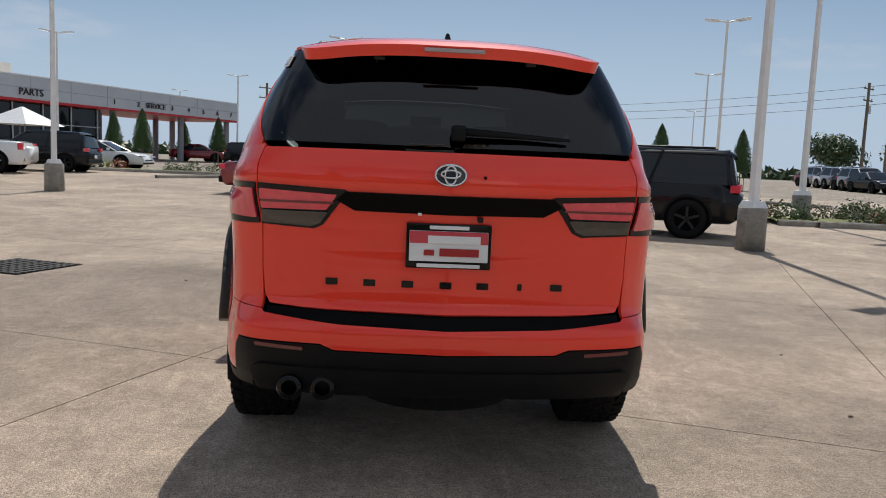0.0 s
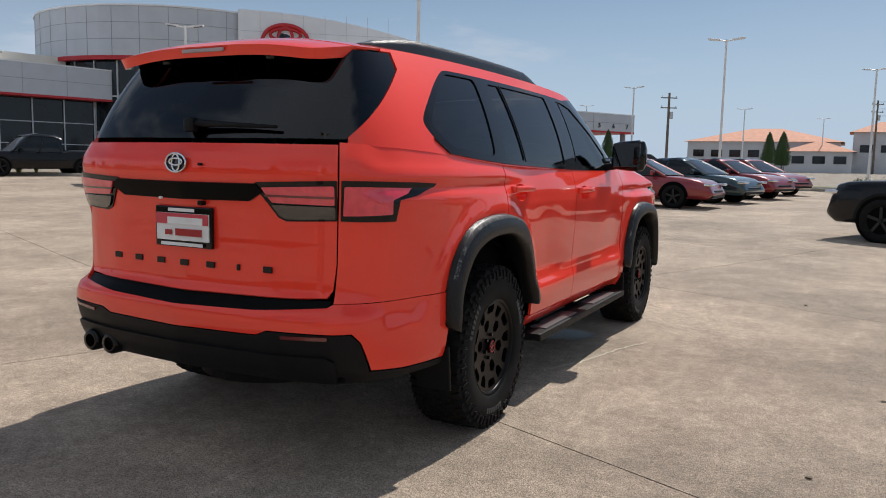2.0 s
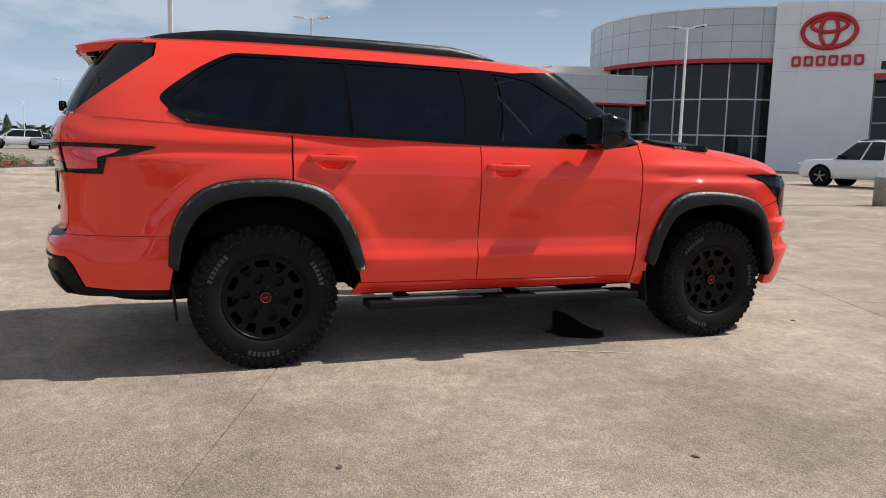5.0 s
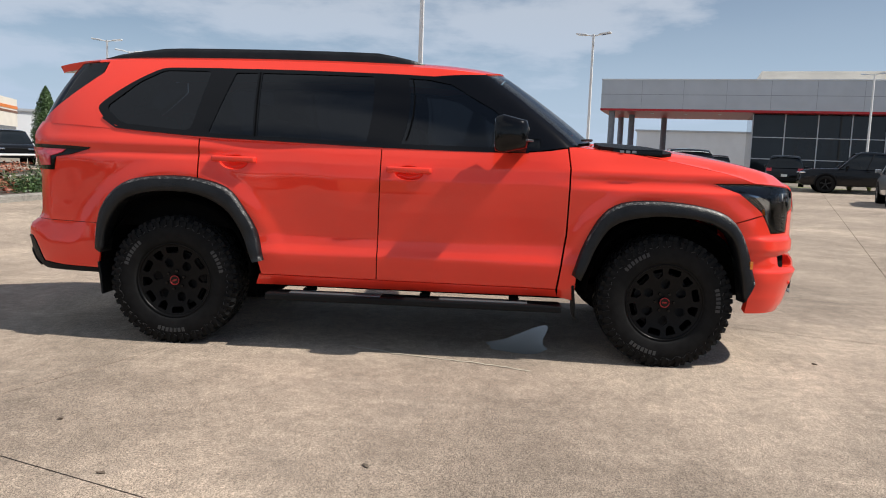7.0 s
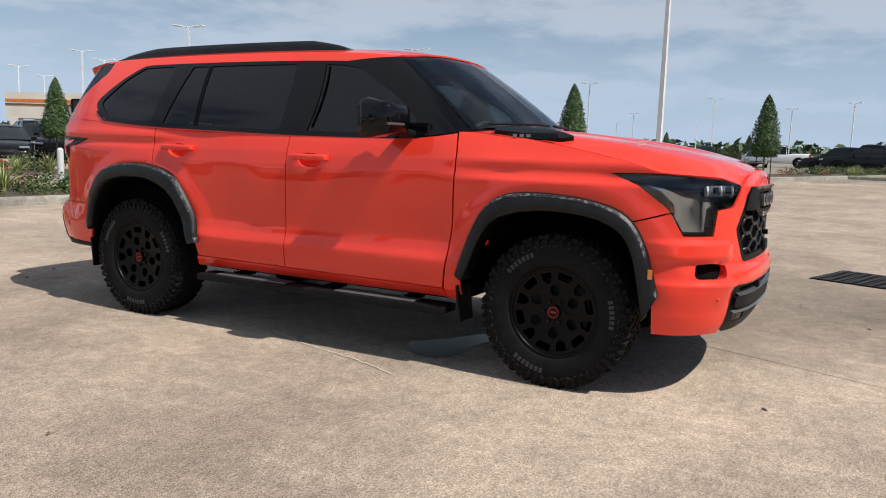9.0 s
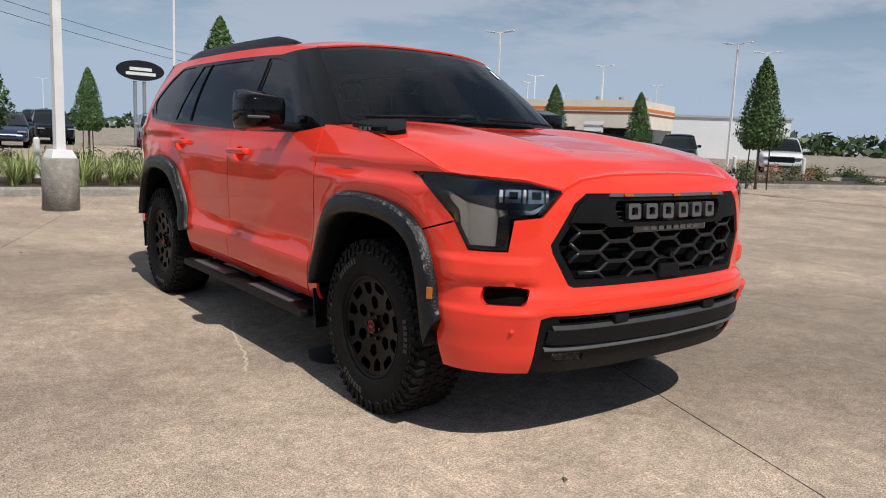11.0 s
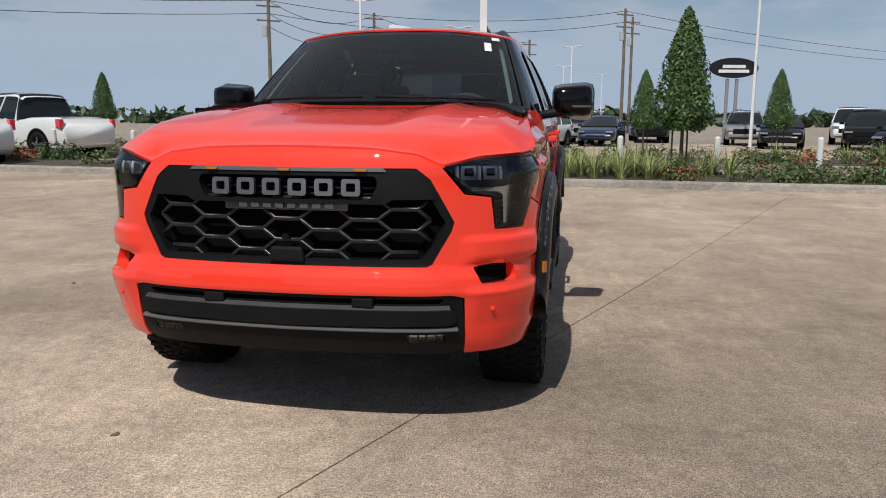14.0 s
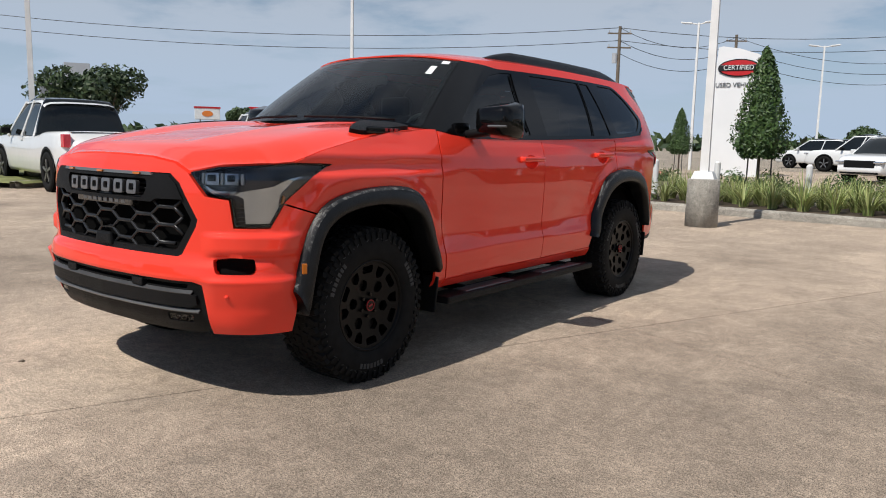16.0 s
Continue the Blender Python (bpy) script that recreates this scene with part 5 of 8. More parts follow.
# mirrors
for s in (1, -1):
    bm = bmesh.new()
    add_box(bm, (0, 0, 0), (0.25, 0.20, 0.225), 0.055)
    for v in bm.verts:
        if v.co.y > 0.02:
            v.co.x *= 0.90
            v.co.z *= 0.80
        if v.co.x < -0.05:
            v.co.z *= 0.9
        v.co.y -= 0.15 * (v.co.x / 0.12) * 0.1
    bmesh.ops.transform(bm, matrix=Matrix.Translation((s * 1.075, 0.555, 1.392)) @ Matrix.Diagonal((s, 1, 1, 1)), verts=bm.verts)
    if s < 0:
        bmesh.ops.reverse_faces(bm, faces=bm.faces)
    mir = part("door_mirror", bm, GLOSS_BLACK, car, "gloss black door mirror with slim indicator", True)
    bm = bmesh.new()
    add_box(bm, (s * 0.955, 0.60, 1.318), (0.20, 0.10, 0.05), 0.02, Matrix.Rotation(s * -0.15, 4, "Y"))
    part("mirror_arm", bm, PLASTIC, mir, smooth=True)
    part("indicator", box_bm((s * 1.125, 0.655, 1.358), (0.115, 0.02, 0.014), 0.005, Matrix.Rotation(s * -0.35, 4, "Z")), LED_DIM, mir, "slim clear indicator")
    part("mirror_glass", box_bm((s * 1.075, 0.452, 1.395), (0.19, 0.006, 0.165), 0.002), MIRROR, mir, "dim mirror glass")
    part("mirror_foot", box_bm((s * 0.868, 0.66, 1.335), (0.03, 0.16, 0.08), 0.02), GLOSS_BLACK, mir)
# cabin
bm = bmesh.new()
add_box(bm, (0, -0.6, 0.98), (1.66, 3.6, 0.5), 0.05)
cab = part("cabin", bm, DARK, car, "dark cabin interior")
part("dashboard", box_bm((0, 0.72, 1.245), (1.50, 0.42, 0.14), 0.05), SEAT, cab, "black dashboard", True)
part("display", box_bm((0, 0.60, 1.335), (0.36, 0.03, 0.11), 0.008), GLOSS_BLACK, cab)
v, f = sweep([(-0.42 + 0.185 * math.cos(a), 0.42 + 0.06 * math.sin(a), 1.26 + 0.17 * math.sin(a)) for a in np.linspace(0, 2 * math.pi, 28)[:-1]], 0.016, 8, True)
mesh_ob("steering_wheel", v, f, SEAT, cab, "black steering wheel")
for x in (-0.42, 0.42):
    for yy, hh in ((-0.12, 1.5), (-1.0, 1.46), (-1.85, 1.42)):
        bm = bmesh.new()
        add_box(bm, (x, yy, 1.20), (0.50, 0.16, 0.52), 0.06, Matrix.Rotation(0.22, 4, "X"))
        add_box(bm, (x, yy - 0.10, hh + 0.02), (0.27, 0.09, 0.16), 0.04)
        part("seat", bm, SEAT, cab, "black leather seat", True)
v, f, n = panel([(0.60, 0.33), (0.60, -2.15), (-0.60, -2.15), (-0.60, 0.33)], ROOF, 0.12, off=-0.035, rim=0)
mesh_ob("headliner", v, [q[::-1] for q in f], TRIM_GREY, cab, "grey headliner", [(-a, -b, -c) for a, b, c in n])
part("interior_mirror", box_bm((0, 0.50, 1.66), (0.24, 0.03, 0.07), 0.012), GLOSS_BLACK, cab)
for s in (1, -1):
    d = panel([(KA - 0.05, 0.02), (KA - 0.05, VH * 0.95), (KA + 0.06, VH * 0.93), (KA + 0.10, 0.02)], GREEN, 0.08, off=-0.05, rim=0)
    d = d if s > 0 else mirror_x(d)
    mesh_ob("pillar_trim", d[0], d[1], TRIM_GREY, cab, "grey pillar trim", d[2])
# wheels
def wheel_parts(c, s):
    prof = [(-0.13, 0.235), (-0.14, 0.26), (-0.143, 0.32), (-0.135, 0.375), (-0.118, 0.396), (-0.06, 0.404), (0.06, 0.404), (0.118, 0.396), (0.135, 0.375), (0.143, 0.32), (0.14, 0.26), (0.128, 0.240), (0.10, 0.232)]
    v, f = lathe(prof, 64)
    ty = mesh_ob("tyre", v, f, RUBBER, c, "chunky all-terrain tyre")
    bm = bmesh.new()
    for row, (xx, w_, ln, hh) in enumerate(((-0.108, 0.050, 0.030, 0.022), (-0.052, 0.040, 0.026, 0.016), (0.0, 0.038, 0.026, 0.016), (0.052, 0.040, 0.026, 0.016), (0.108, 0.050, 0.030, 0.022))):
        for k in range(54):
            a = 2 * math.pi * (k + 0.5 * (row % 2)) / 54
            r_ = 0.403 if row in (1, 2, 3) else 0.397
            m = Matrix.Rotation(a, 4, "X") @ Matrix.Translation((xx, 0, r_)) @ Matrix.Rotation(0.35 * (-1) ** (row + k), 4, "Z")
            vs = add_box(bm, (0, 0, 0), (w_, ln, hh), 0, None, 0.86)
            bmesh.ops.transform(bm, matrix=m, verts=vs)
    for side in (1, -1):
        for k in range(54):
            a = 2 * math.pi * (k + 0.25) / 54
            ln = 0.045 if k % 2 else 0.028
            vs = add_box(bm, (0, 0, 0), (0.012, 0.020, ln), 0, None, 0.9)
            bmesh.ops.transform(bm, matrix=Matrix.Rotation(a, 4, "X") @ Matrix.Translation((side * 0.139, 0, 0.385 - ln / 2)) @ Matrix.Rotation(side * -0.12, 4, "Y"), verts=vs)
    part("tread", bm, RUBBER, ty)
    bm = bmesh.new()
    for a0, n_, ln in ((0.4, 7, 0.028), (2.5, 7, 0.028), (4.6, 6, 0.028)):
        for k in range(n_):
            vs = add_box(bm, (0, 0, 0), (0.003, 0.017, 0.026), 0.0)
            bmesh.ops.transform(bm, matrix=Matrix.Rotation(a0 + 0.082 * k, 4, "X") @ Matrix.Translation((0.1435, 0, 0.318)), verts=vs)
    for k in range(60):
        vs = add_box(bm, (0, 0, 0), (0.003, 0.018, 0.003), 0.0)
        bmesh.ops.transform(bm, matrix=Matrix.Rotation(2 * math.pi * k / 60, 4, "X") @ Matrix.Translation((0.1405, 0, 0.350)) @ Matrix.Rotation(0.5 * (-1) ** k, 4, "X"), verts=vs)
    part("sidewall_marking", bm, RUBBER_MARK, ty, "pale raised sidewall marks")
    v, f = lathe([(0.128, 0.240), (0.132, 0.236), (0.122, 0.228), (0.04, 0.205), (-0.12, 0.205)], 48)
    rim = mesh_ob("rim", v, f, RIM_BLACK, c, "satin black alloy rim with red cap")
    out = [(0.228 * math.cos(a), 0.228 * math.sin(a)) for a in np.linspace(0, 2 * math.pi, 60)[:-1]]
    hl = []
    for k in range(6):
        a = 2 * math.pi * (k + 0.5) / 6
        ca, sa = math.cos(a), math.sin(a)
        q = [(0.080, 0), (0.094, 0.024), (0.130, 0.030), (0.148, 0.0), (0.130, -0.030), (0.094, -0.024)]
        hl.append(rounded([(x * ca - y * sa, x * sa + y * ca) for x, y in q], 0.008, 2))
    for k in range(12):
        a = 2 * math.pi * (k + 0.5) / 12
        ca, sa = math.cos(a), math.sin(a)
        q = [(0.172, 0.030), (0.186, 0.040), (0.212, 0.038), (0.212, -0.038), (0.186, -0.040), (0.172, -0.030)] if k % 2 == 0 else [(0.146, 0.0), (0.166, 0.024), (0.208, 0.030), (0.208, -0.030), (0.166, -0.024)]
        hl.append(rounded([(x * ca - y * sa, x * sa + y * ca) for x, y in q], 0.006, 2))
    dish = with_normals(lambda a, b: np.stack([0.098 + 0.020 * np.clip(np.hypot(a, b) / 0.228, 0, 1) ** 2, a, b], axis=1))
    d = panel(out, dish, 0.022, hl, rim=0.028)
    mesh_ob("spokes", d[0], d[1], RIM_BLACK, rim, "", d[2])
    part("brake_disc", tube_bm((0.02, 0, 0), (0.035, 0, 0), 0.175, None, 32), DISC, rim)
    part("cap", tube_bm((0.09, 0, 0), (0.118, 0, 0), 0.036, 0.033, 24), GLOSS_BLACK, rim, "centre cap")
    v, f = sweep([(0.119, 0.028 * math.cos(a), 0.028 * math.sin(a)) for a in np.linspace(0, 2 * math.pi, 25)[:-1]], 0.0035, 6, True)
    mesh_ob("cap_ring", v, f, BADGE_RED, rim, "red ring on the cap")
    part("badge_block", box_bm((0.119, 0, 0), (0.004, 0.030, 0.010), 0.001), BADGE_RED, rim)
    for k in range(6):
        a = 2 * math.pi * k / 6
        part("wheel_nut", tube_bm((0.09, 0.058 * math.cos(a), 0.058 * math.sin(a)), (0.114, 0.058 * math.cos(a), 0.058 * math.sin(a)), 0.011, 0.009, 6), GLOSS_BLACK, rim)


def wheel(m):
    v, f = lathe([(-0.11, 0.06), (-0.11, 0.205), (-0.02, 0.205), (-0.02, 0.06)], 32)
    w = mesh_ob("wheel", v, f, DARK, car, "black wheel with chunky tyre")
    wheel_parts(w, 1)
    w.matrix_basis = m
    return w


w0 = wheel(pose(0.832, 1.54, 0.404))
for x, y, rz in ((0.832, -1.54, 0), (-0.832, 1.54, 180), (-0.832, -1.54, 180)):
    cpy = copy_thing(w0, pose(x, y, 0.404, 20, 0, rz))
    cpy.parent = car

# ---- things round the lot ----
WHITE_METAL = mat("white_metal_panel", (0.78, 0.79, 0.80), 0.45, 0, 0, 0.04, 0.8)
GREY_PANEL = mat("silver_grey_panel", (0.52, 0.53, 0.55), 0.4, 0.3, 0, 0.05, 0.8)
RED_TRIM = mat("red_trim", (0.50, 0.015, 0.02), 0.4)
POLE_WHITE = mat("white_pole_paint", (0.74, 0.74, 0.73), 0.45, 0, 0, 0.08, 3)
POLE_GREY = mat("grey_column", (0.25, 0.26, 0.28), 0.5)
BASE_CONC = concrete("pole_base_concrete", (0.36, 0.34, 0.30))
SHOP_GLASS = mat("dark_shop_glass", (0.010, 0.013, 0.015), 0.06, 0, 0.0, 0.3, 0.4, spec=0.4)
BEIGE = mat("beige_render", (0.76, 0.70, 0.60), 0.8, 0, 0, 0.08, 0.6)
STRIPE_ORANGE = mat("orange_stripe", (0.72, 0.20, 0.03), 0.6)
STRIPE_BROWN = mat("brown_stripe", (0.20, 0.08, 0.04), 0.6)
TILE_ROOF = mat("terracotta_roof", (0.52, 0.24, 0.15), 0.8, 0, 0, 0.15, 2)
WOOD_POLE = mat("weathered_wood_pole", (0.16, 0.13, 0.10), 0.9, 0, 0, 0.25, 3)
WIRE = mat("black_wire", (0.02, 0.02, 0.02), 0.6)
SOIL = mat("dark_mulch", (0.075, 0.055, 0.038), 0.95, 0, 0, 0.4, 5, 0.8, 30)
LAWN = mat("dry_grass", (0.16, 0.17, 0.06), 0.95, 0, 0, 0.3, 1.5, 0.6, 60)
BARK = mat("grey_bark", (0.15, 0.115, 0.085), 0.9, 0, 0, 0.3, 9)
IRON = mat("drain_iron", (0.05, 0.045, 0.04), 0.6, 0.6, 0, 0.3)
BLACK_SIGN = mat("black_sign", (0.012, 0.012, 0.014), 0.4)
LETTER_DARK = mat("dark_letters", (0.02, 0.02, 0.022), 0.5)
LETTER_GREY = mat("grey_letters", (0.12, 0.13, 0.14), 0.5)


def leaf_mat(name, a, b):
    m, nt, p = nodes_of(name)
    n = nt.nodes
    geo = n.new("ShaderNodeNewGeometry")
    oi = n.new("ShaderNodeObjectInfo")
    mx_ = n.new("ShaderNodeMix")
    mx_.data_type = "RGBA"
    mx_.inputs[6].default_value, mx_.inputs[7].default_value = (*a, 1), (*b, 1)
    nt.links.new(geo.outputs["Random Per Island"], mx_.inputs[0])
    hs = n.new("ShaderNodeHueSaturation")
    mr = n.new("ShaderNodeMapRange")
    mr.inputs[3].default_value, mr.inputs[4].default_value = 0.8, 1.2
    nt.links.new(oi.outputs["Random"], mr.inputs[0])
    nt.links.new(mr.outputs[0], hs.inputs["Value"])
    nt.links.new(mx_.outputs[2], hs.inputs["Color"])
    nt.links.new(hs.outputs[0], p.inputs["Base Color"])
    p.inputs["Roughness"].default_value = 0.55
    return m


LEAF = leaf_mat("dark_green_leaves", (0.022, 0.060, 0.014), (0.075, 0.135, 0.03))
LEAF_PALE = leaf_mat("striped_strap_leaves", (0.16, 0.24, 0.06), (0.46, 0.46, 0.20))
LEAF_SHRUB = leaf_mat("mixed_shrub_leaves", (0.035, 0.075, 0.02), (0.12, 0.13, 0.04))
LEAF_RED = leaf_mat("red_flowers", (0.30, 0.06, 0.03), (0.36, 0.14, 0.07))
LEAF_FAR = leaf_mat("far_tree_leaves", (0.020, 0.045, 0.014), (0.06, 0.095, 0.03))


def leaves(points, normals, size, rng_, jitter=0.7):
    """Small four-cornered leaves at the points, turned about their normals."""
    verts, faces = [], []
    for p, n in zip(points, normals):
        n = Vector(n) + Vector(rng_.normal(0, jitter, 3))
        n = n.normalized() if n.length > 1e-3 else Vector((0, 0, 1))
        u = n.orthogonal().normalized()
        u.rotate(Matrix.Rotation(rng_.uniform(0, 6.283), 3, n))
        w = n.cross(u)
        s = size * rng_.uniform(0.6, 1.4)
        p = Vector(p)
        k = len(verts)
        verts += [p - u * s, p - w * s * 0.45, p + u * s, p + w * s * 0.45]
        faces.append((k, k + 1, k + 2, k + 3))
    return verts, faces


rg = np.random.default_rng(7)


def cone_tree(h=3.4):
    """A clipped evergreen: stake-straight trunk and a dense pointed crown."""
    t = anchor("evergreen_tree", pose(0, 0, 0), "pointed dark evergreen tree with slim trunk in a planting bed", "tree", "evergreens in the beds")
    part("trunk", tube_bm((0, 0, -0.05), (0, 0, 1.5), 0.045, 0.03, 8), BARK, t, smooth=True)
    pts_, nrm = [], []
    for _ in range(6800):
        f = rg.uniform(0, 1) ** 1.35
        a = rg.uniform(0, 6.283)
        z = 1.08 + f * (h - 1.08)
        prof = 0.66 * (1 - f) ** 0.66 * (0.60 + 0.40 * min(1, f / 0.14))
        lump = 1 + 0.10 * math.sin(3 * a + 5 * f) + 0.08 * math.sin(7 * a - 11 * f) + rg.normal(0, 0.05)
        r = prof * lump * rg.uniform(0.72, 1.03)
        pts_.append((r * math.cos(a), r * math.sin(a), z + rg.normal(0, 0.02)))
        nrm.append((math.cos(a), math.sin(a), 0.45))
    v, f = leaves(pts_, nrm, 0.042, rg)
    mesh_ob("crown", v, f, LEAF, t, "dense pointed crown of small leaves", smooth=False)
    v, f = lathe([(1.10, 0.02), (1.16, 0.32), (1.5, 0.40), (2.3, 0.24), (h - 0.3, 0.02)], 12, "z")
    mesh_ob("inner_core", v, f, LEAF, t)
    for s in (1, -1):
        part("stake", tube_bm((0.28 * s, 0.05, -0.05), (0.26 * s, 0.05, 1.25), 0.018, 0.018, 6), WIRE, t)
    return t


TREES = [(-15.62, 41.76, 1.06), (-13.19, 50.68, 1), (12.81, 32.14, 1), (21.2, 41.43, 1.1), (-3.53, 66.21, 1.1), (-1.64, 54.41, 1), (-20.1, 49.48, 1), (-19.88, 66.3, 1), (-24.46, -17.36, 1), (-29.43, -0.11, 1.06), (-97.6, -7.85, 1), (-28.94, -8.2, 1.2), (-90.77, -16.54, 1), (-56.68, -20.2, 1), (1.01, -12.78, 0.98), (-3.54, -24.21, 0.9), (-19.41, -17.56, 1), (-18.93, -8.35, 1.15), (8.36, -27.9, 0.82), (-3.25, -11.29, 1.03), (22.22, -30.07, 1), (-8.32, -24.54, 0.9), (-14.19, -23.39, 0.95)]
t0 = None
for x, y, k in TREES:
    if t0 is None:
        t0 = cone_tree()
        t0.matrix_basis = pose(x, y, lot_z(x, y))
    else:
        c = copy_thing(t0, pose(x, y, lot_z(x, y), 0, 0, 40 * x) @ Matrix.Scale(k, 4))


# lamp posts
def lamp_post(base):
    t = anchor("street_lamp", pose(0, 0, 0), "tall white lamp post with twin heads" + (" on round concrete base" if base else ""), "street lamp", "parking lot lamp posts")
    z0 = 0.0
    if base:
        v, f = lathe([(-0.1, 0.0), (-0.1, 0.255), (0.74, 0.25), (0.76, 0.235), (0.765, 0.0)], 28, "z")
        mesh_ob("concrete_base", v, f, BASE_CONC, t, "round stained concrete base")
        part("base_cover", box_bm((0, 0, 0.82), (0.36, 0.36, 0.12), 0.01, None, 0.75), POLE_WHITE, t)
        z0 = 0.8
    bm = bmesh.new()
    add_tube(bm, (0, 0, z0), (0, 0, 7.2), 0.092, 0.062, 4)
    bmesh.ops.rotate(bm, verts=bm.verts, matrix=Matrix.Rotation(math.pi / 4, 3, "Z"))
    part("pole", bm, POLE_WHITE, t)
    for s in (1, -1):
        bm = bmesh.new()
        add_tube(bm, (0, 0, 7.12), (s * 0.32, 0, 7.18), 0.03, 0.03, 6)
        arm = part("arm", bm, POLE_WHITE, t)
        bm = bmesh.new()
        add_box(bm, (s * 0.58, 0, 7.22), (0.56, 0.30, 0.06), 0.02, Matrix.Rotation(s * -0.12, 4, "Y"))
        part("lamp_head", bm, POLE_WHITE, arm)
        part("lamp_glass", box_bm((s * 0.60, 0, 7.185), (0.40, 0.24, 0.02), 0.0, Matrix.Rotation(s * -0.12, 4, "Y")), LAMP_SILVER, arm)
    return t


LAMPS_NEAR = [(-9.7, 16.28, 35), (6.11, 7.69, 20), (10.92, 14.93, 20), (0.49, -7.82, 10), (15.78, -4.46, 60), (-15.95, -1.56, 80)]
LAMPS_A = [(12.59, 24.76), (19.21, 42.74), (31.39, 76.09), (-13.63, 59.33), (-24.32, 80.79), (-3.13, 34.9), (3.71, 51.03), (-8.44, 90.42), (-0.67, 109.41), (8.6, 77.85), (-25.67, 22), (-55.43, 48.28), (7.39, 146.89), (-19.02, 38.19), (-43.78, -23.09), (-32.17, 5.24), (-45.7, 24.96), (-26.74, -29.54), (-87.41, -10.76), (-96.01, 3.36), (-72.4, -68.59), (-38.87, -51.43), (-49.73, -74.54), (-65.23, -18.64)]
LAMPS_B = [(-142.91, -21.76), (-107.66, -3.87), (-158.97, -40.98), (-120.69, -28.04), (-45.39, -38.12), (-55.56, -57.74), (-65.57, -48.28), (-38.75, -22.02), (-33.76, -47.41), (-41.17, -66.01), (-59.71, -72.01), (9.97, -33.79), (6.7, -45.92), (-0.52, -60.81), (-49.82, -50.63), (-8.9, -31.61), (0.62, -85.03), (-4.17, -100.67), (-19.5, -124.71), (17.79, -17.58)]
near = None
for x, y, rz in LAMPS_NEAR:
    if near is None:
        near = lamp_post(True)
        near.matrix_basis = pose(x, y, lot_z(x, y), 0, 0, rz)
    else:
        copy_thing(near, pose(x, y, lot_z(x, y), 0, 0, rz))
far = None
for x, y in LAMPS_A + LAMPS_B:
    rz = 90 + math.degrees(math.atan2(y, x)) + 25 * math.sin(x)
    if far is None:
        far = lamp_post(False)
        far.matrix_basis = pose(x, y, lot_z(x, y), 0, 0, rz)
    else:
        copy_thing(far, pose(x, y, lot_z(x, y), 0, 0, rz))


# kerbs and beds
def kerb(path, name="kerb", back=1):
    """A rounded concrete kerb along a path of (x, y)."""
    p = resample_open(path, 1.2)
    verts, faces = [], []
    prof = [(0.0, -0.03), (0.015, 0.11), (0.045, 0.145), (0.15, 0.15), (0.155, -0.03)]
    for i, (x, y) in enumerate(p):
        a, b_ = p[max(i - 1, 0)], p[min(i + 1, len(p) - 1)]
        d = Vector((b_[0] - a[0], b_[1] - a[1])).normalized()
        nrm = Vector((-d.y, d.x)) * back
        for o, z in prof:
            verts.append((x + nrm.x * o, y + nrm.y * o, lot_z(x, y) + z))
    for i in range(len(p) - 1):
        for j in range(4):
            faces.append((i * 5 + j, i * 5 + j + 1, i * 5 + 6 + j, i * 5 + 5 + j))
    ob = mesh_ob(name, verts, faces, KERB, smooth=False)
    return tagged(ob, "weathered rounded concrete kerb along a planting bed", "kerb", "", "structure")


def resample_open(path, step):
    out = []
    for a, b_ in zip(path[:-1], path[1:]):
        n = max(1, int(math.hypot(b_[0] - a[0], b_[1] - a[1]) / step))
        out += [(a[0] + (b_[0] - a[0]) * k / n, a[1] + (b_[1] - a[1]) * k / n) for k in range(n)]
    return out + [path[-1]]


def bed(path, depth, name, label, material, back=1, lift=0.11):
    p = resample_open(path, 1.5)
    verts, faces = [], []
    for i, (x, y) in enumerate(p):
        a, b_ = p[max(i - 1, 0)], p[min(i + 1, len(p) - 1)]
        d = Vector((b_[0] - a[0], b_[1] - a[1])).normalized()
        nrm = Vector((-d.y, d.x)) * back
        for k in range(5):
            o = 0.14 + (depth - 0.14) * k / 4
            verts.append((x + nrm.x * o, y + nrm.y * o, lot_z(x, y) + lift + 0.05 * math.sin(math.pi * k / 4)))
    for i in range(len(p) - 1):
        for j in range(4):
            faces.append((i * 5 + j, i * 5 + j + 1, i * 5 + 6 + j, i * 5 + 5 + j))
    return tagged(mesh_ob(name, verts, faces, material), label, "ground", "", "structure")


K1 = [(29.3, -11.15), (13.64, -10.73), (4.74, -10.36), (-4.11, -9.62), (-19.48, -8.6), (-25.27, -6.3), (-30.1, -2.5), (-36.89, 0.93), (-46.6, 4.95), (-58.25, 7.63)]
kerb(K1)
bed(K1, 3.4, "planting_bed", "mulched planting bed behind the kerb", SOIL)
K2 = [(29.3, -17.08), (9.59, -16.68), (-10.11, -15.25), (-21.53, -14.3), (-32.07, -8.59)]
kerb(K2)
bed(K2, 4.5, "planting_bed", "second planting bed with white posts", SOIL)
K3 = [(13.58, -3.02), (14.95, -5.76), (18.56, -6.95), (34, -9)]
kerb(K3)
bed(K3, -0.2, "lawn_strip", "dry lawn strip behind the kerb", LAWN, 1)
bed(K3, 5.0, "lawn_strip", "dry lawn island with a lamp post", LAWN)
K4 = [(-10.05, 26.5), (-6.39, 31.85), (1.11, 34.88), (6.97, 32.1), (16.12, 22.49), (13.38, 14.18), (10.45, 13.28)]
kerb(K4, back=1)
K5 = [(-15.88, 31.8), (-9.23, 32.31), (-3.67, 36.24), (4.9, 37.39), (11.92, 30.26)]
bed(K5, 1.8, "planting_bed", "narrow green planting island", LAWN)
kerb(K5)
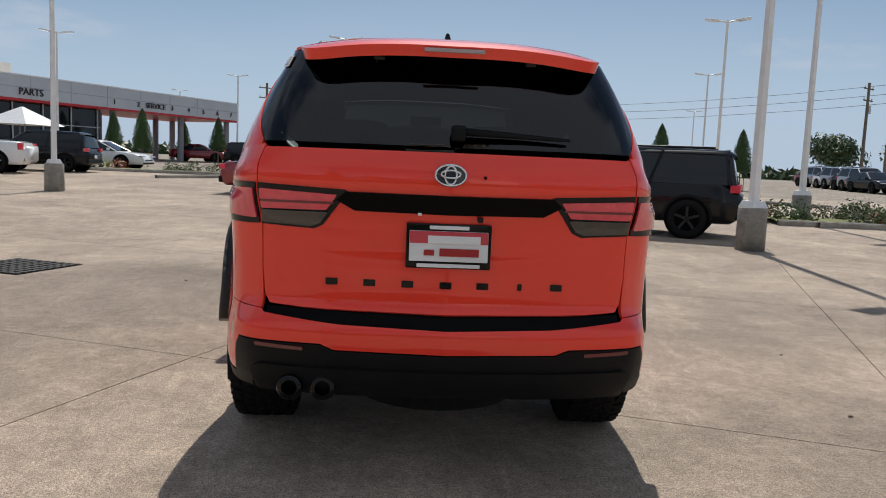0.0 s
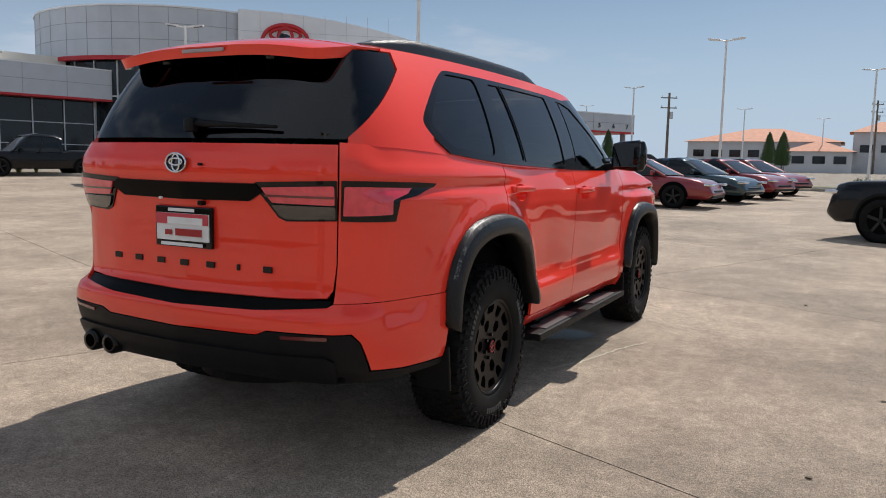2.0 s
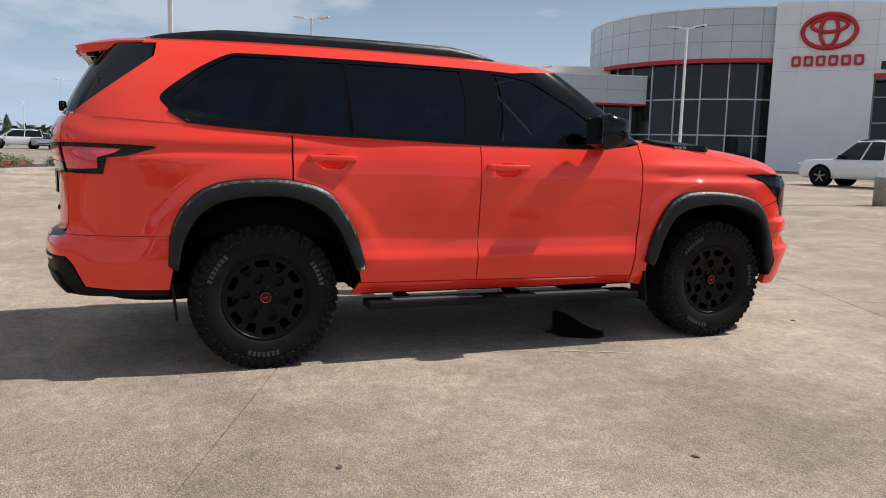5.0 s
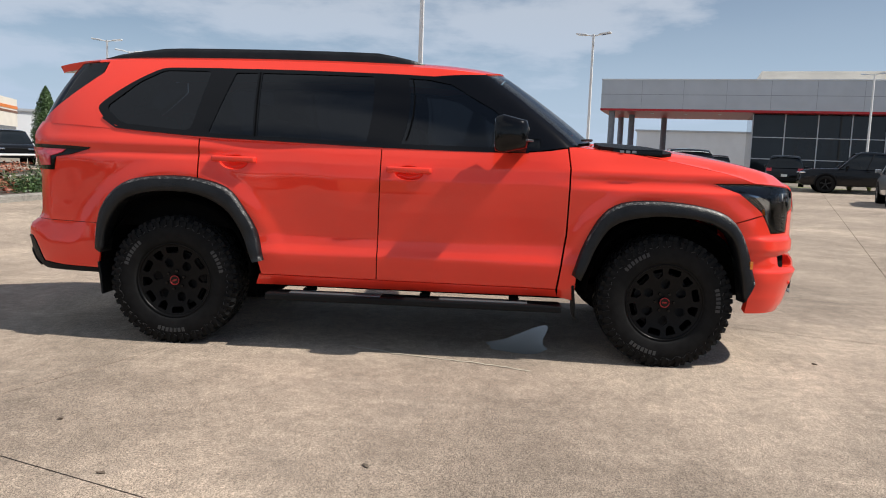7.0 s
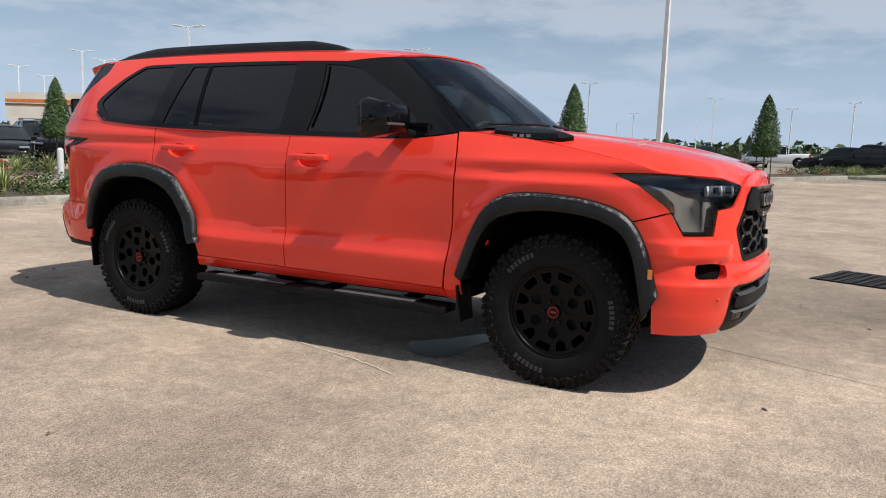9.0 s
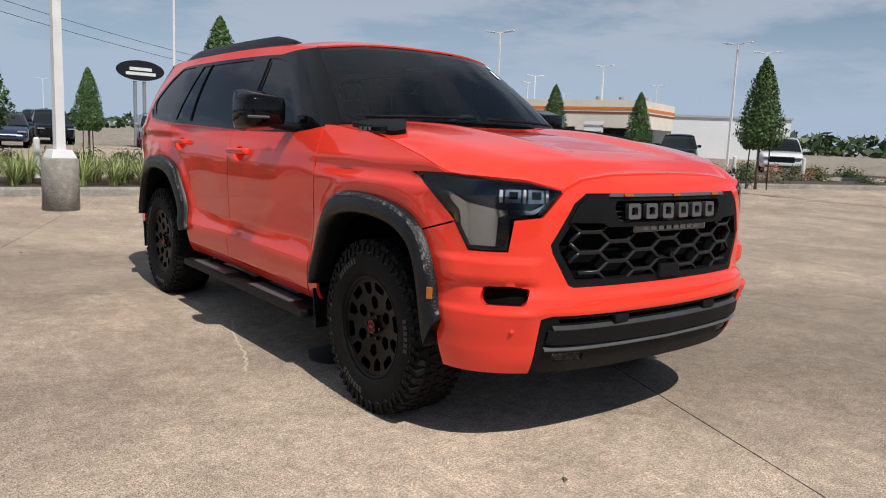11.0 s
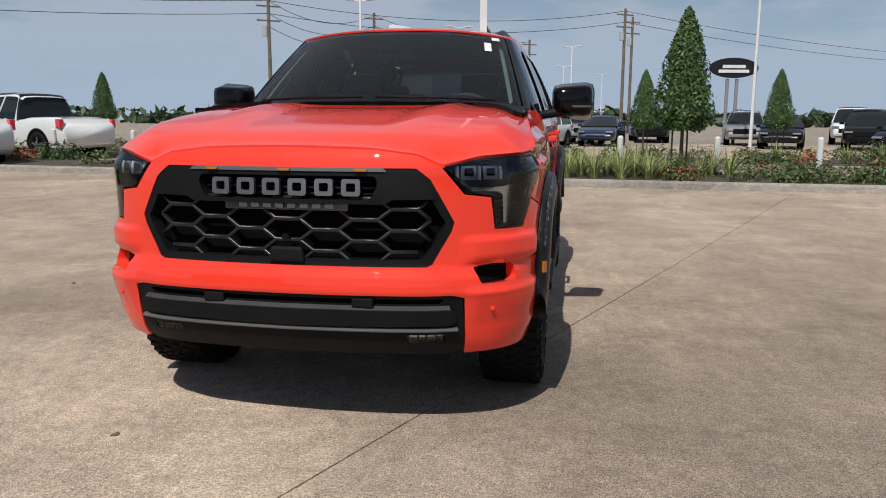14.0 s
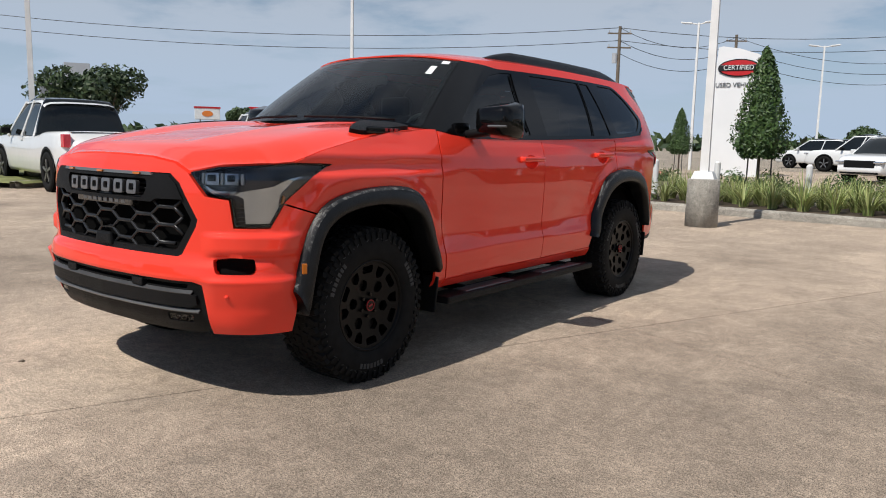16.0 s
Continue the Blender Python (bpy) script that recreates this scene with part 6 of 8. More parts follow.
K6 = [(9.64, 13.58), (12.83, 12.9), (16.5, 14.6), (17.2, 16.4)]
kerb(K6)
bed(K6, 3.0, "planting_bed", "small planting island with shrubs", LAWN)
K7 = [(-42.71, 1.87), (-36.92, 13.54), (-29.4, 19.94)]
kerb(K7)
bed(K7, 2.2, "planting_bed", "green strip before the showroom", LAWN)


def along(path, n, depth, seed, lo=0.0, hi=1.0, back=1):
    r_ = np.random.default_rng(seed)
    p = resample_open(path, 0.5)
    out = []
    for _ in range(n):
        i = int((lo + (hi - lo) * r_.uniform()) * (len(p) - 2))
        a, b_ = p[i], p[i + 1]
        d = Vector((b_[0] - a[0], b_[1] - a[1])).normalized()
        o = r_.uniform(0.45, depth - 0.4) * back
        out.append((a[0] - d.y * o, a[1] + d.x * o))
    return out


# strap-leaved tufts
def tuft_mesh(seed):
    r_ = np.random.default_rng(seed)
    verts, faces = [], []
    for _ in range(95):
        a, ln, lean = r_.uniform(0, 6.283), r_.uniform(0.45, 0.85), r_.uniform(0.15, 0.95)
        w = r_.uniform(0.010, 0.018)
        d, sd = Vector((math.cos(a), math.sin(a), 0)), Vector((-math.sin(a), math.cos(a), 0))
        root = d * r_.uniform(0, 0.10)
        k = len(verts)
        for j in range(6):
            t = j / 5
            p = root + d * (lean * ln * t ** 1.4) + Vector((0, 0, ln * (t * 1.05 - 0.55 * lean * t * t)))
            ww = w * (1 - t * 0.85)
            verts += [p - sd * ww, p + sd * ww]
        for j in range(5):
            faces.append((k + 2 * j, k + 2 * j + 1, k + 2 * j + 3, k + 2 * j + 2))
    return verts, faces


def shrub_mesh(seed, n=320, r=0.42, h=0.42):
    r_ = np.random.default_rng(seed)
    pts_, nrm = [], []
    for _ in range(n):
        a, c = r_.uniform(0, 6.283), r_.uniform(0, 1)
        s = math.sqrt(1 - c * c)
        k = r_.uniform(0.55, 1.08) * (1 + 0.18 * math.sin(3 * a + seed))
        pts_.append((r * k * s * math.cos(a), r * k * s * math.sin(a), 0.04 + h * k * c))
        nrm.append((s * math.cos(a), s * math.sin(a), c + 0.3))
    return leaves(pts_, nrm, 0.042, r_, 0.8)


def plants(name, label, meshes, spots, lift, group, cat, smin=0.8, smax=1.25, seed=3):
    r_ = np.random.default_rng(seed)
    tmpl = []
    for i, (x, y) in enumerate(spots):
        m = pose(x, y, lot_z(x, y) + lift, 0, 0, r_.uniform(0, 360)) @ Matrix.Scale(r_.uniform(smin, smax), 4)
        j = i % len(meshes)
        if len(tmpl) <= j:
            (v, f), mt = meshes[j]
            ob = tagged(mesh_ob(name, v, f, mt, smooth=False), label, cat, group)
            ob.matrix_basis = m
            tmpl.append(ob)
        else:
            ob = tmpl[j].copy()
            scene.collection.objects.link(ob)
            ob.matrix_basis = m


row = [(2.3 - 0.27 * k, -10.35 + 0.02 * k - 0.50 - 0.42 * (k % 2)) for k in range(20)] + [(2.4 - 0.30 * k, -11.55 + 0.02 * k - 0.35 * (k % 2)) for k in range(23)]
row += [(-6.5 - 0.9 * k, -17.0 + 0.05 * k) for k in range(6)] + along(K7, 14, 2.0, 5) + along(K5, 10, 1.6, 6)
plants("strap_leaf_plant", "pale striped strap-leaved plant in mulch", [(tuft_mesh(1), LEAF_PALE), (tuft_mesh(2), LEAF_PALE), (tuft_mesh(3), LEAF_PALE)], row, 0.12, "strap-leaved plants in the bed", "plant", 0.66, 1.0)
sh = along(K1, 90, 3.2, 11, 0.12, 0.55) + along(K1, 60, 3.2, 12, 0.55, 1.0) + along(K2, 110, 4.2, 13, 0.1, 1.0) + along(K5, 30, 1.7, 14) + along(K6, 22, 2.6, 15)
sh = [p for p in sh if not (-3.0 < p[0] < 2.6 and -12.9 < p[1] < -9.5)]
sh += [(-3.2 - 0.38 * k, -10.4 - 0.75 * (k % 3)) for k in range(26)] + [(2.9 + 0.40 * k, -11.0 - 0.7 * (k % 3)) for k in range(16)]
plants("low_shrub", "low green shrub with reddish tips in mulch", [(shrub_mesh(1), LEAF_SHRUB), (shrub_mesh(2), LEAF_SHRUB), (shrub_mesh(3), LEAF), (shrub_mesh(4, 200, 0.40, 0.36), LEAF_RED), (shrub_mesh(5), LEAF_SHRUB)], sh, 0.08, "low shrubs in the beds", "shrub", 0.7, 1.3)
# white posts
bol = None
POSTS = [(4.89, -13.18), (3.41, -13.08), (1.93, -12.97), (-0.02, -12.75), (-2.08, -12.53), (-4.15, -12.39), (-6.22, -12.24), (-8.28, -12), (-10.21, -11.87), (-12.29, -11.68), (-14.56, -11.51), (-16.84, -11.35), (-19.14, -11.07), (-21.44, -10.69), (-24.33, -9.74), (-27.22, -7.64), (6.67, -13.38), (8.65, -13.56), (10.63, -13.73), (13.11, -13.89)]
for x, y in POSTS:
    if bol is None:
        bm = bmesh.new()
        add_tube(bm, (0, 0, -0.1), (0, 0, 0.80), 0.065, 0.065, 16)
        add_tube(bm, (0, 0, 0.80), (0, 0, 0.84), 0.065, 0.03, 16)
        bol = tagged(part("bollard", bm, POLE_WHITE), "short white painted post in the planting bed", "bollard", "white posts along the bed")
        bol.matrix_basis = pose(x, y, lot_z(x, y) + 0.1)
    else:
        copy_thing(bol, pose(x, y, lot_z(x, y) + 0.1))
rail = anchor("pipe_rail", pose(0, 0, 0), "white pipe rail between short posts", "fence")
for x0, x1 in ((-15.8, -12.6), (-20.2, -16.6)):
    ya, yb_ = -14.4 - (x0 + 15) * 0.05, -14.4 - (x1 + 15) * 0.05
    part("bar", tube_bm((x0, ya, lot_z(x0, ya) + 0.80), (x1, yb_, lot_z(x1, yb_) + 0.80), 0.035, None, 8), POLE_WHITE, rail)
    for x, y in ((x0, ya), (x1, yb_)):
        part("post", tube_bm((x, y, lot_z(x, y)), (x, y, lot_z(x, y) + 0.84), 0.05, None, 10), POLE_WHITE, rail)


# ---- parked vehicles ----
CAR_COLS = {"white": mat("white_car_paint", (0.72, 0.73, 0.73), 0.35, 0, 1.0, 0.03), "black": mat("black_car_paint", (0.006, 0.0065, 0.008), 0.25, 0, 0.25, 0.1, spec=0.2), "silver": mat("silver_car_paint", (0.36, 0.37, 0.38), 0.3, 0.6, 1.0, 0.05),
            "red": mat("red_car_paint", (0.22, 0.007, 0.013), 0.3, 0.2, 1.0, 0.05), "teal": mat("dark_teal_paint", (0.006, 0.035, 0.045), 0.25, 0.3, 1.0, 0.05), "blue": mat("dark_blue_paint", (0.015, 0.03, 0.075), 0.25, 0.3, 1.0, 0.05)}
SHAPES = {
    "sedan": dict(L=4.75, W=1.84, belt=0.92, roof=1.43, r=0.335, wb=2.78, body=[(-2.37, 0.34), (-2.40, 0.62), (-2.34, 0.96), (-1.75, 1.00), (-1.0, 0.97), (0.85, 0.93), (1.75, 0.86), (2.20, 0.74), (2.38, 0.56), (2.36, 0.30)], top=[(-1.95, 0.97), (-1.05, 1.38), (-0.5, 1.43), (0.05, 1.41), (1.05, 0.95)]),
    "suv": dict(L=4.75, W=1.90, belt=1.08, roof=1.72, r=0.37, wb=2.75, body=[(-2.34, 0.42), (-2.38, 0.75), (-2.34, 1.10), (-1.4, 1.10), (0.9, 1.08), (1.05, 1.08), (2.0, 0.98), (2.32, 0.82), (2.38, 0.55), (2.33, 0.38)], top=[(-2.28, 1.08), (-2.05, 1.64), (-1.5, 1.72), (0.15, 1.70), (1.08, 1.08)]),
    "pickup": dict(L=5.8, W=2.0, belt=1.16, roof=1.92, r=0.41, wb=3.65, body=[(-2.86, 0.52), (-2.88, 0.95), (-2.86, 1.22), (-1.05, 1.22), (-1.0, 1.16), (1.15, 1.16), (2.5, 1.10), (2.82, 0.98), (2.86, 0.60), (2.78, 0.42)], top=[(-1.0, 1.16), (-0.92, 1.84), (-0.6, 1.92), (0.35, 1.90), (1.22, 1.16)]),
}


def loft(profile_, half, lower, drop=0.12):
    """A rounded body shell: the side outline gives sill and deck, the flanks bow out and draw in to the deck."""
    ys = np.array([p[0] for p in profile_])
    y0, y1 = ys.min(), ys.max()
    i_top = [i for i, (y, z) in enumerate(profile_) if z > lower + 0.2]
    up = sorted((profile_[i] for i in i_top), key=lambda q: q[0])
    uy, uz = np.array([q[0] for q in up]), np.array([q[1] for q in up])
    st = np.concatenate([[0.0, 0.015, 0.04, 0.08], np.linspace(0.13, 0.87, 22), [0.92, 0.96, 0.985, 1.0]])
    verts, faces, m = [], [], 0
    for t in st:
        y = y0 + (y1 - y0) * t
        deck = float(np.interp(y, uy, uz))
        end = 1 - 0.16 * max(0.0, 1 - t / 0.10) ** 2 - 0.20 * max(0.0, 1 - (1 - t) / 0.13) ** 2
        lift = 0.16 * max(0.0, 1 - t / 0.03) + 0.12 * max(0.0, 1 - (1 - t) / 0.03)
        w, sill = half * end, lower * 0.78 + lift
        deck -= 0.10 * (max(0.0, 1 - t / 0.03) + max(0.0, 1 - (1 - t) / 0.05))
        h = deck - sill
        ring = [(0.93, 0.0), (0.975, 0.10), (0.995, 0.32), (1.0, 0.55), (0.992, 0.74), (0.965, 0.88), (0.93, 0.955), (0.86, 0.99), (0.6, 1.005), (0.25, 1.012)]
        sec = [(w * a, sill + h * b_) for a, b_ in ring]
        sec = sec + [(-x, z) for x, z in reversed(sec)]
        m = len(sec)
        verts += [(x, y, z) for x, z in sec]
    for i in range(len(st) - 1):
        for j in range(m):
            k = (j + 1) % m
            faces.append((i * m + j, i * m + k, (i + 1) * m + k, (i + 1) * m + j))
    faces += [tuple(range(m))[::-1], tuple((len(st) - 1) * m + j for j in range(m))]
    return verts, [q[::-1] for q in faces]


def cabin_shell(top, wb, wt, lo=0.0, hi=1.0, grow=0.0, crown=0.03):
    """The glasshouse between the shares lo and hi of its height, bowed like pressed glass."""
    p = catmull(top, 6)
    (y0, z0), (y1, z1) = top[0], top[-1]
    zt = max(z for _, z in top)
    verts, faces, m = [], [], 0
    for y, z in p:
        zb = z0 + (z1 - z0) * (y - y0) / (y1 - y0) - 0.03
        sec = []
        for k in range(7):
            q = lo + (hi - lo) * k / 6
            zz = zb + (z - zb) * q
            f = np.clip((zz - z0) / (zt - z0), 0, 1) ** 1.25
            sec.append(((wb + (wt - wb) * f + grow) * (1 - 0.07 * max(0, q - 0.85) / 0.15), zz))
        sec += [(sec[-1][0] * 0.55, sec[-1][1] + crown * 0.7 * (z - zb) / (zt - z0)), (0.0, sec[-1][1] + crown * (z - zb) / (zt - z0))]
        sec = sec + [(-x, zz) for x, zz in reversed(sec[:-1])]
        m = len(sec)
        verts += [(x, y, zz) for x, zz in sec]
    for i in range(len(p) - 1):
        for j in range(m - 1):
            faces.append((i * m + j, (i + 1) * m + j, (i + 1) * m + j + 1, i * m + j + 1))
    return verts, faces


def vehicle(kind, colour, label):
    s = SHAPES[kind]
    paint = CAR_COLS[colour]
    t = anchor("pickup_truck" if kind == "pickup" else "car", pose(0, 0, 0), label, "pickup truck" if kind == "pickup" else "car", "parked vehicles")
    half = s["W"] / 2
    v, f = loft([tuple(q) for q in catmull(s["body"], 4)], half, s["r"] * 1.05)
    mesh_ob("body", v, f, paint, t)
    (y0, z0), (ya, za), (yr0, zr), (yr1, zr1), (y1, z1) = s["top"]
    wb, wt_ = half * 0.94, half * 0.72
    v, f = cabin_shell(s["top"], wb, wt_)
    mesh_ob("glasshouse", v, f, SHOP_GLASS, t, "dark glass all round")
    cap = [(ya - 0.10, za - 0.03), (yr0, zr), (yr1, zr1), (yr1 + 0.16, zr1 - 0.06)]
    vv, ff = [], []
    cp = catmull(cap, 5)
    for y, z in cp:
        for x, dz in ((-1.05, -0.07), (-0.99, -0.02), (-0.85, 0.012), (-0.4, 0.032), (0.4, 0.032), (0.85, 0.012), (0.99, -0.02), (1.05, -0.07)):
            vv.append((x * wt_, y, z + dz))
    for i in range(len(cp) - 1):
        for j in range(7):
            ff.append((i * 8 + j, i * 8 + j + 1, i * 8 + 9 + j, i * 8 + 8 + j))
    mesh_ob("roof", vv, ff, paint, t)
    for sx in (1, -1):
        for (a, b_) in (((wb + 0.005, y1, z1), (wt_ + 0.01, yr1 + 0.02, zr1 - 0.02)), ((wb + 0.008, (y0 + y1) / 2 - 0.05, (z0 + z1) / 2), (wt_ + 0.012, (yr0 + yr1) / 2 - 0.1, zr - 0.02)), ((wb + 0.005, y0 + 0.12, z0), (wt_ + 0.01, ya + 0.08, za - 0.02))):
            bm = bmesh.new()
            add_tube(bm, (sx * a[0], a[1], a[2] - 0.04), (sx * b_[0], b_[1], b_[2]), 0.042, 0.034, 6)
            part("pillar", bm, paint, t)
        part("mirror", box_bm((sx * (half + 0.09), y1 - 0.35, s["belt"] + 0.08), (0.20, 0.10, 0.14), 0.03), paint if kind != "pickup" else PLASTIC, t)
        yf, yb_ = s["body"][-3][0] - 0.16, s["body"][1][0]
        part("head_lamp", box_bm((sx * half * 0.72, s["body"][-2][0] - 0.10, s["body"][-3][1] - 0.05), (0.34, 0.26, 0.075), 0.03), LAMP_SILVER, t, "clear head lamp")
        part("tail_lamp", box_bm((sx * half * (0.80 if kind != "pickup" else 0.89), yb_ + 0.075, s["body"][2][1] - (0.12 if kind != "pickup" else 0.17)), (0.26 if kind != "pickup" else 0.14, 0.20, 0.16 if kind != "pickup" else 0.26), 0.02), RED_LENS, t, "red tail lamp")
        part("door_handle", box_bm((sx * (half * 0.985), 0.0, s["belt"] - 0.12), (0.03, 0.16, 0.03), 0.008), paint, t)
    part("front_grille", box_bm((0, s["body"][-2][0] - 0.045, 0.46 if kind == "sedan" else 0.70), (half * (1.0 if kind == "sedan" else 1.15), 0.10, 0.15 if kind == "sedan" else 0.26), 0.03), PLASTIC, t, "black front grille")
    part("front_bumper", box_bm((0, s["body"][-1][0] - 0.02, s["r"] + 0.02), (half * 1.45, 0.10, 0.10), 0.03), PLASTIC, t)
    part("rear_bumper", box_bm((0, s["body"][0][0] - 0.01, s["r"] + 0.12), (half * 1.75, 0.16, 0.20), 0.04), PLASTIC if kind != "pickup" else CHROME, t)
    part("plate", box_bm((0, s["body"][1][0] - 0.035, s["r"] + 0.32), (0.30, 0.03, 0.14), 0.0), WHITE, t, "blank number plate")
    if kind == "pickup":
        part("bed_floor", box_bm((0, -1.95, 1.224), (half * 1.55, 1.65, 0.012), 0.0), DARK, t, "open dark truck bed")
    for sx in (1, -1):
        for yy in (-s["wb"] / 2 - 0.08, s["wb"] / 2 - 0.08):
            v, f = lathe([(-0.11, 0.1), (-0.11, s["r"] * 0.94), (-0.08, s["r"]), (0.08, s["r"]), (0.11, s["r"] * 0.94), (0.112, s["r"] * 0.66), (0.09, s["r"] * 0.62), (0.09, 0.0)], 24)
            wob = mesh_ob("wheel", [(sx * a + sx * (half - 0.09), b_ + yy, c + s["r"]) for a, b_, c in v], [q if sx > 0 else q[::-1] for q in f], RUBBER, t, "black tyre")
            bm = bmesh.new()
            for k in range(5):
                a = 2 * math.pi * k / 5
                add_box(bm, (sx * (half + 0.01), yy + 0.5 * s["r"] * 0.62 * math.sin(a), s["r"] + 0.5 * s["r"] * 0.62 * math.cos(a)), (0.03, 0.05, s["r"] * 0.60), 0, Matrix.Rotation(-a, 4, "X"))
            add_tube(bm, (sx * (half - 0.02), yy, s["r"]), (sx * (half + 0.025), yy, s["r"]), 0.06, 0.05, 12)
            part("rim", bm, SATIN_METAL if colour in ("white", "silver") else DISC, wob)
            # black disc on the uncut flank paints the shade inside the arch
            part("wheel_opening", tube_bm((sx * (half - 0.25), yy, s["r"] * 1.06), (sx * (half + 0.004), yy, s["r"] * 1.06), s["r"] + 0.055, None, 24), DARK, wob)
            vv = []
            for i in range(15):
                a = math.pi * i / 14
                for q in (s["r"] + 0.05, s["r"] + 0.10):
                    vv.append((sx * (half + 0.010), yy - q * math.cos(a), s["r"] + q * math.sin(a)))
            mesh_ob("arch_trim", vv, [(2 * i, 2 * i + 1, 2 * i + 3, 2 * i + 2) for i in range(14)], PLASTIC if kind != "sedan" else DARK, t, smooth=False)
    return t


PARKED = [
    ("pickup", "white", "white pickup truck parked in the lot", [(-17.75, 25.58, 190), (-70.83, -2.72, 274), (3.28, -41.41, 349), (-16.05, -40.68, 72), (16.03, -16.59, 342), (15.41, -11.48, 342), (14.16, -4.49, 350)]),
    ("suv", "black", "black SUV with dark windows parked in the lot", [(-16.04, 29.38, 181), (-37.64, 16.84, 158), (-17.2, -26.9, 45), (-53.58, 2.42, 270), (-33.73, -24.86, 40), (-31.88, -20.58, 34), (-20.82, -26.99, 57), (-13.88, -31.78, 70), (-18.04, -29.89, 66), (-5.39, -41.29, 86), (-11.79, 57.45, 9), (-73.94, -9.27, 9)]),
    ("sedan", "white", "white sedan parked in the lot", [(-15.46, 35.19, 356), (-45.54, 9.44, 251), (-37.31, -31.09, 41), (1.66, -38.38, 80), (-71.7, -19.52, 287), (34.8, 53.75, 268)]),
    ("sedan", "red", "dark red sedan parked in a row", [(-3.16, 18.81, 354), (-1.63, 26.09, 336), (-1.15, 30.08, 331), (-16.83, 60.32, 4), (35.48, 57.86, 270)]),
    ("sedan", "teal", "dark teal sedan parked beside red sedans", [(-2.39, 22.5, 342)]),
    ("suv", "silver", "silver SUV parked in the lot", [(-21.37, 15.01, 160), (-50.01, 16.75, 163), (-9.76, -37.33, 79), (-1.65, -38.53, 86), (-72.26, -17.45, 15), (35.14, 55.81, 269), (34.36, 51.8, 268), (33.39, 47.79, 267)]),
    ("pickup", "black", "black pickup truck parked beside others", [(-31.75, 18.28, 253), (-52.81, 4.25, 267), (-52.62, 7.75, 265)]),
    ("suv", "white", "white SUV parked in the lot", [(-24.1, 7.84, 173), (-54.27, 11.95, 172), (-28.74, -44.84, 56), (0.62, -29.15, 73), (-34.51, -34.99, 46), (-32.83, -15.44, 32), (-25.37, -37.93, 60), (-26.54, -28.73, 52), (-30, -29.68, 50), (6.54, -46.11, 341), (-73.19, -13.31, 282)]),
    ("sedan", "black", "black sedan parked in the lot", [(-13.12, -24.99, 57), (-22.89, -37.14, 62), (-10.5, -32.65, 74), (-15.2, 62.75, 1), (-72.82, -15.38, 13), (33.93, 49.75, 267), (32.85, 45.83, 266)]),
    ("sedan", "silver", "silver sedan parked far off in the lot", [(-67.82, -4.04, 5), (-73.66, -11.25, 10)]),
    ("suv", "blue", "dark blue SUV facing the bed", [(-5.44, -45.17, 83)]),
    ("sedan", "blue", "dark blue sedan parked beside the bed", [(-2.37, -34.25, 80)]),
]
for kind, colour, label, spots in PARKED:
    tm = None
    for x, y, hd in spots:
        m = pose(x, y, lot_z(x, y), 0, 0, hd - 90)
        if tm is None:
            tm = vehicle(kind, colour, label)
            tm.matrix_basis = m
        else:
            copy_thing(tm, m)
# the black off-roader close by
SHAPES["offroader"] = dict(SHAPES["suv"], body=[(-2.36, 0.48), (-2.42, 0.80), (-2.40, 1.14), (-1.4, 1.14), (0.9, 1.12), (1.0, 1.12), (2.12, 1.06), (2.30, 0.92), (2.38, 0.60), (2.30, 0.46)], top=[(-2.36, 1.12), (-2.20, 1.72), (-1.9, 1.76), (0.30, 1.75), (1.08, 1.12)], r=0.39, wb=2.79, roof=1.78)
off = vehicle("offroader", "black", "black off-road SUV with roof rack standing side-on")
a_, b_ = Vector((3.47, 11.46)), Vector((5.85, 10.32))
mid_ = (a_ + b_) / 2
off.matrix_basis = pose(mid_.x, mid_.y, lot_z(*mid_), 0, 0, math.degrees(math.atan2(a_.y - b_.y, a_.x - b_.x)) - 90)
for sx in (0.55, -0.55):
    part("roof_rail", tube_bm((sx, -1.9, 1.82), (sx, 0.0, 1.82), 0.025, None, 8), PLASTIC, off)

# drain grate
gr = anchor("drain_grate", pose(-4.42, 3.2, 0.0, 0, 0, -20), "rusty iron drain grate set in the concrete", "drain")
# flat black plate under the bars paints the dark of the drain shaft
part("grate_frame", box_bm((0, 0, 0.0), (0.94, 0.94, 0.012), 0.0), DARK, gr)
for k in range(9):
    part("bar", box_bm((-0.42 + 0.105 * k, 0, 0.008), (0.035, 0.92, 0.016), 0.003), IRON, gr)
    part("bar", box_bm((0, -0.42 + 0.105 * k, 0.007), (0.92, 0.035, 0.014), 0.003), IRON, gr)

# ---- buildings and distance ----
def text_ob(txt, size, m, material, parent, name="lettering", depth=0.03):
    c = bpy.data.curves.new(name, "FONT")
    c.body, c.size, c.extrude, c.align_x, c.align_y = txt, size, depth, "CENTER", "CENTER"
    tmp = bpy.data.objects.new("tmp", c)
    scene.collection.objects.link(tmp)
    bpy.context.view_layer.update()
    me = bpy.data.meshes.new_from_object(tmp.evaluated_get(bpy.context.evaluated_depsgraph_get()))
    bpy.data.objects.remove(tmp)
    me.materials.clear()
    me.materials.append(material)
    ob = new(name, me)
    ob.parent = parent
    ob.matrix_basis = m
    return ob


UPRIGHT = Matrix.Rotation(math.pi / 2, 4, "X")


def facing(a, b, z):
    """Pose with x running from a to b, y into the building and z up."""
    d = math.degrees(math.atan2(b[1] - a[1], b[0] - a[0]))
    return pose(a[0], a[1], z, 0, 0, d)


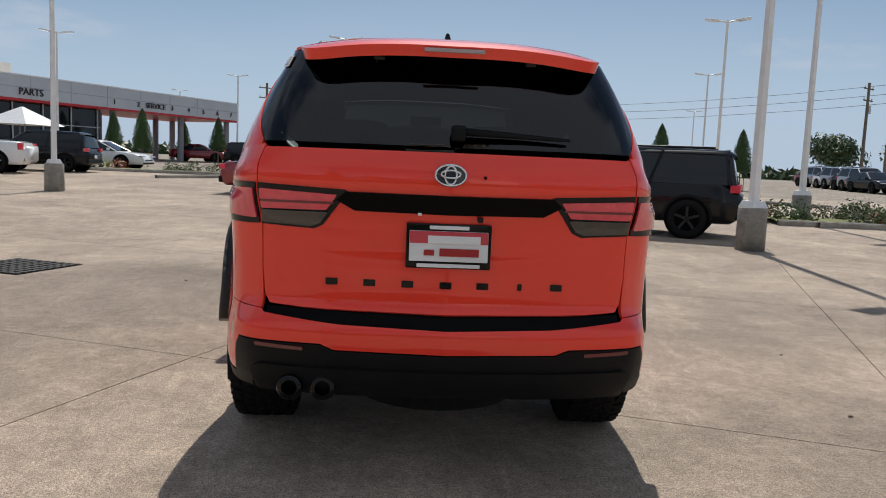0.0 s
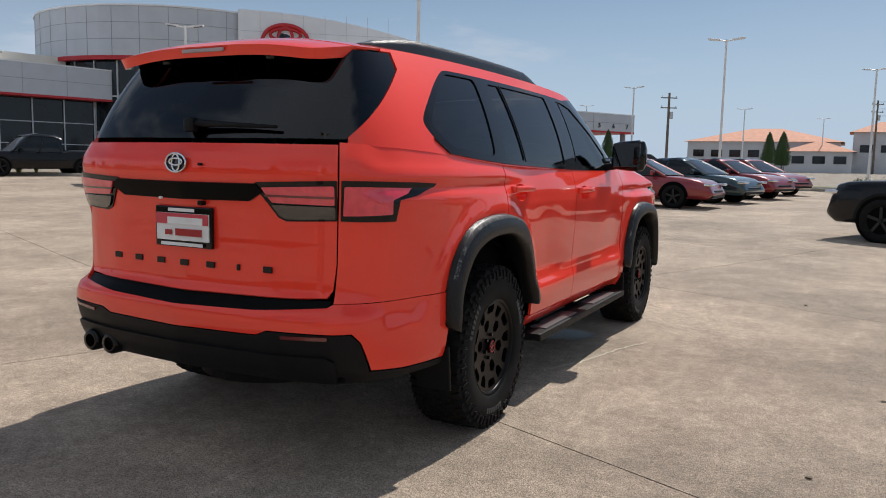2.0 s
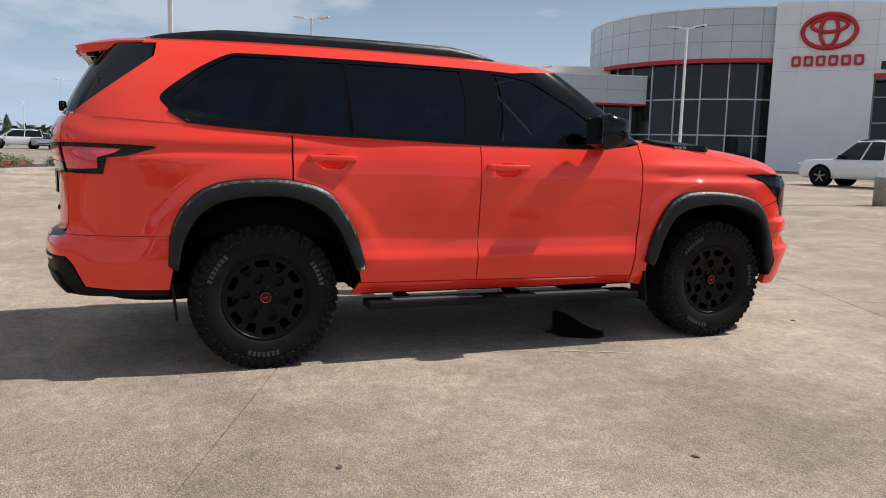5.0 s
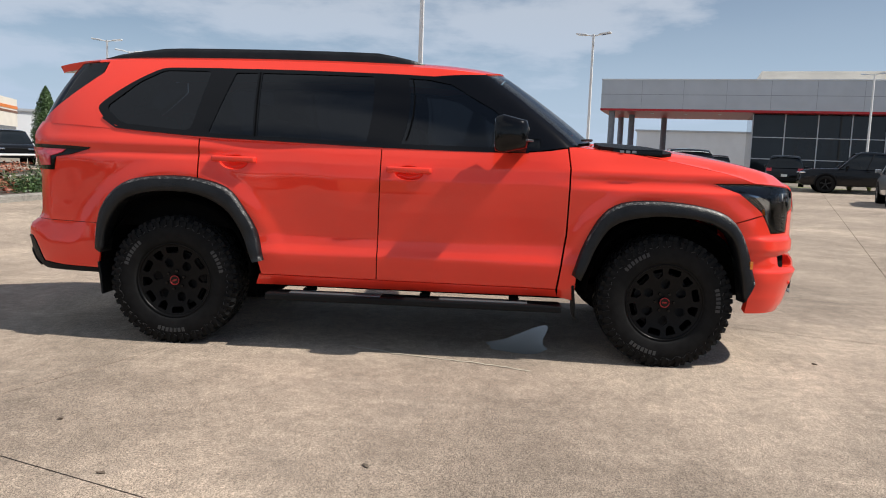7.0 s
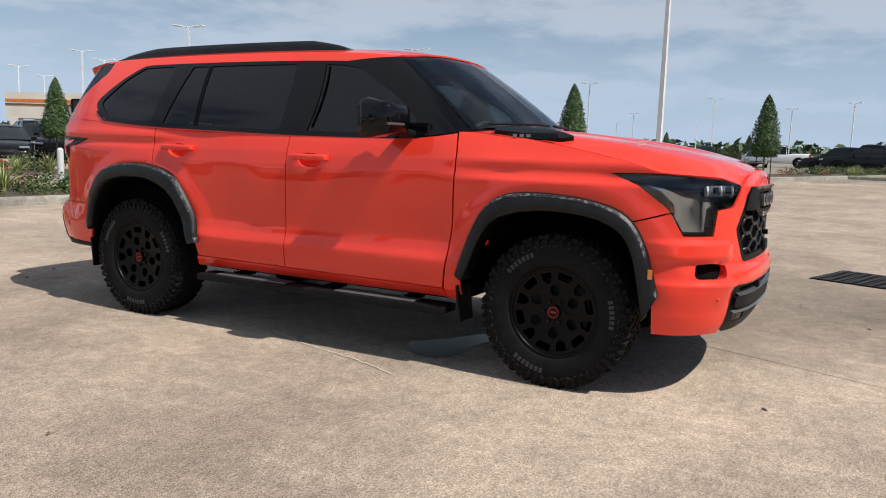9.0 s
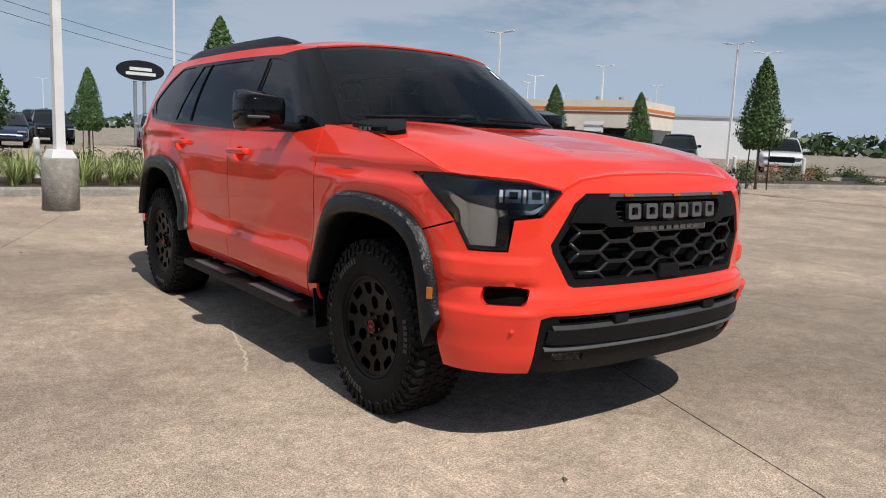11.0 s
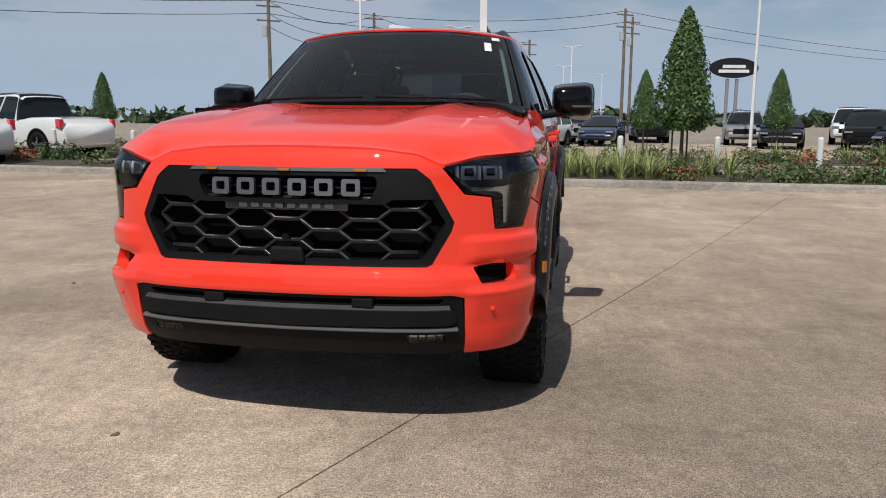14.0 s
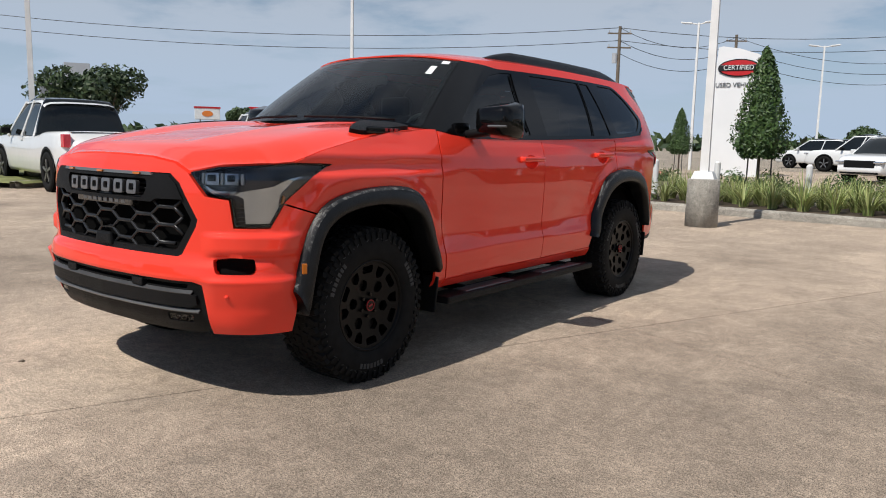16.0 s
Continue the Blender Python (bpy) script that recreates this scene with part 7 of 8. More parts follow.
# portal wall with red ovals
A, B = (-28.6, 29.8), (-19.3, 33.1)
Lp = math.hypot(B[0] - A[0], B[1] - A[1])
portal = anchor("dealership_portal", facing((-39.4, 40.5), (-29.0, 48.5), 0.6) @ Matrix.Diagonal((1.33, 1.33, 1.38, 1)), "tall white curved-top entrance wall of a car dealership", "building")
top_ = [(Lp * k / 16, 8.75 - 0.15 * (k / 16) - 1.05 * (k / 16) ** 2.2) for k in range(17)]
gx0, gx1, gz = Lp * 0.50, Lp * 0.90, 4.75
outl = [(0, 0)] + [(gx0, 0), (gx0, gz), (gx1, gz), (gx1, 0)] + [(Lp, 0)] + top_[::-1]
flat_ = with_normals(lambda a, b: np.stack([a, 0 * a, b], axis=1))


def flat_front(a, b):
    p, n = flat_(a, b)
    return p, np.tile(np.array([[0.0, -1.0, 0.0]]), (len(a), 1))


v, f, n = panel(outl, flat_front, 0.8, rim=1.6)
mesh_ob("wall", v, f, WHITE_METAL, portal, "white metal-panel wall", smooth=False)
for k in range(1, 8):
    part("panel_joint", box_bm((Lp * k / 8, -0.006, gz + 0.9 + 1.2), (0.02, 0.012, 3.6), 0), GREY_PANEL, portal)
for z in (5.2, 6.4, 7.6):
    part("panel_joint", box_bm((Lp / 2, -0.005, z), (Lp * 0.97, 0.010, 0.02), 0), GREY_PANEL, portal)
part("back_wall", box_bm((Lp / 2, 4.0, 3.2), (Lp + 2, 4.5, 6.4), 0), WHITE_METAL, portal)
part("entrance_glass", box_bm(((gx0 + gx1) / 2, 1.3, gz / 2), (gx1 - gx0, 0.08, gz), 0), SHOP_GLASS, portal, "dark entrance glass")
part("red_band", box_bm(((gx0 + gx1) / 2, -0.03, gz + 0.12), (gx1 - gx0, 0.10, 0.24), 0), RED_TRIM, portal, "red band over the entrance")
for k in range(5):
    part("mullion", box_bm((gx0 + (gx1 - gx0) * k / 4, 1.2, gz / 2), (0.07, 0.1, gz), 0), GREY_PANEL, portal)
for z in (1.3, 2.6, 3.9):
    part("mullion", box_bm(((gx0 + gx1) / 2, 1.2, z), (gx1 - gx0, 0.1, 0.06), 0), GREY_PANEL, portal)
cx, cz = Lp * 0.27, 7.15
for w_, h_, r_ in ((1.28, 0.84, 0.12), (0.42, 0.74, 0.10), (0.86, 0.34, 0.10)):
    v, f = oval(w_, h_, r_, (cx, -0.10, cz + (0.30 if h_ < 0.5 else 0)), 48)
    mesh_ob("sign_oval", v, f, RED_TRIM, portal, "red oval ring")
for k in range(6):
    q = rounded([(cx - 1.72 + 0.60 * k, 5.42), (cx - 1.26 + 0.60 * k, 5.42), (cx - 1.26 + 0.60 * k, 5.95), (cx - 1.72 + 0.60 * k, 5.95)], 0.1)
    h = rounded([(cx - 1.60 + 0.60 * k, 5.54), (cx - 1.38 + 0.60 * k, 5.54), (cx - 1.38 + 0.60 * k, 5.83), (cx - 1.60 + 0.60 * k, 5.83)], 0.06)
    v, f, n = panel(q, flat_front, 0.2, [h], off=0.10, rim=0.1)
    mesh_ob("sign_block", v, f, RED_TRIM, portal, "red sign block", smooth=False)
for k, w_ in enumerate((0.34, 0.34, 0.34, 0.0, 0.38, 0.26, 0.34, 0.16, 0.30, 0.30)):
    if w_:
        part("sign_bar", box_bm((gx0 + 0.42 + 0.37 * k, -0.06, gz + 0.62), (w_ * 0.8, 0.08, 0.40), 0.02), LETTER_DARK, portal)


def wing(a, b, z_red, z_top, depth, glass_to, columns, label, stripes=True, numbers=()):
    """A long flat-roofed wing with a grey fascia, a red line, shop glass and an open canopy on columns."""
    L = math.hypot(b[0] - a[0], b[1] - a[1])
    t = anchor("dealership_wing", facing(a, b, 0.3), label, "building")
    part("fascia", box_bm((L / 2, depth / 2, (z_red + z_top) / 2), (L, depth, z_top - z_red), 0), GREY_PANEL, t, "silver-grey panel fascia")
    part("red_line", box_bm((L / 2, depth / 2, z_red - 0.06), (L + 0.04, depth + 0.04, 0.16), 0), RED_TRIM, t, "red line under the fascia")
    part("coping", box_bm((L / 2, depth / 2, z_top + 0.04), (L + 0.08, depth + 0.08, 0.08), 0), WHITE_METAL, t)
    part("panel_joint", box_bm((L / 2, -0.006, (z_red + z_top) / 2), (L, 0.012, 0.03), 0), POLE_GREY, t)
    for k in range(1, int(L / 3)):
        part("panel_joint", box_bm((3.0 * k, -0.006, (z_red + z_top) / 2), (0.02, 0.012, z_top - z_red), 0), POLE_GREY, t)
    g0, g1 = glass_to
    if g1 > g0:
        part("shop_glass", box_bm(((g0 + g1) / 2, depth * 0.55, z_red / 2), (g1 - g0, depth * 0.8, z_red), 0), SHOP_GLASS, t, "dark shop glass")
        for k in range(int((g1 - g0) / 2.2) + 1):
            part("mullion", box_bm((g0 + 2.2 * k, depth * 0.14, z_red / 2), (0.08, 0.08, z_red), 0), GREY_PANEL, t)
        for z in (z_red * 0.35, z_red * 0.65):
            part("mullion", box_bm(((g0 + g1) / 2, depth * 0.14, z), (g1 - g0, 0.07, 0.06), 0), GREY_PANEL, t)
    for x, y in columns:
        part("column", tube_bm((x, y, -0.3), (x, y, z_red), 0.24, None, 14), POLE_GREY, t, "round grey column")
    for k in range(int(L / 2.5)):
        part("downlight", tube_bm((1.2 + 2.5 * k, depth * 0.3, z_red - 0.16), (1.2 + 2.5 * k, depth * 0.3, z_red - 0.13), 0.12, None, 10), WHITE, t)
    return t, L


serv, Ls = wing((-25.16, 42.74), (-14.4, 63.1), 4.05, 5.5, 8.0, (0.3, 9.4), [(10.2, 0.8), (13.5, 6.0), (17.0, 0.8), (19.5, 6.0), (22.5, 0.8), (22.5, 7.0)], "long grey service wing with red line and numbered bays")
text_ob("PARTS", 0.62, Matrix.Translation((3.0, -0.04, 4.5)) @ UPRIGHT, LETTER_DARK, serv)
text_ob("SERVICE", 0.56, Matrix.Translation((13.5, -0.04, 4.5)) @ UPRIGHT, LETTER_DARK, serv)
for k, x in enumerate((9.6, 11.8, 15.2, 17.0, 18.7, 20.4, 22.1)):
    text_ob(str(k + 1), 0.52, Matrix.Translation((x, -0.04, 4.5)) @ UPRIGHT, LETTER_DARK, serv)
part("rooftop_unit", box_bm((2.4, 5.0, 6.0), (3.6, 3.0, 1.1), 0), BEIGE, serv)
w1, L1 = wing((-54.2, 8.9), (-47.0, 35.7), 5.25, 7.4, 9.0, (11.0, 27.0), [(0.8, 0.7), (2.0, 4.5), (4.4, 8.0), (0.8, 8.2)], "grey showroom wing with open canopy on columns")
part("upper_block", box_bm((18.5, 6.5, 7.9), (14.0, 5.0, 1.2), 0), BEIGE, w1, "dull beige roof block")
# round glazed showroom drum beside the entrance wall
drum = anchor("round_showroom", pose(-50.5, 46.0, 0.5), "round glazed showroom with grey panel band and red line", "building")


def drum_ring(name, r, z0, z1, material, label="", thick=0.3):
    v, f = lathe([(z0, r - thick), (z0, r), (z1, r), (z1, r - thick)], 72, "z")
    return mesh_ob(name, v, f, material, drum, label, smooth=False)


drum_ring("fascia", 12.0, 8.3, 11.9, GREY_PANEL, "curved silver-grey panel band", 2.0)
drum_ring("red_line", 12.05, 8.0, 8.3, RED_TRIM, "red line under the band", 0.5)
drum_ring("coping", 12.08, 11.9, 12.02, WHITE_METAL)
drum_ring("shop_glass", 11.3, -0.4, 8.0, SHOP_GLASS, "dark curved shop glass")
for z in (2.6, 5.3):
    drum_ring("transom", 11.36, z, z + 0.10, GREY_PANEL)
for z in (9.5, 10.7):
    drum_ring("panel_joint", 12.02, z, z + 0.03, POLE_GREY)
for k in range(36):
    c_, s_ = math.cos(math.radians(10 * k)), math.sin(math.radians(10 * k))
    part("mullion", box_bm((11.34 * c_, 11.34 * s_, 3.8), (0.12, 0.10, 8.4), 0, Matrix.Rotation(math.radians(10 * k), 4, "Z")), GREY_PANEL, drum)
    part("panel_joint", box_bm((12.0 * c_, 12.0 * s_, 10.1), (0.03, 0.03, 3.6), 0), POLE_GREY, drum)
v, f = lathe([(11.7, 0.0), (11.7, 11.9)], 48, "z")
mesh_ob("roof", v, f, GREY_PANEL, drum)
# white service building seen under the canopy, and the market tent
far_b = anchor("white_hall", pose(-87.23, 31.69, 0.9, 0, 0, 75), "plain white hall seen under the canopy", "building")
part("wall", box_bm((0, 0, 2.2), (26, 12, 4.4), 0), WHITE_METAL, far_b)
part("roof", box_bm((0, 0, 4.5), (26.4, 12.4, 0.2), 0), GREY_PANEL, far_b)
tent = anchor("canopy_tent", pose(-21.39, 39.18, lot_z(-21.39, 39.18), 0, 0, 30), "white pop-up canopy tent", "tent")
bm = bmesh.new()
bmesh.ops.create_cone(bm, cap_ends=True, segments=4, radius1=2.2, radius2=0.05, depth=1.0)
bmesh.ops.translate(bm, verts=bm.verts, vec=(0, 0, 2.6))
part("canopy", bm, WHITE, tent)
for x, y in ((1.5, 0), (-1.5, 0), (0, 1.5), (0, -1.5)):
    part("leg", tube_bm((x, y, 0), (x, y, 2.15), 0.03), POLE_GREY, tent)
# beige shop row with stripes
shop = anchor("shop_row", pose(-44.33, -33.33, 0.25, 0, 0, -70), "low beige shop row with orange and brown stripes", "building")
LS = 27.0
part("wall", box_bm((LS / 2, -4.5, 3.35), (LS, 9, 2.1), 0), BEIGE, shop, "beige parapet")
part("shop_glass", box_bm((LS / 2, -6.0, 1.15), (LS, 5, 2.3), 0), SHOP_GLASS, shop)
part("orange_stripe", box_bm((LS / 2, -4.5, 3.75), (LS + 0.06, 9.06, 0.22), 0), STRIPE_ORANGE, shop)
part("brown_stripe", box_bm((LS / 2, -4.5, 3.42), (LS + 0.06, 9.06, 0.16), 0), STRIPE_BROWN, shop)
for k in range(7):
    part("pier", box_bm((0.5 + 4.3 * k, -0.3, 1.15), (0.7, 0.7, 2.3), 0), BEIGE, shop)
hall = anchor("white_hall", pose(-57.24, -39.07, 0.2, 0, 0, -52), "low white hall with vents beside the shop row", "building")
part("wall", box_bm((0, -4, 1.9), (19, 8, 3.8), 0), WHITE_METAL, hall)
part("roof_edge", box_bm((0, -4, 3.9), (19.3, 8.3, 0.2), 0), GREY_PANEL, hall)
for k in range(3):
    part("rooftop_vent", tube_bm((3.0 + 2.2 * k, -3, 3.95), (3.0 + 2.2 * k, -3, 5.6), 0.5, None, 12), GREY_PANEL, hall)
part("sign", box_bm((19.0, 0.06, 3.4), (4.2, 0.15, 1.15), 0.2), BLACK_SIGN, shop, "black wall sign with plain bars")
for z, w_ in ((3.62, 2.2), (3.22, 2.8)):
    part("text_bar", box_bm((19.3, 0.15, z), (w_, 0.04, 0.24), 0), WHITE, shop)
# pylon sign
py = anchor("pylon_sign", pose(6.33, -28.7, 0.08, 0, 0, 8) @ Matrix.Scale(1.15, 4), "tall white curved pylon sign for certified used vehicles", "sign")
q = [(-0.92, 0.0), (1.0, 0.0), (0.86, 3.0), (0.74, 4.62), (0.60, 4.66), (0.0, 4.56), (-0.60, 4.36), (-0.86, 4.22), (-0.90, 3.0)]


def flat_back(a, b):
    return np.stack([-a, 0 * a + 0.16, b], axis=1), np.tile(np.array([[0.0, 1.0, 0.0]]), (len(a), 1))


v, f, n = panel([(-x, z) for x, z in reversed(q)], flat_back, 0.4, rim=0.32)
mesh_ob("pylon", v, f, WHITE_METAL, py, "white metal pylon", smooth=False)


def disc(w_, h_, c, material, name, parent, axis_y=True):
    bm = bmesh.new()
    bmesh.ops.create_circle(bm, cap_ends=True, segments=40, radius=1.0)
    bmesh.ops.transform(bm, matrix=Matrix.Translation(c) @ Matrix.Rotation(-math.pi / 2, 4, "X") @ Matrix.Diagonal((w_, h_, 1, 1)), verts=bm.verts)
    r = bmesh.ops.extrude_face_region(bm, geom=list(bm.faces))
    bmesh.ops.translate(bm, verts=[g for g in r["geom"] if isinstance(g, bmesh.types.BMVert)], vec=(0, 0.03, 0))
    bmesh.ops.recalc_face_normals(bm, faces=bm.faces)
    return part(name, bm, material, parent)


disc(0.72, 0.315, (0, 0.165, 3.88), BLACK_SIGN, "oval_sign", py)
disc(0.66, 0.27, (0, 0.20, 3.88), RED_TRIM, "oval_sign", py)
part("oval_band", box_bm((0, 0.235, 3.88), (1.36, 0.03, 0.21), 0.02), BLACK_SIGN, py)
TURN = Matrix.Rotation(math.pi, 4, "Z") @ UPRIGHT
text_ob("CERTIFIED", 0.225, Matrix.Translation((0, 0.262, 3.88)) @ TURN, WHITE, py, depth=0.01)
text_ob("USED VEHICLES", 0.225, Matrix.Translation((0, 0.18, 3.28)) @ TURN, LETTER_GREY, py, depth=0.01)
# gate sign on a thin post
gs = anchor("gate_sign", pose(-12.3, -9.07, lot_z(-12.3, -9.07), 0, 0, -64), "white gate-hours sign on a thin steel post", "sign")
part("post", tube_bm((0, -0.03, -0.05), (0, -0.03, 1.75), 0.025, None, 8), POLE_GREY, gs)
part("sign_plate", box_bm((0, 0, 1.50), (0.50, 0.012, 0.60), 0.004), WHITE_METAL, gs, "white sign plate")
for z, txt in ((1.68, "GATES CLOSE"), (1.52, "MON - SAT"), (1.36, "AT 8:00PM")):
    text_ob(txt, 0.085, Matrix.Translation((0, 0.012, z)) @ TURN, LETTER_DARK, gs, depth=0.003)
# black oval sign on two posts
ov = anchor("oval_pole_sign", pose(-9.08, -37.83, 0.14, 0, 0, 10), "black oval sign with plain white bars on two posts", "sign")
for x in (0.25, -0.25):
    part("post", tube_bm((x, 0, 0), (x, 0, 3.4), 0.09, None, 10), POLE_GREY, ov)
disc(1.3, 0.52, (0, 0.12, 3.95), BLACK_SIGN, "sign_face", ov)
for z, w_ in ((4.02, 1.2), (3.78, 1.6)):
    part("text_bar", box_bm((0, 0.17, z), (w_, 0.03, 0.16), 0), WHITE, ov)
# tiled-roof office far ahead
off_b = anchor("tiled_roof_office", pose(-4.5, 120.0, 1.1), "pale office building with terracotta hipped roofs", "building")
for x, y, w_, d_, h_, rh in ((-4.0, 0, 20, 16, 4.2, 2.2), (11.0, -2, 7, 8, 5.6, 1.6), (3.5, -9, 8, 7, 2.8, 1.4)):
    part("wall", box_bm((x, y, h_ / 2), (w_, d_, h_), 0), GREY_PANEL, off_b)
    hx, hy = w_ / 2 + 0.5, d_ / 2 + 0.5
    rx = max(0.3, hx - hy)
    part_v = [(x - hx, y - hy, h_), (x + hx, y - hy, h_), (x + hx, y + hy, h_), (x - hx, y + hy, h_), (x - rx, y, h_ + rh), (x + rx, y, h_ + rh)]
    mesh_ob("roof", part_v, [(0, 1, 5, 4), (1, 2, 5), (2, 3, 4, 5), (3, 0, 4)], TILE_ROOF, off_b, "terracotta hipped roof", smooth=False)
    for k in range(int(w_ / 2.6)):
        part("window", box_bm((x - w_ / 2 + 1.6 + 2.5 * k, y - d_ / 2 - 0.02, h_ * 0.6), (1.5, 0.08, 1.0), 0), SHOP_GLASS, off_b)
# grey tower, orange store, diner signs
tw = anchor("grey_tower", pose(129.5, -64.5, 0.8, 0, 0, 60), "grey slab tower beyond trees", "building")
part("tower", box_bm((0, 0, 6.2), (4.0, 4.0, 12.4), 0), GREY_PANEL, tw)
part("side_frame", box_bm((4.2, 0, 8.4), (3.6, 1.0, 4.0), 0), POLE_GREY, tw)
hal = anchor("cream_store", pose(-62, -142, 0.4, 0, 0, 66), "low cream store with red lettering band far off", "building")
part("wall", box_bm((0, 0, 2.2), (26, 10, 4.4), 0), BEIGE, hal)
part("sign_band", box_bm((0, 0, 3.7), (26.1, 10.1, 0.7), 0), RED_TRIM, hal, "red sign band")
part("parapet", box_bm((0, 0, 4.6), (26.3, 10.3, 0.5), 0), BEIGE, hal)
for x, y, c_ in ((110.1, -77.0, WHITE), (105.2, -83.4, RED_TRIM)):
    dn = anchor("diner_sign", pose(x, y, 0.8, 0, 0, 55), "red and white diner sign on steel legs", "sign")
    part("sign_box", box_bm((0, 0, 4.3), (4.2 if c_ is WHITE else 2.2, 1.2, 2.0 if c_ is WHITE else 2.8), 0.1), c_, dn)
    part("sign_band", box_bm((0, 0.0, 5.35), (4.4 if c_ is WHITE else 2.3, 1.3, 0.3), 0), RED_TRIM, dn)
    disc(0.9, 0.5, (0, 0.62, 4.3), STRIPE_ORANGE, "sign_disc", dn)
    for s in (1, -1):
        part("leg", tube_bm((s * 1.2, 0, 0), (s * 1.2, 0, 3.4), 0.12), POLE_GREY, dn)


# utility poles and wires
UP = [(20.92, -48.42, 9.6), (16.45, -60.95, 10.2), (4.04, -77.12, 9.4), (-4.8, -62.64, 10.4), (-5.88, -69.71, 10.6), (58.56, -18.36, 9.6), (47.65, 67.5, 10.2), (5.48, 111.14, 9.6), (39.8, 58.76, 9), (-14, 75.35, 8)]
for x, y, h in UP:
    t = anchor("utility_pole", pose(x, y, lot_z(x, y), 0, 0, 35), "weathered wooden utility pole with crossarms", "utility pole", "utility poles beyond the lot")
    part("pole", tube_bm((0, 0, -0.2), (0, 0, h), 0.16, 0.11, 10), WOOD_POLE, t)
    for z in (h - 0.5, h - 1.5):
        part("crossarm", box_bm((0, 0, z), (1.7, 0.1, 0.1), 0), WOOD_POLE, t)
        for s in (-0.75, 0.75):
            part("insulator", tube_bm((s, 0, z + 0.05), (s, 0, z + 0.22), 0.04), GREY_PANEL, t)
    part("transformer", tube_bm((0.28, 0, h - 2.6), (0.28, 0, h - 1.9), 0.2, None, 12), GREY_PANEL, t)


def wires(a, b, ha, hb, n=3):
    for k in range(n):
        pts_ = []
        for i in range(15):
            t = i / 14
            x, y = a[0] + (b[0] - a[0]) * t, a[1] + (b[1] - a[1]) * t
            za, zb = ha + lot_z(*a), hb + lot_z(*b)
            pts_.append((x, y, za + (zb - za) * t - 1.1 * 4 * t * (1 - t) - 0.9 * k))
        v, f = sweep(pts_, 0.022, 5)
        tagged(mesh_ob("overhead_wire", v, f, WIRE), "thin black overhead wire slung between poles", "wire", "overhead wires")


wires(UP[5][:2], UP[0][:2], 9.4, 9.5, 2)
wires(UP[0][:2], UP[1][:2], 9.5, 10.0)
wires(UP[1][:2], UP[2][:2], 10.0, 9.2)
wires(UP[0][:2], UP[3][:2], 9.5, 10.2, 2)
wires(UP[3][:2], (-60.0, -110.0), 10.2, 9.5, 2)
wires((110.0, 30.0), UP[5][:2], 9.6, 9.4, 2)
wires(UP[6][:2], UP[7][:2], 10.0, 9.4, 3)
# round trees by the road and the far belt of trees
def round_tree(x, y, h, r, seed):
    r_ = np.random.default_rng(seed)
    t = anchor("broadleaf_tree", pose(x, y, lot_z(x, y)), "broad dark green tree with uneven crown", "tree", "broadleaf trees by the road")
    bm = bmesh.new()
    add_tube(bm, (0, 0, -0.2), (0, 0, h * 0.5), 0.22, 0.12, 9)
    for k in range(5):
        a = 6.283 * k / 5 + 0.4
        add_tube(bm, (0, 0, h * 0.35), (r * 0.55 * math.cos(a), r * 0.55 * math.sin(a), h * 0.68), 0.09, 0.04, 6)
    part("trunk", bm, BARK, t)
    pts_, nrm = [], []
    lob = [(r_.uniform(-0.55, 0.55) * r, r_.uniform(-0.55, 0.55) * r, h * r_.uniform(0.48, 0.86), r * r_.uniform(0.35, 0.6)) for _ in range(13)]
    for cx_, cy_, cz_, cr in lob:
        for _ in range(260):
            d = Vector(r_.normal(0, 1, 3)).normalized()
            k = cr * r_.uniform(0.7, 1.08)
            pts_.append((cx_ + d.x * k, cy_ + d.y * k, cz_ + d.z * k * 0.8))
            nrm.append((d.x, d.y, d.z + 0.3))
    v, f = leaves(pts_, nrm, 0.27, r_)
    mesh_ob("crown", v, f, LEAF_FAR, t, "uneven leafy crown", smooth=False)


for i, (x, y, h, r) in enumerate(((64, -30, 6.6, 4.0), (72, -38, 7.5, 4.2), (80, -40, 6.2, 4.0), (70, -22, 5.6, 3.6), (92, -70, 5.2, 2.2), (60, 78, 6.0, 4.5), (68, 84, 6.2, 4.5), (54, 88, 5.4, 4.0), (12, -95, 3.4, 2.2))):
    round_tree(x, y, h, r, 40 + i)
r_ = np.random.default_rng(5)
pts_, nrm = [], []
for k in range(760):
    a = r_.uniform(0, 6.283)
    R_ = r_.uniform(165, 215)
    deg = math.degrees(a) % 360
    hh = 4.6 if 150 < deg < 215 else (3.2 if 215 <= deg < 330 else 2.6)
    hh *= r_.uniform(0.45, 1.05)
    for _ in range(30):
        d = Vector(r_.normal(0, 1, 3)).normalized()
        pts_.append((R_ * math.cos(a) + d.x * 3.2, R_ * math.sin(a) + d.y * 3.2, 0.7 + hh * 0.5 + d.z * hh * 0.5))
        nrm.append((d.x, d.y, d.z + 0.4))
v, f = leaves(pts_, nrm, 1.35, r_)
tagged(mesh_ob("far_tree_belt", v, f, LEAF_FAR, smooth=False), "low dark belt of trees along the horizon", "trees", "", "stuff")

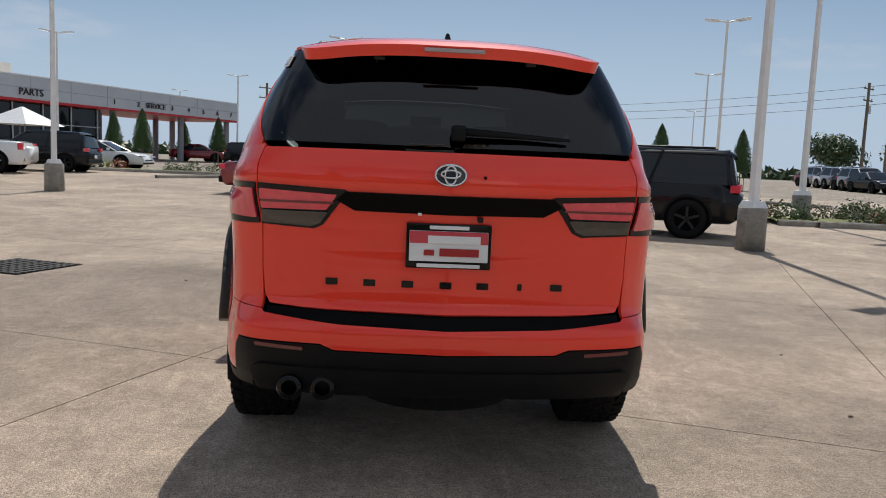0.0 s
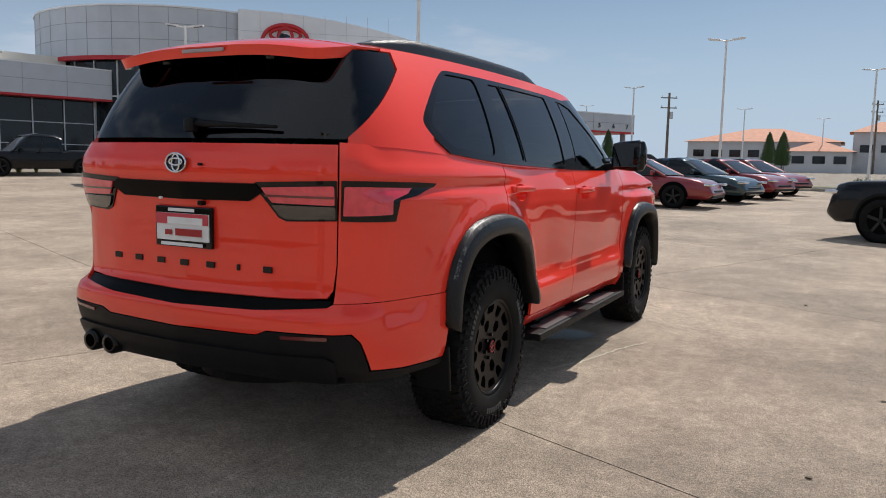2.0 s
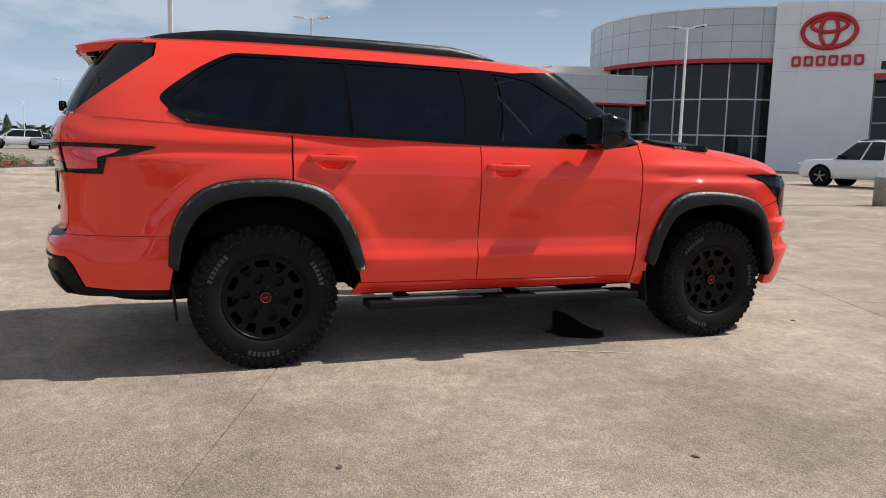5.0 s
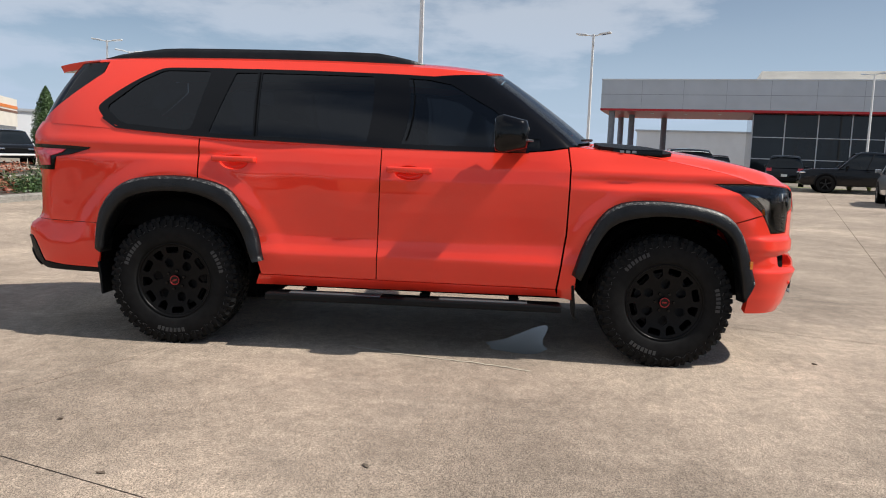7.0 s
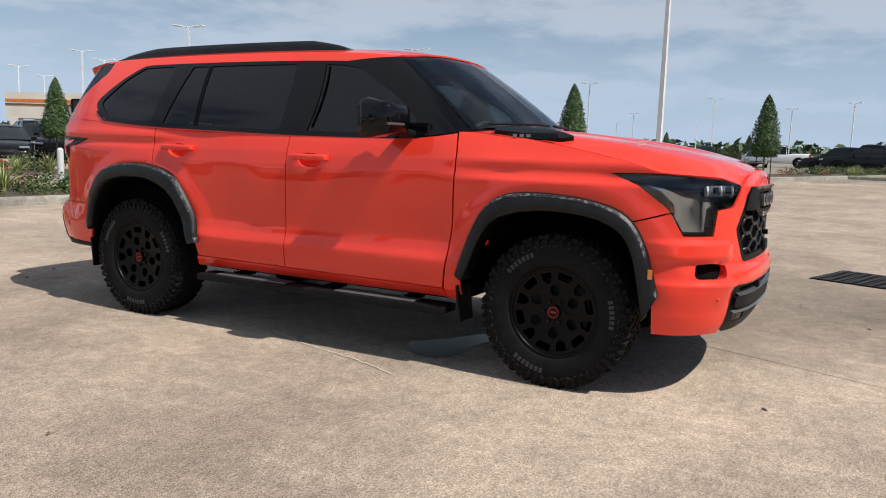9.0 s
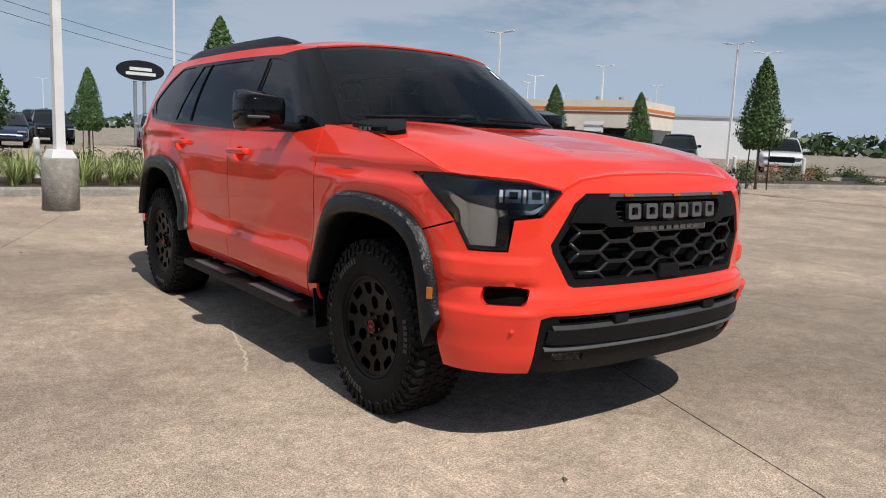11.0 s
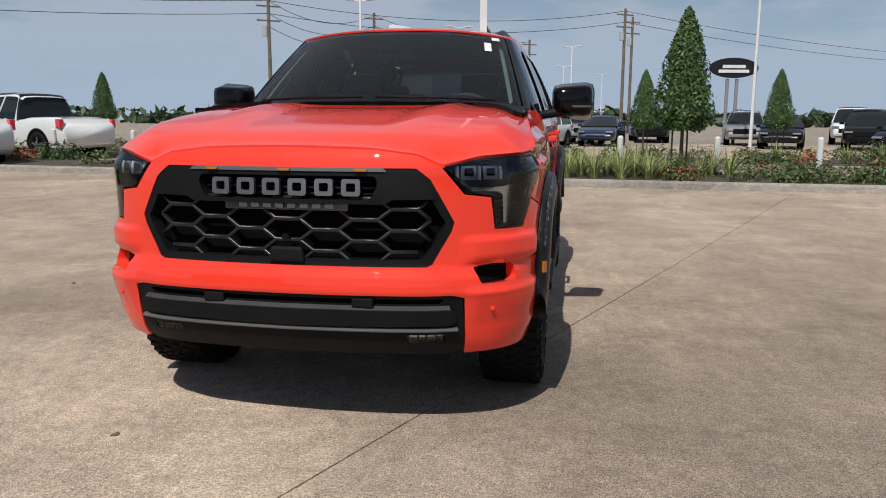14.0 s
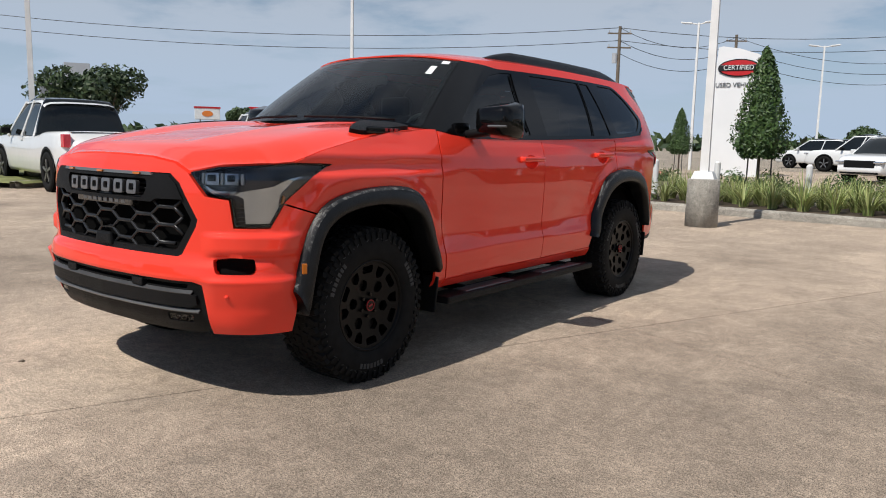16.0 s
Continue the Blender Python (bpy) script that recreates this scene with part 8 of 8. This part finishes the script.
# ---- concrete slabs ----
TH = radians(68.4)
E1, E2 = Vector((math.cos(TH), math.sin(TH))), Vector((math.sin(TH), -math.cos(TH)))
PITCH_U, PITCH_V = 4.55, 4.40
for i in range(-8, 9):
    for j in range(-8, 9):
        u0, v0 = -1.02 + PITCH_U * i, -1.217 + PITCH_V * j
        c = E1 * (u0 + PITCH_U / 2) + E2 * (v0 + PITCH_V / 2)
        if c.length > 36:
            continue
        g = 0.0042
        n = 4
        vv, ff = [], []
        for a in range(n + 1):
            for b_ in range(n + 1):
                p = E1 * (u0 + g + (PITCH_U - 2 * g) * a / n) + E2 * (v0 + g + (PITCH_V - 2 * g) * b_ / n)
                vv.append((p.x, p.y, lot_z(p.x, p.y)))
        for a in range(n):
            for b_ in range(n):
                k = a * (n + 1) + b_
                ff.append((k, k + 1, k + n + 2, k + n + 1))
        edge_v = [k for k in range(n + 1)] + [k * (n + 1) + n for k in range(1, n + 1)] + [n * (n + 1) + k for k in range(n - 1, -1, -1)] + [k * (n + 1) for k in range(n - 1, 0, -1)]
        base = len(vv)
        for k in edge_v:
            vv.append((vv[k][0], vv[k][1], vv[k][2] - 0.028))
        m = len(edge_v)
        for k in range(m):
            ff.append((edge_v[k], base + k, base + (k + 1) % m, edge_v[(k + 1) % m]))
        # slabs whose winding comes out downward are turned over
        ff = [tuple(reversed(q)) for q in ff] if (Vector(vv[1]) - Vector(vv[0])).cross(Vector(vv[n + 1]) - Vector(vv[0])).z < 0 else ff
        mesh_ob("slab", vv, ff, CONCRETE, ground, smooth=False)
# wet patch and pale crack under and beside the SUV
WET = bpy.data.materials.new("wet_concrete")
WET.use_nodes = True
wp = WET.node_tree.nodes["Principled BSDF"]
wp.inputs["Base Color"].default_value, wp.inputs["Roughness"].default_value = (0.035, 0.031, 0.027, 1), 0.28
bl = []
for k in range(56):
    a = 2 * math.pi * k / 56
    r_ = 0.15 * (1 + 0.16 * math.sin(2 * a + 1) + 0.07 * math.sin(5 * a))
    tail = max(0.0, math.cos(a - 2.75)) ** 6
    bl.append((0.64 + r_ * math.cos(a) - 0.58 * tail, 0.66 + r_ * 1.45 * math.sin(a) + 0.16 * tail, 0.004))
tagged(mesh_ob("puddle", bl, [tuple(range(56))], WET, smooth=False), "small wet patch on the concrete under the SUV", "puddle")
CAULK = mat("pale_crack_filler", (0.52, 0.46, 0.36), 0.9)
cr_ = np.random.default_rng(3)
pth = [(x + 0.008 * cr_.normal(), y) for x, y in catmull([(0.83, -0.44), (0.99, -0.02), (1.09, 0.4), (1.23, 0.75)], 12)[:36]]
vv = []
for i, (x, y) in enumerate(pth):
    w = 0.006 + 0.003 * abs(math.sin(i))
    vv += [(x - w, y, 0.004), (x + w, y, 0.004)]
tagged(mesh_ob("filled_crack", vv, [(2 * i, 2 * i + 1, 2 * i + 3, 2 * i + 2) for i in range(35)], CAULK, smooth=False), "pale wandering filled crack in the concrete", "crack")
# dead leaves and pebbles
rs = np.random.default_rng(9)
for x, y in ((0.71, 2.58), (2.95, -1.0), (2.41, -1.46), (2.74, -0.02), (0.55, -3.4), (0.15, -3.6), (-1.7, 3.1), (2.2, 3.2), (-2.4, 2.6), (1.6, -3.9)):
    bm = bmesh.new()
    bmesh.ops.create_icosphere(bm, subdivisions=1, radius=0.012)
    for v_ in bm.verts:
        v_.co += Vector(rs.normal(0, 0.003, 3))
        v_.co.z = v_.co.z * 0.5 + 0.005
    ob = tagged(part("fallen_leaf", bm, BARK), "small dry leaf scrap lying on concrete", "leaf", "leaf scraps on the ground")
    ob.matrix_basis = pose(x, y, 0, 0, 0, rs.uniform(0, 360)) @ Matrix.Diagonal((1.6, 0.8, 1, 1))
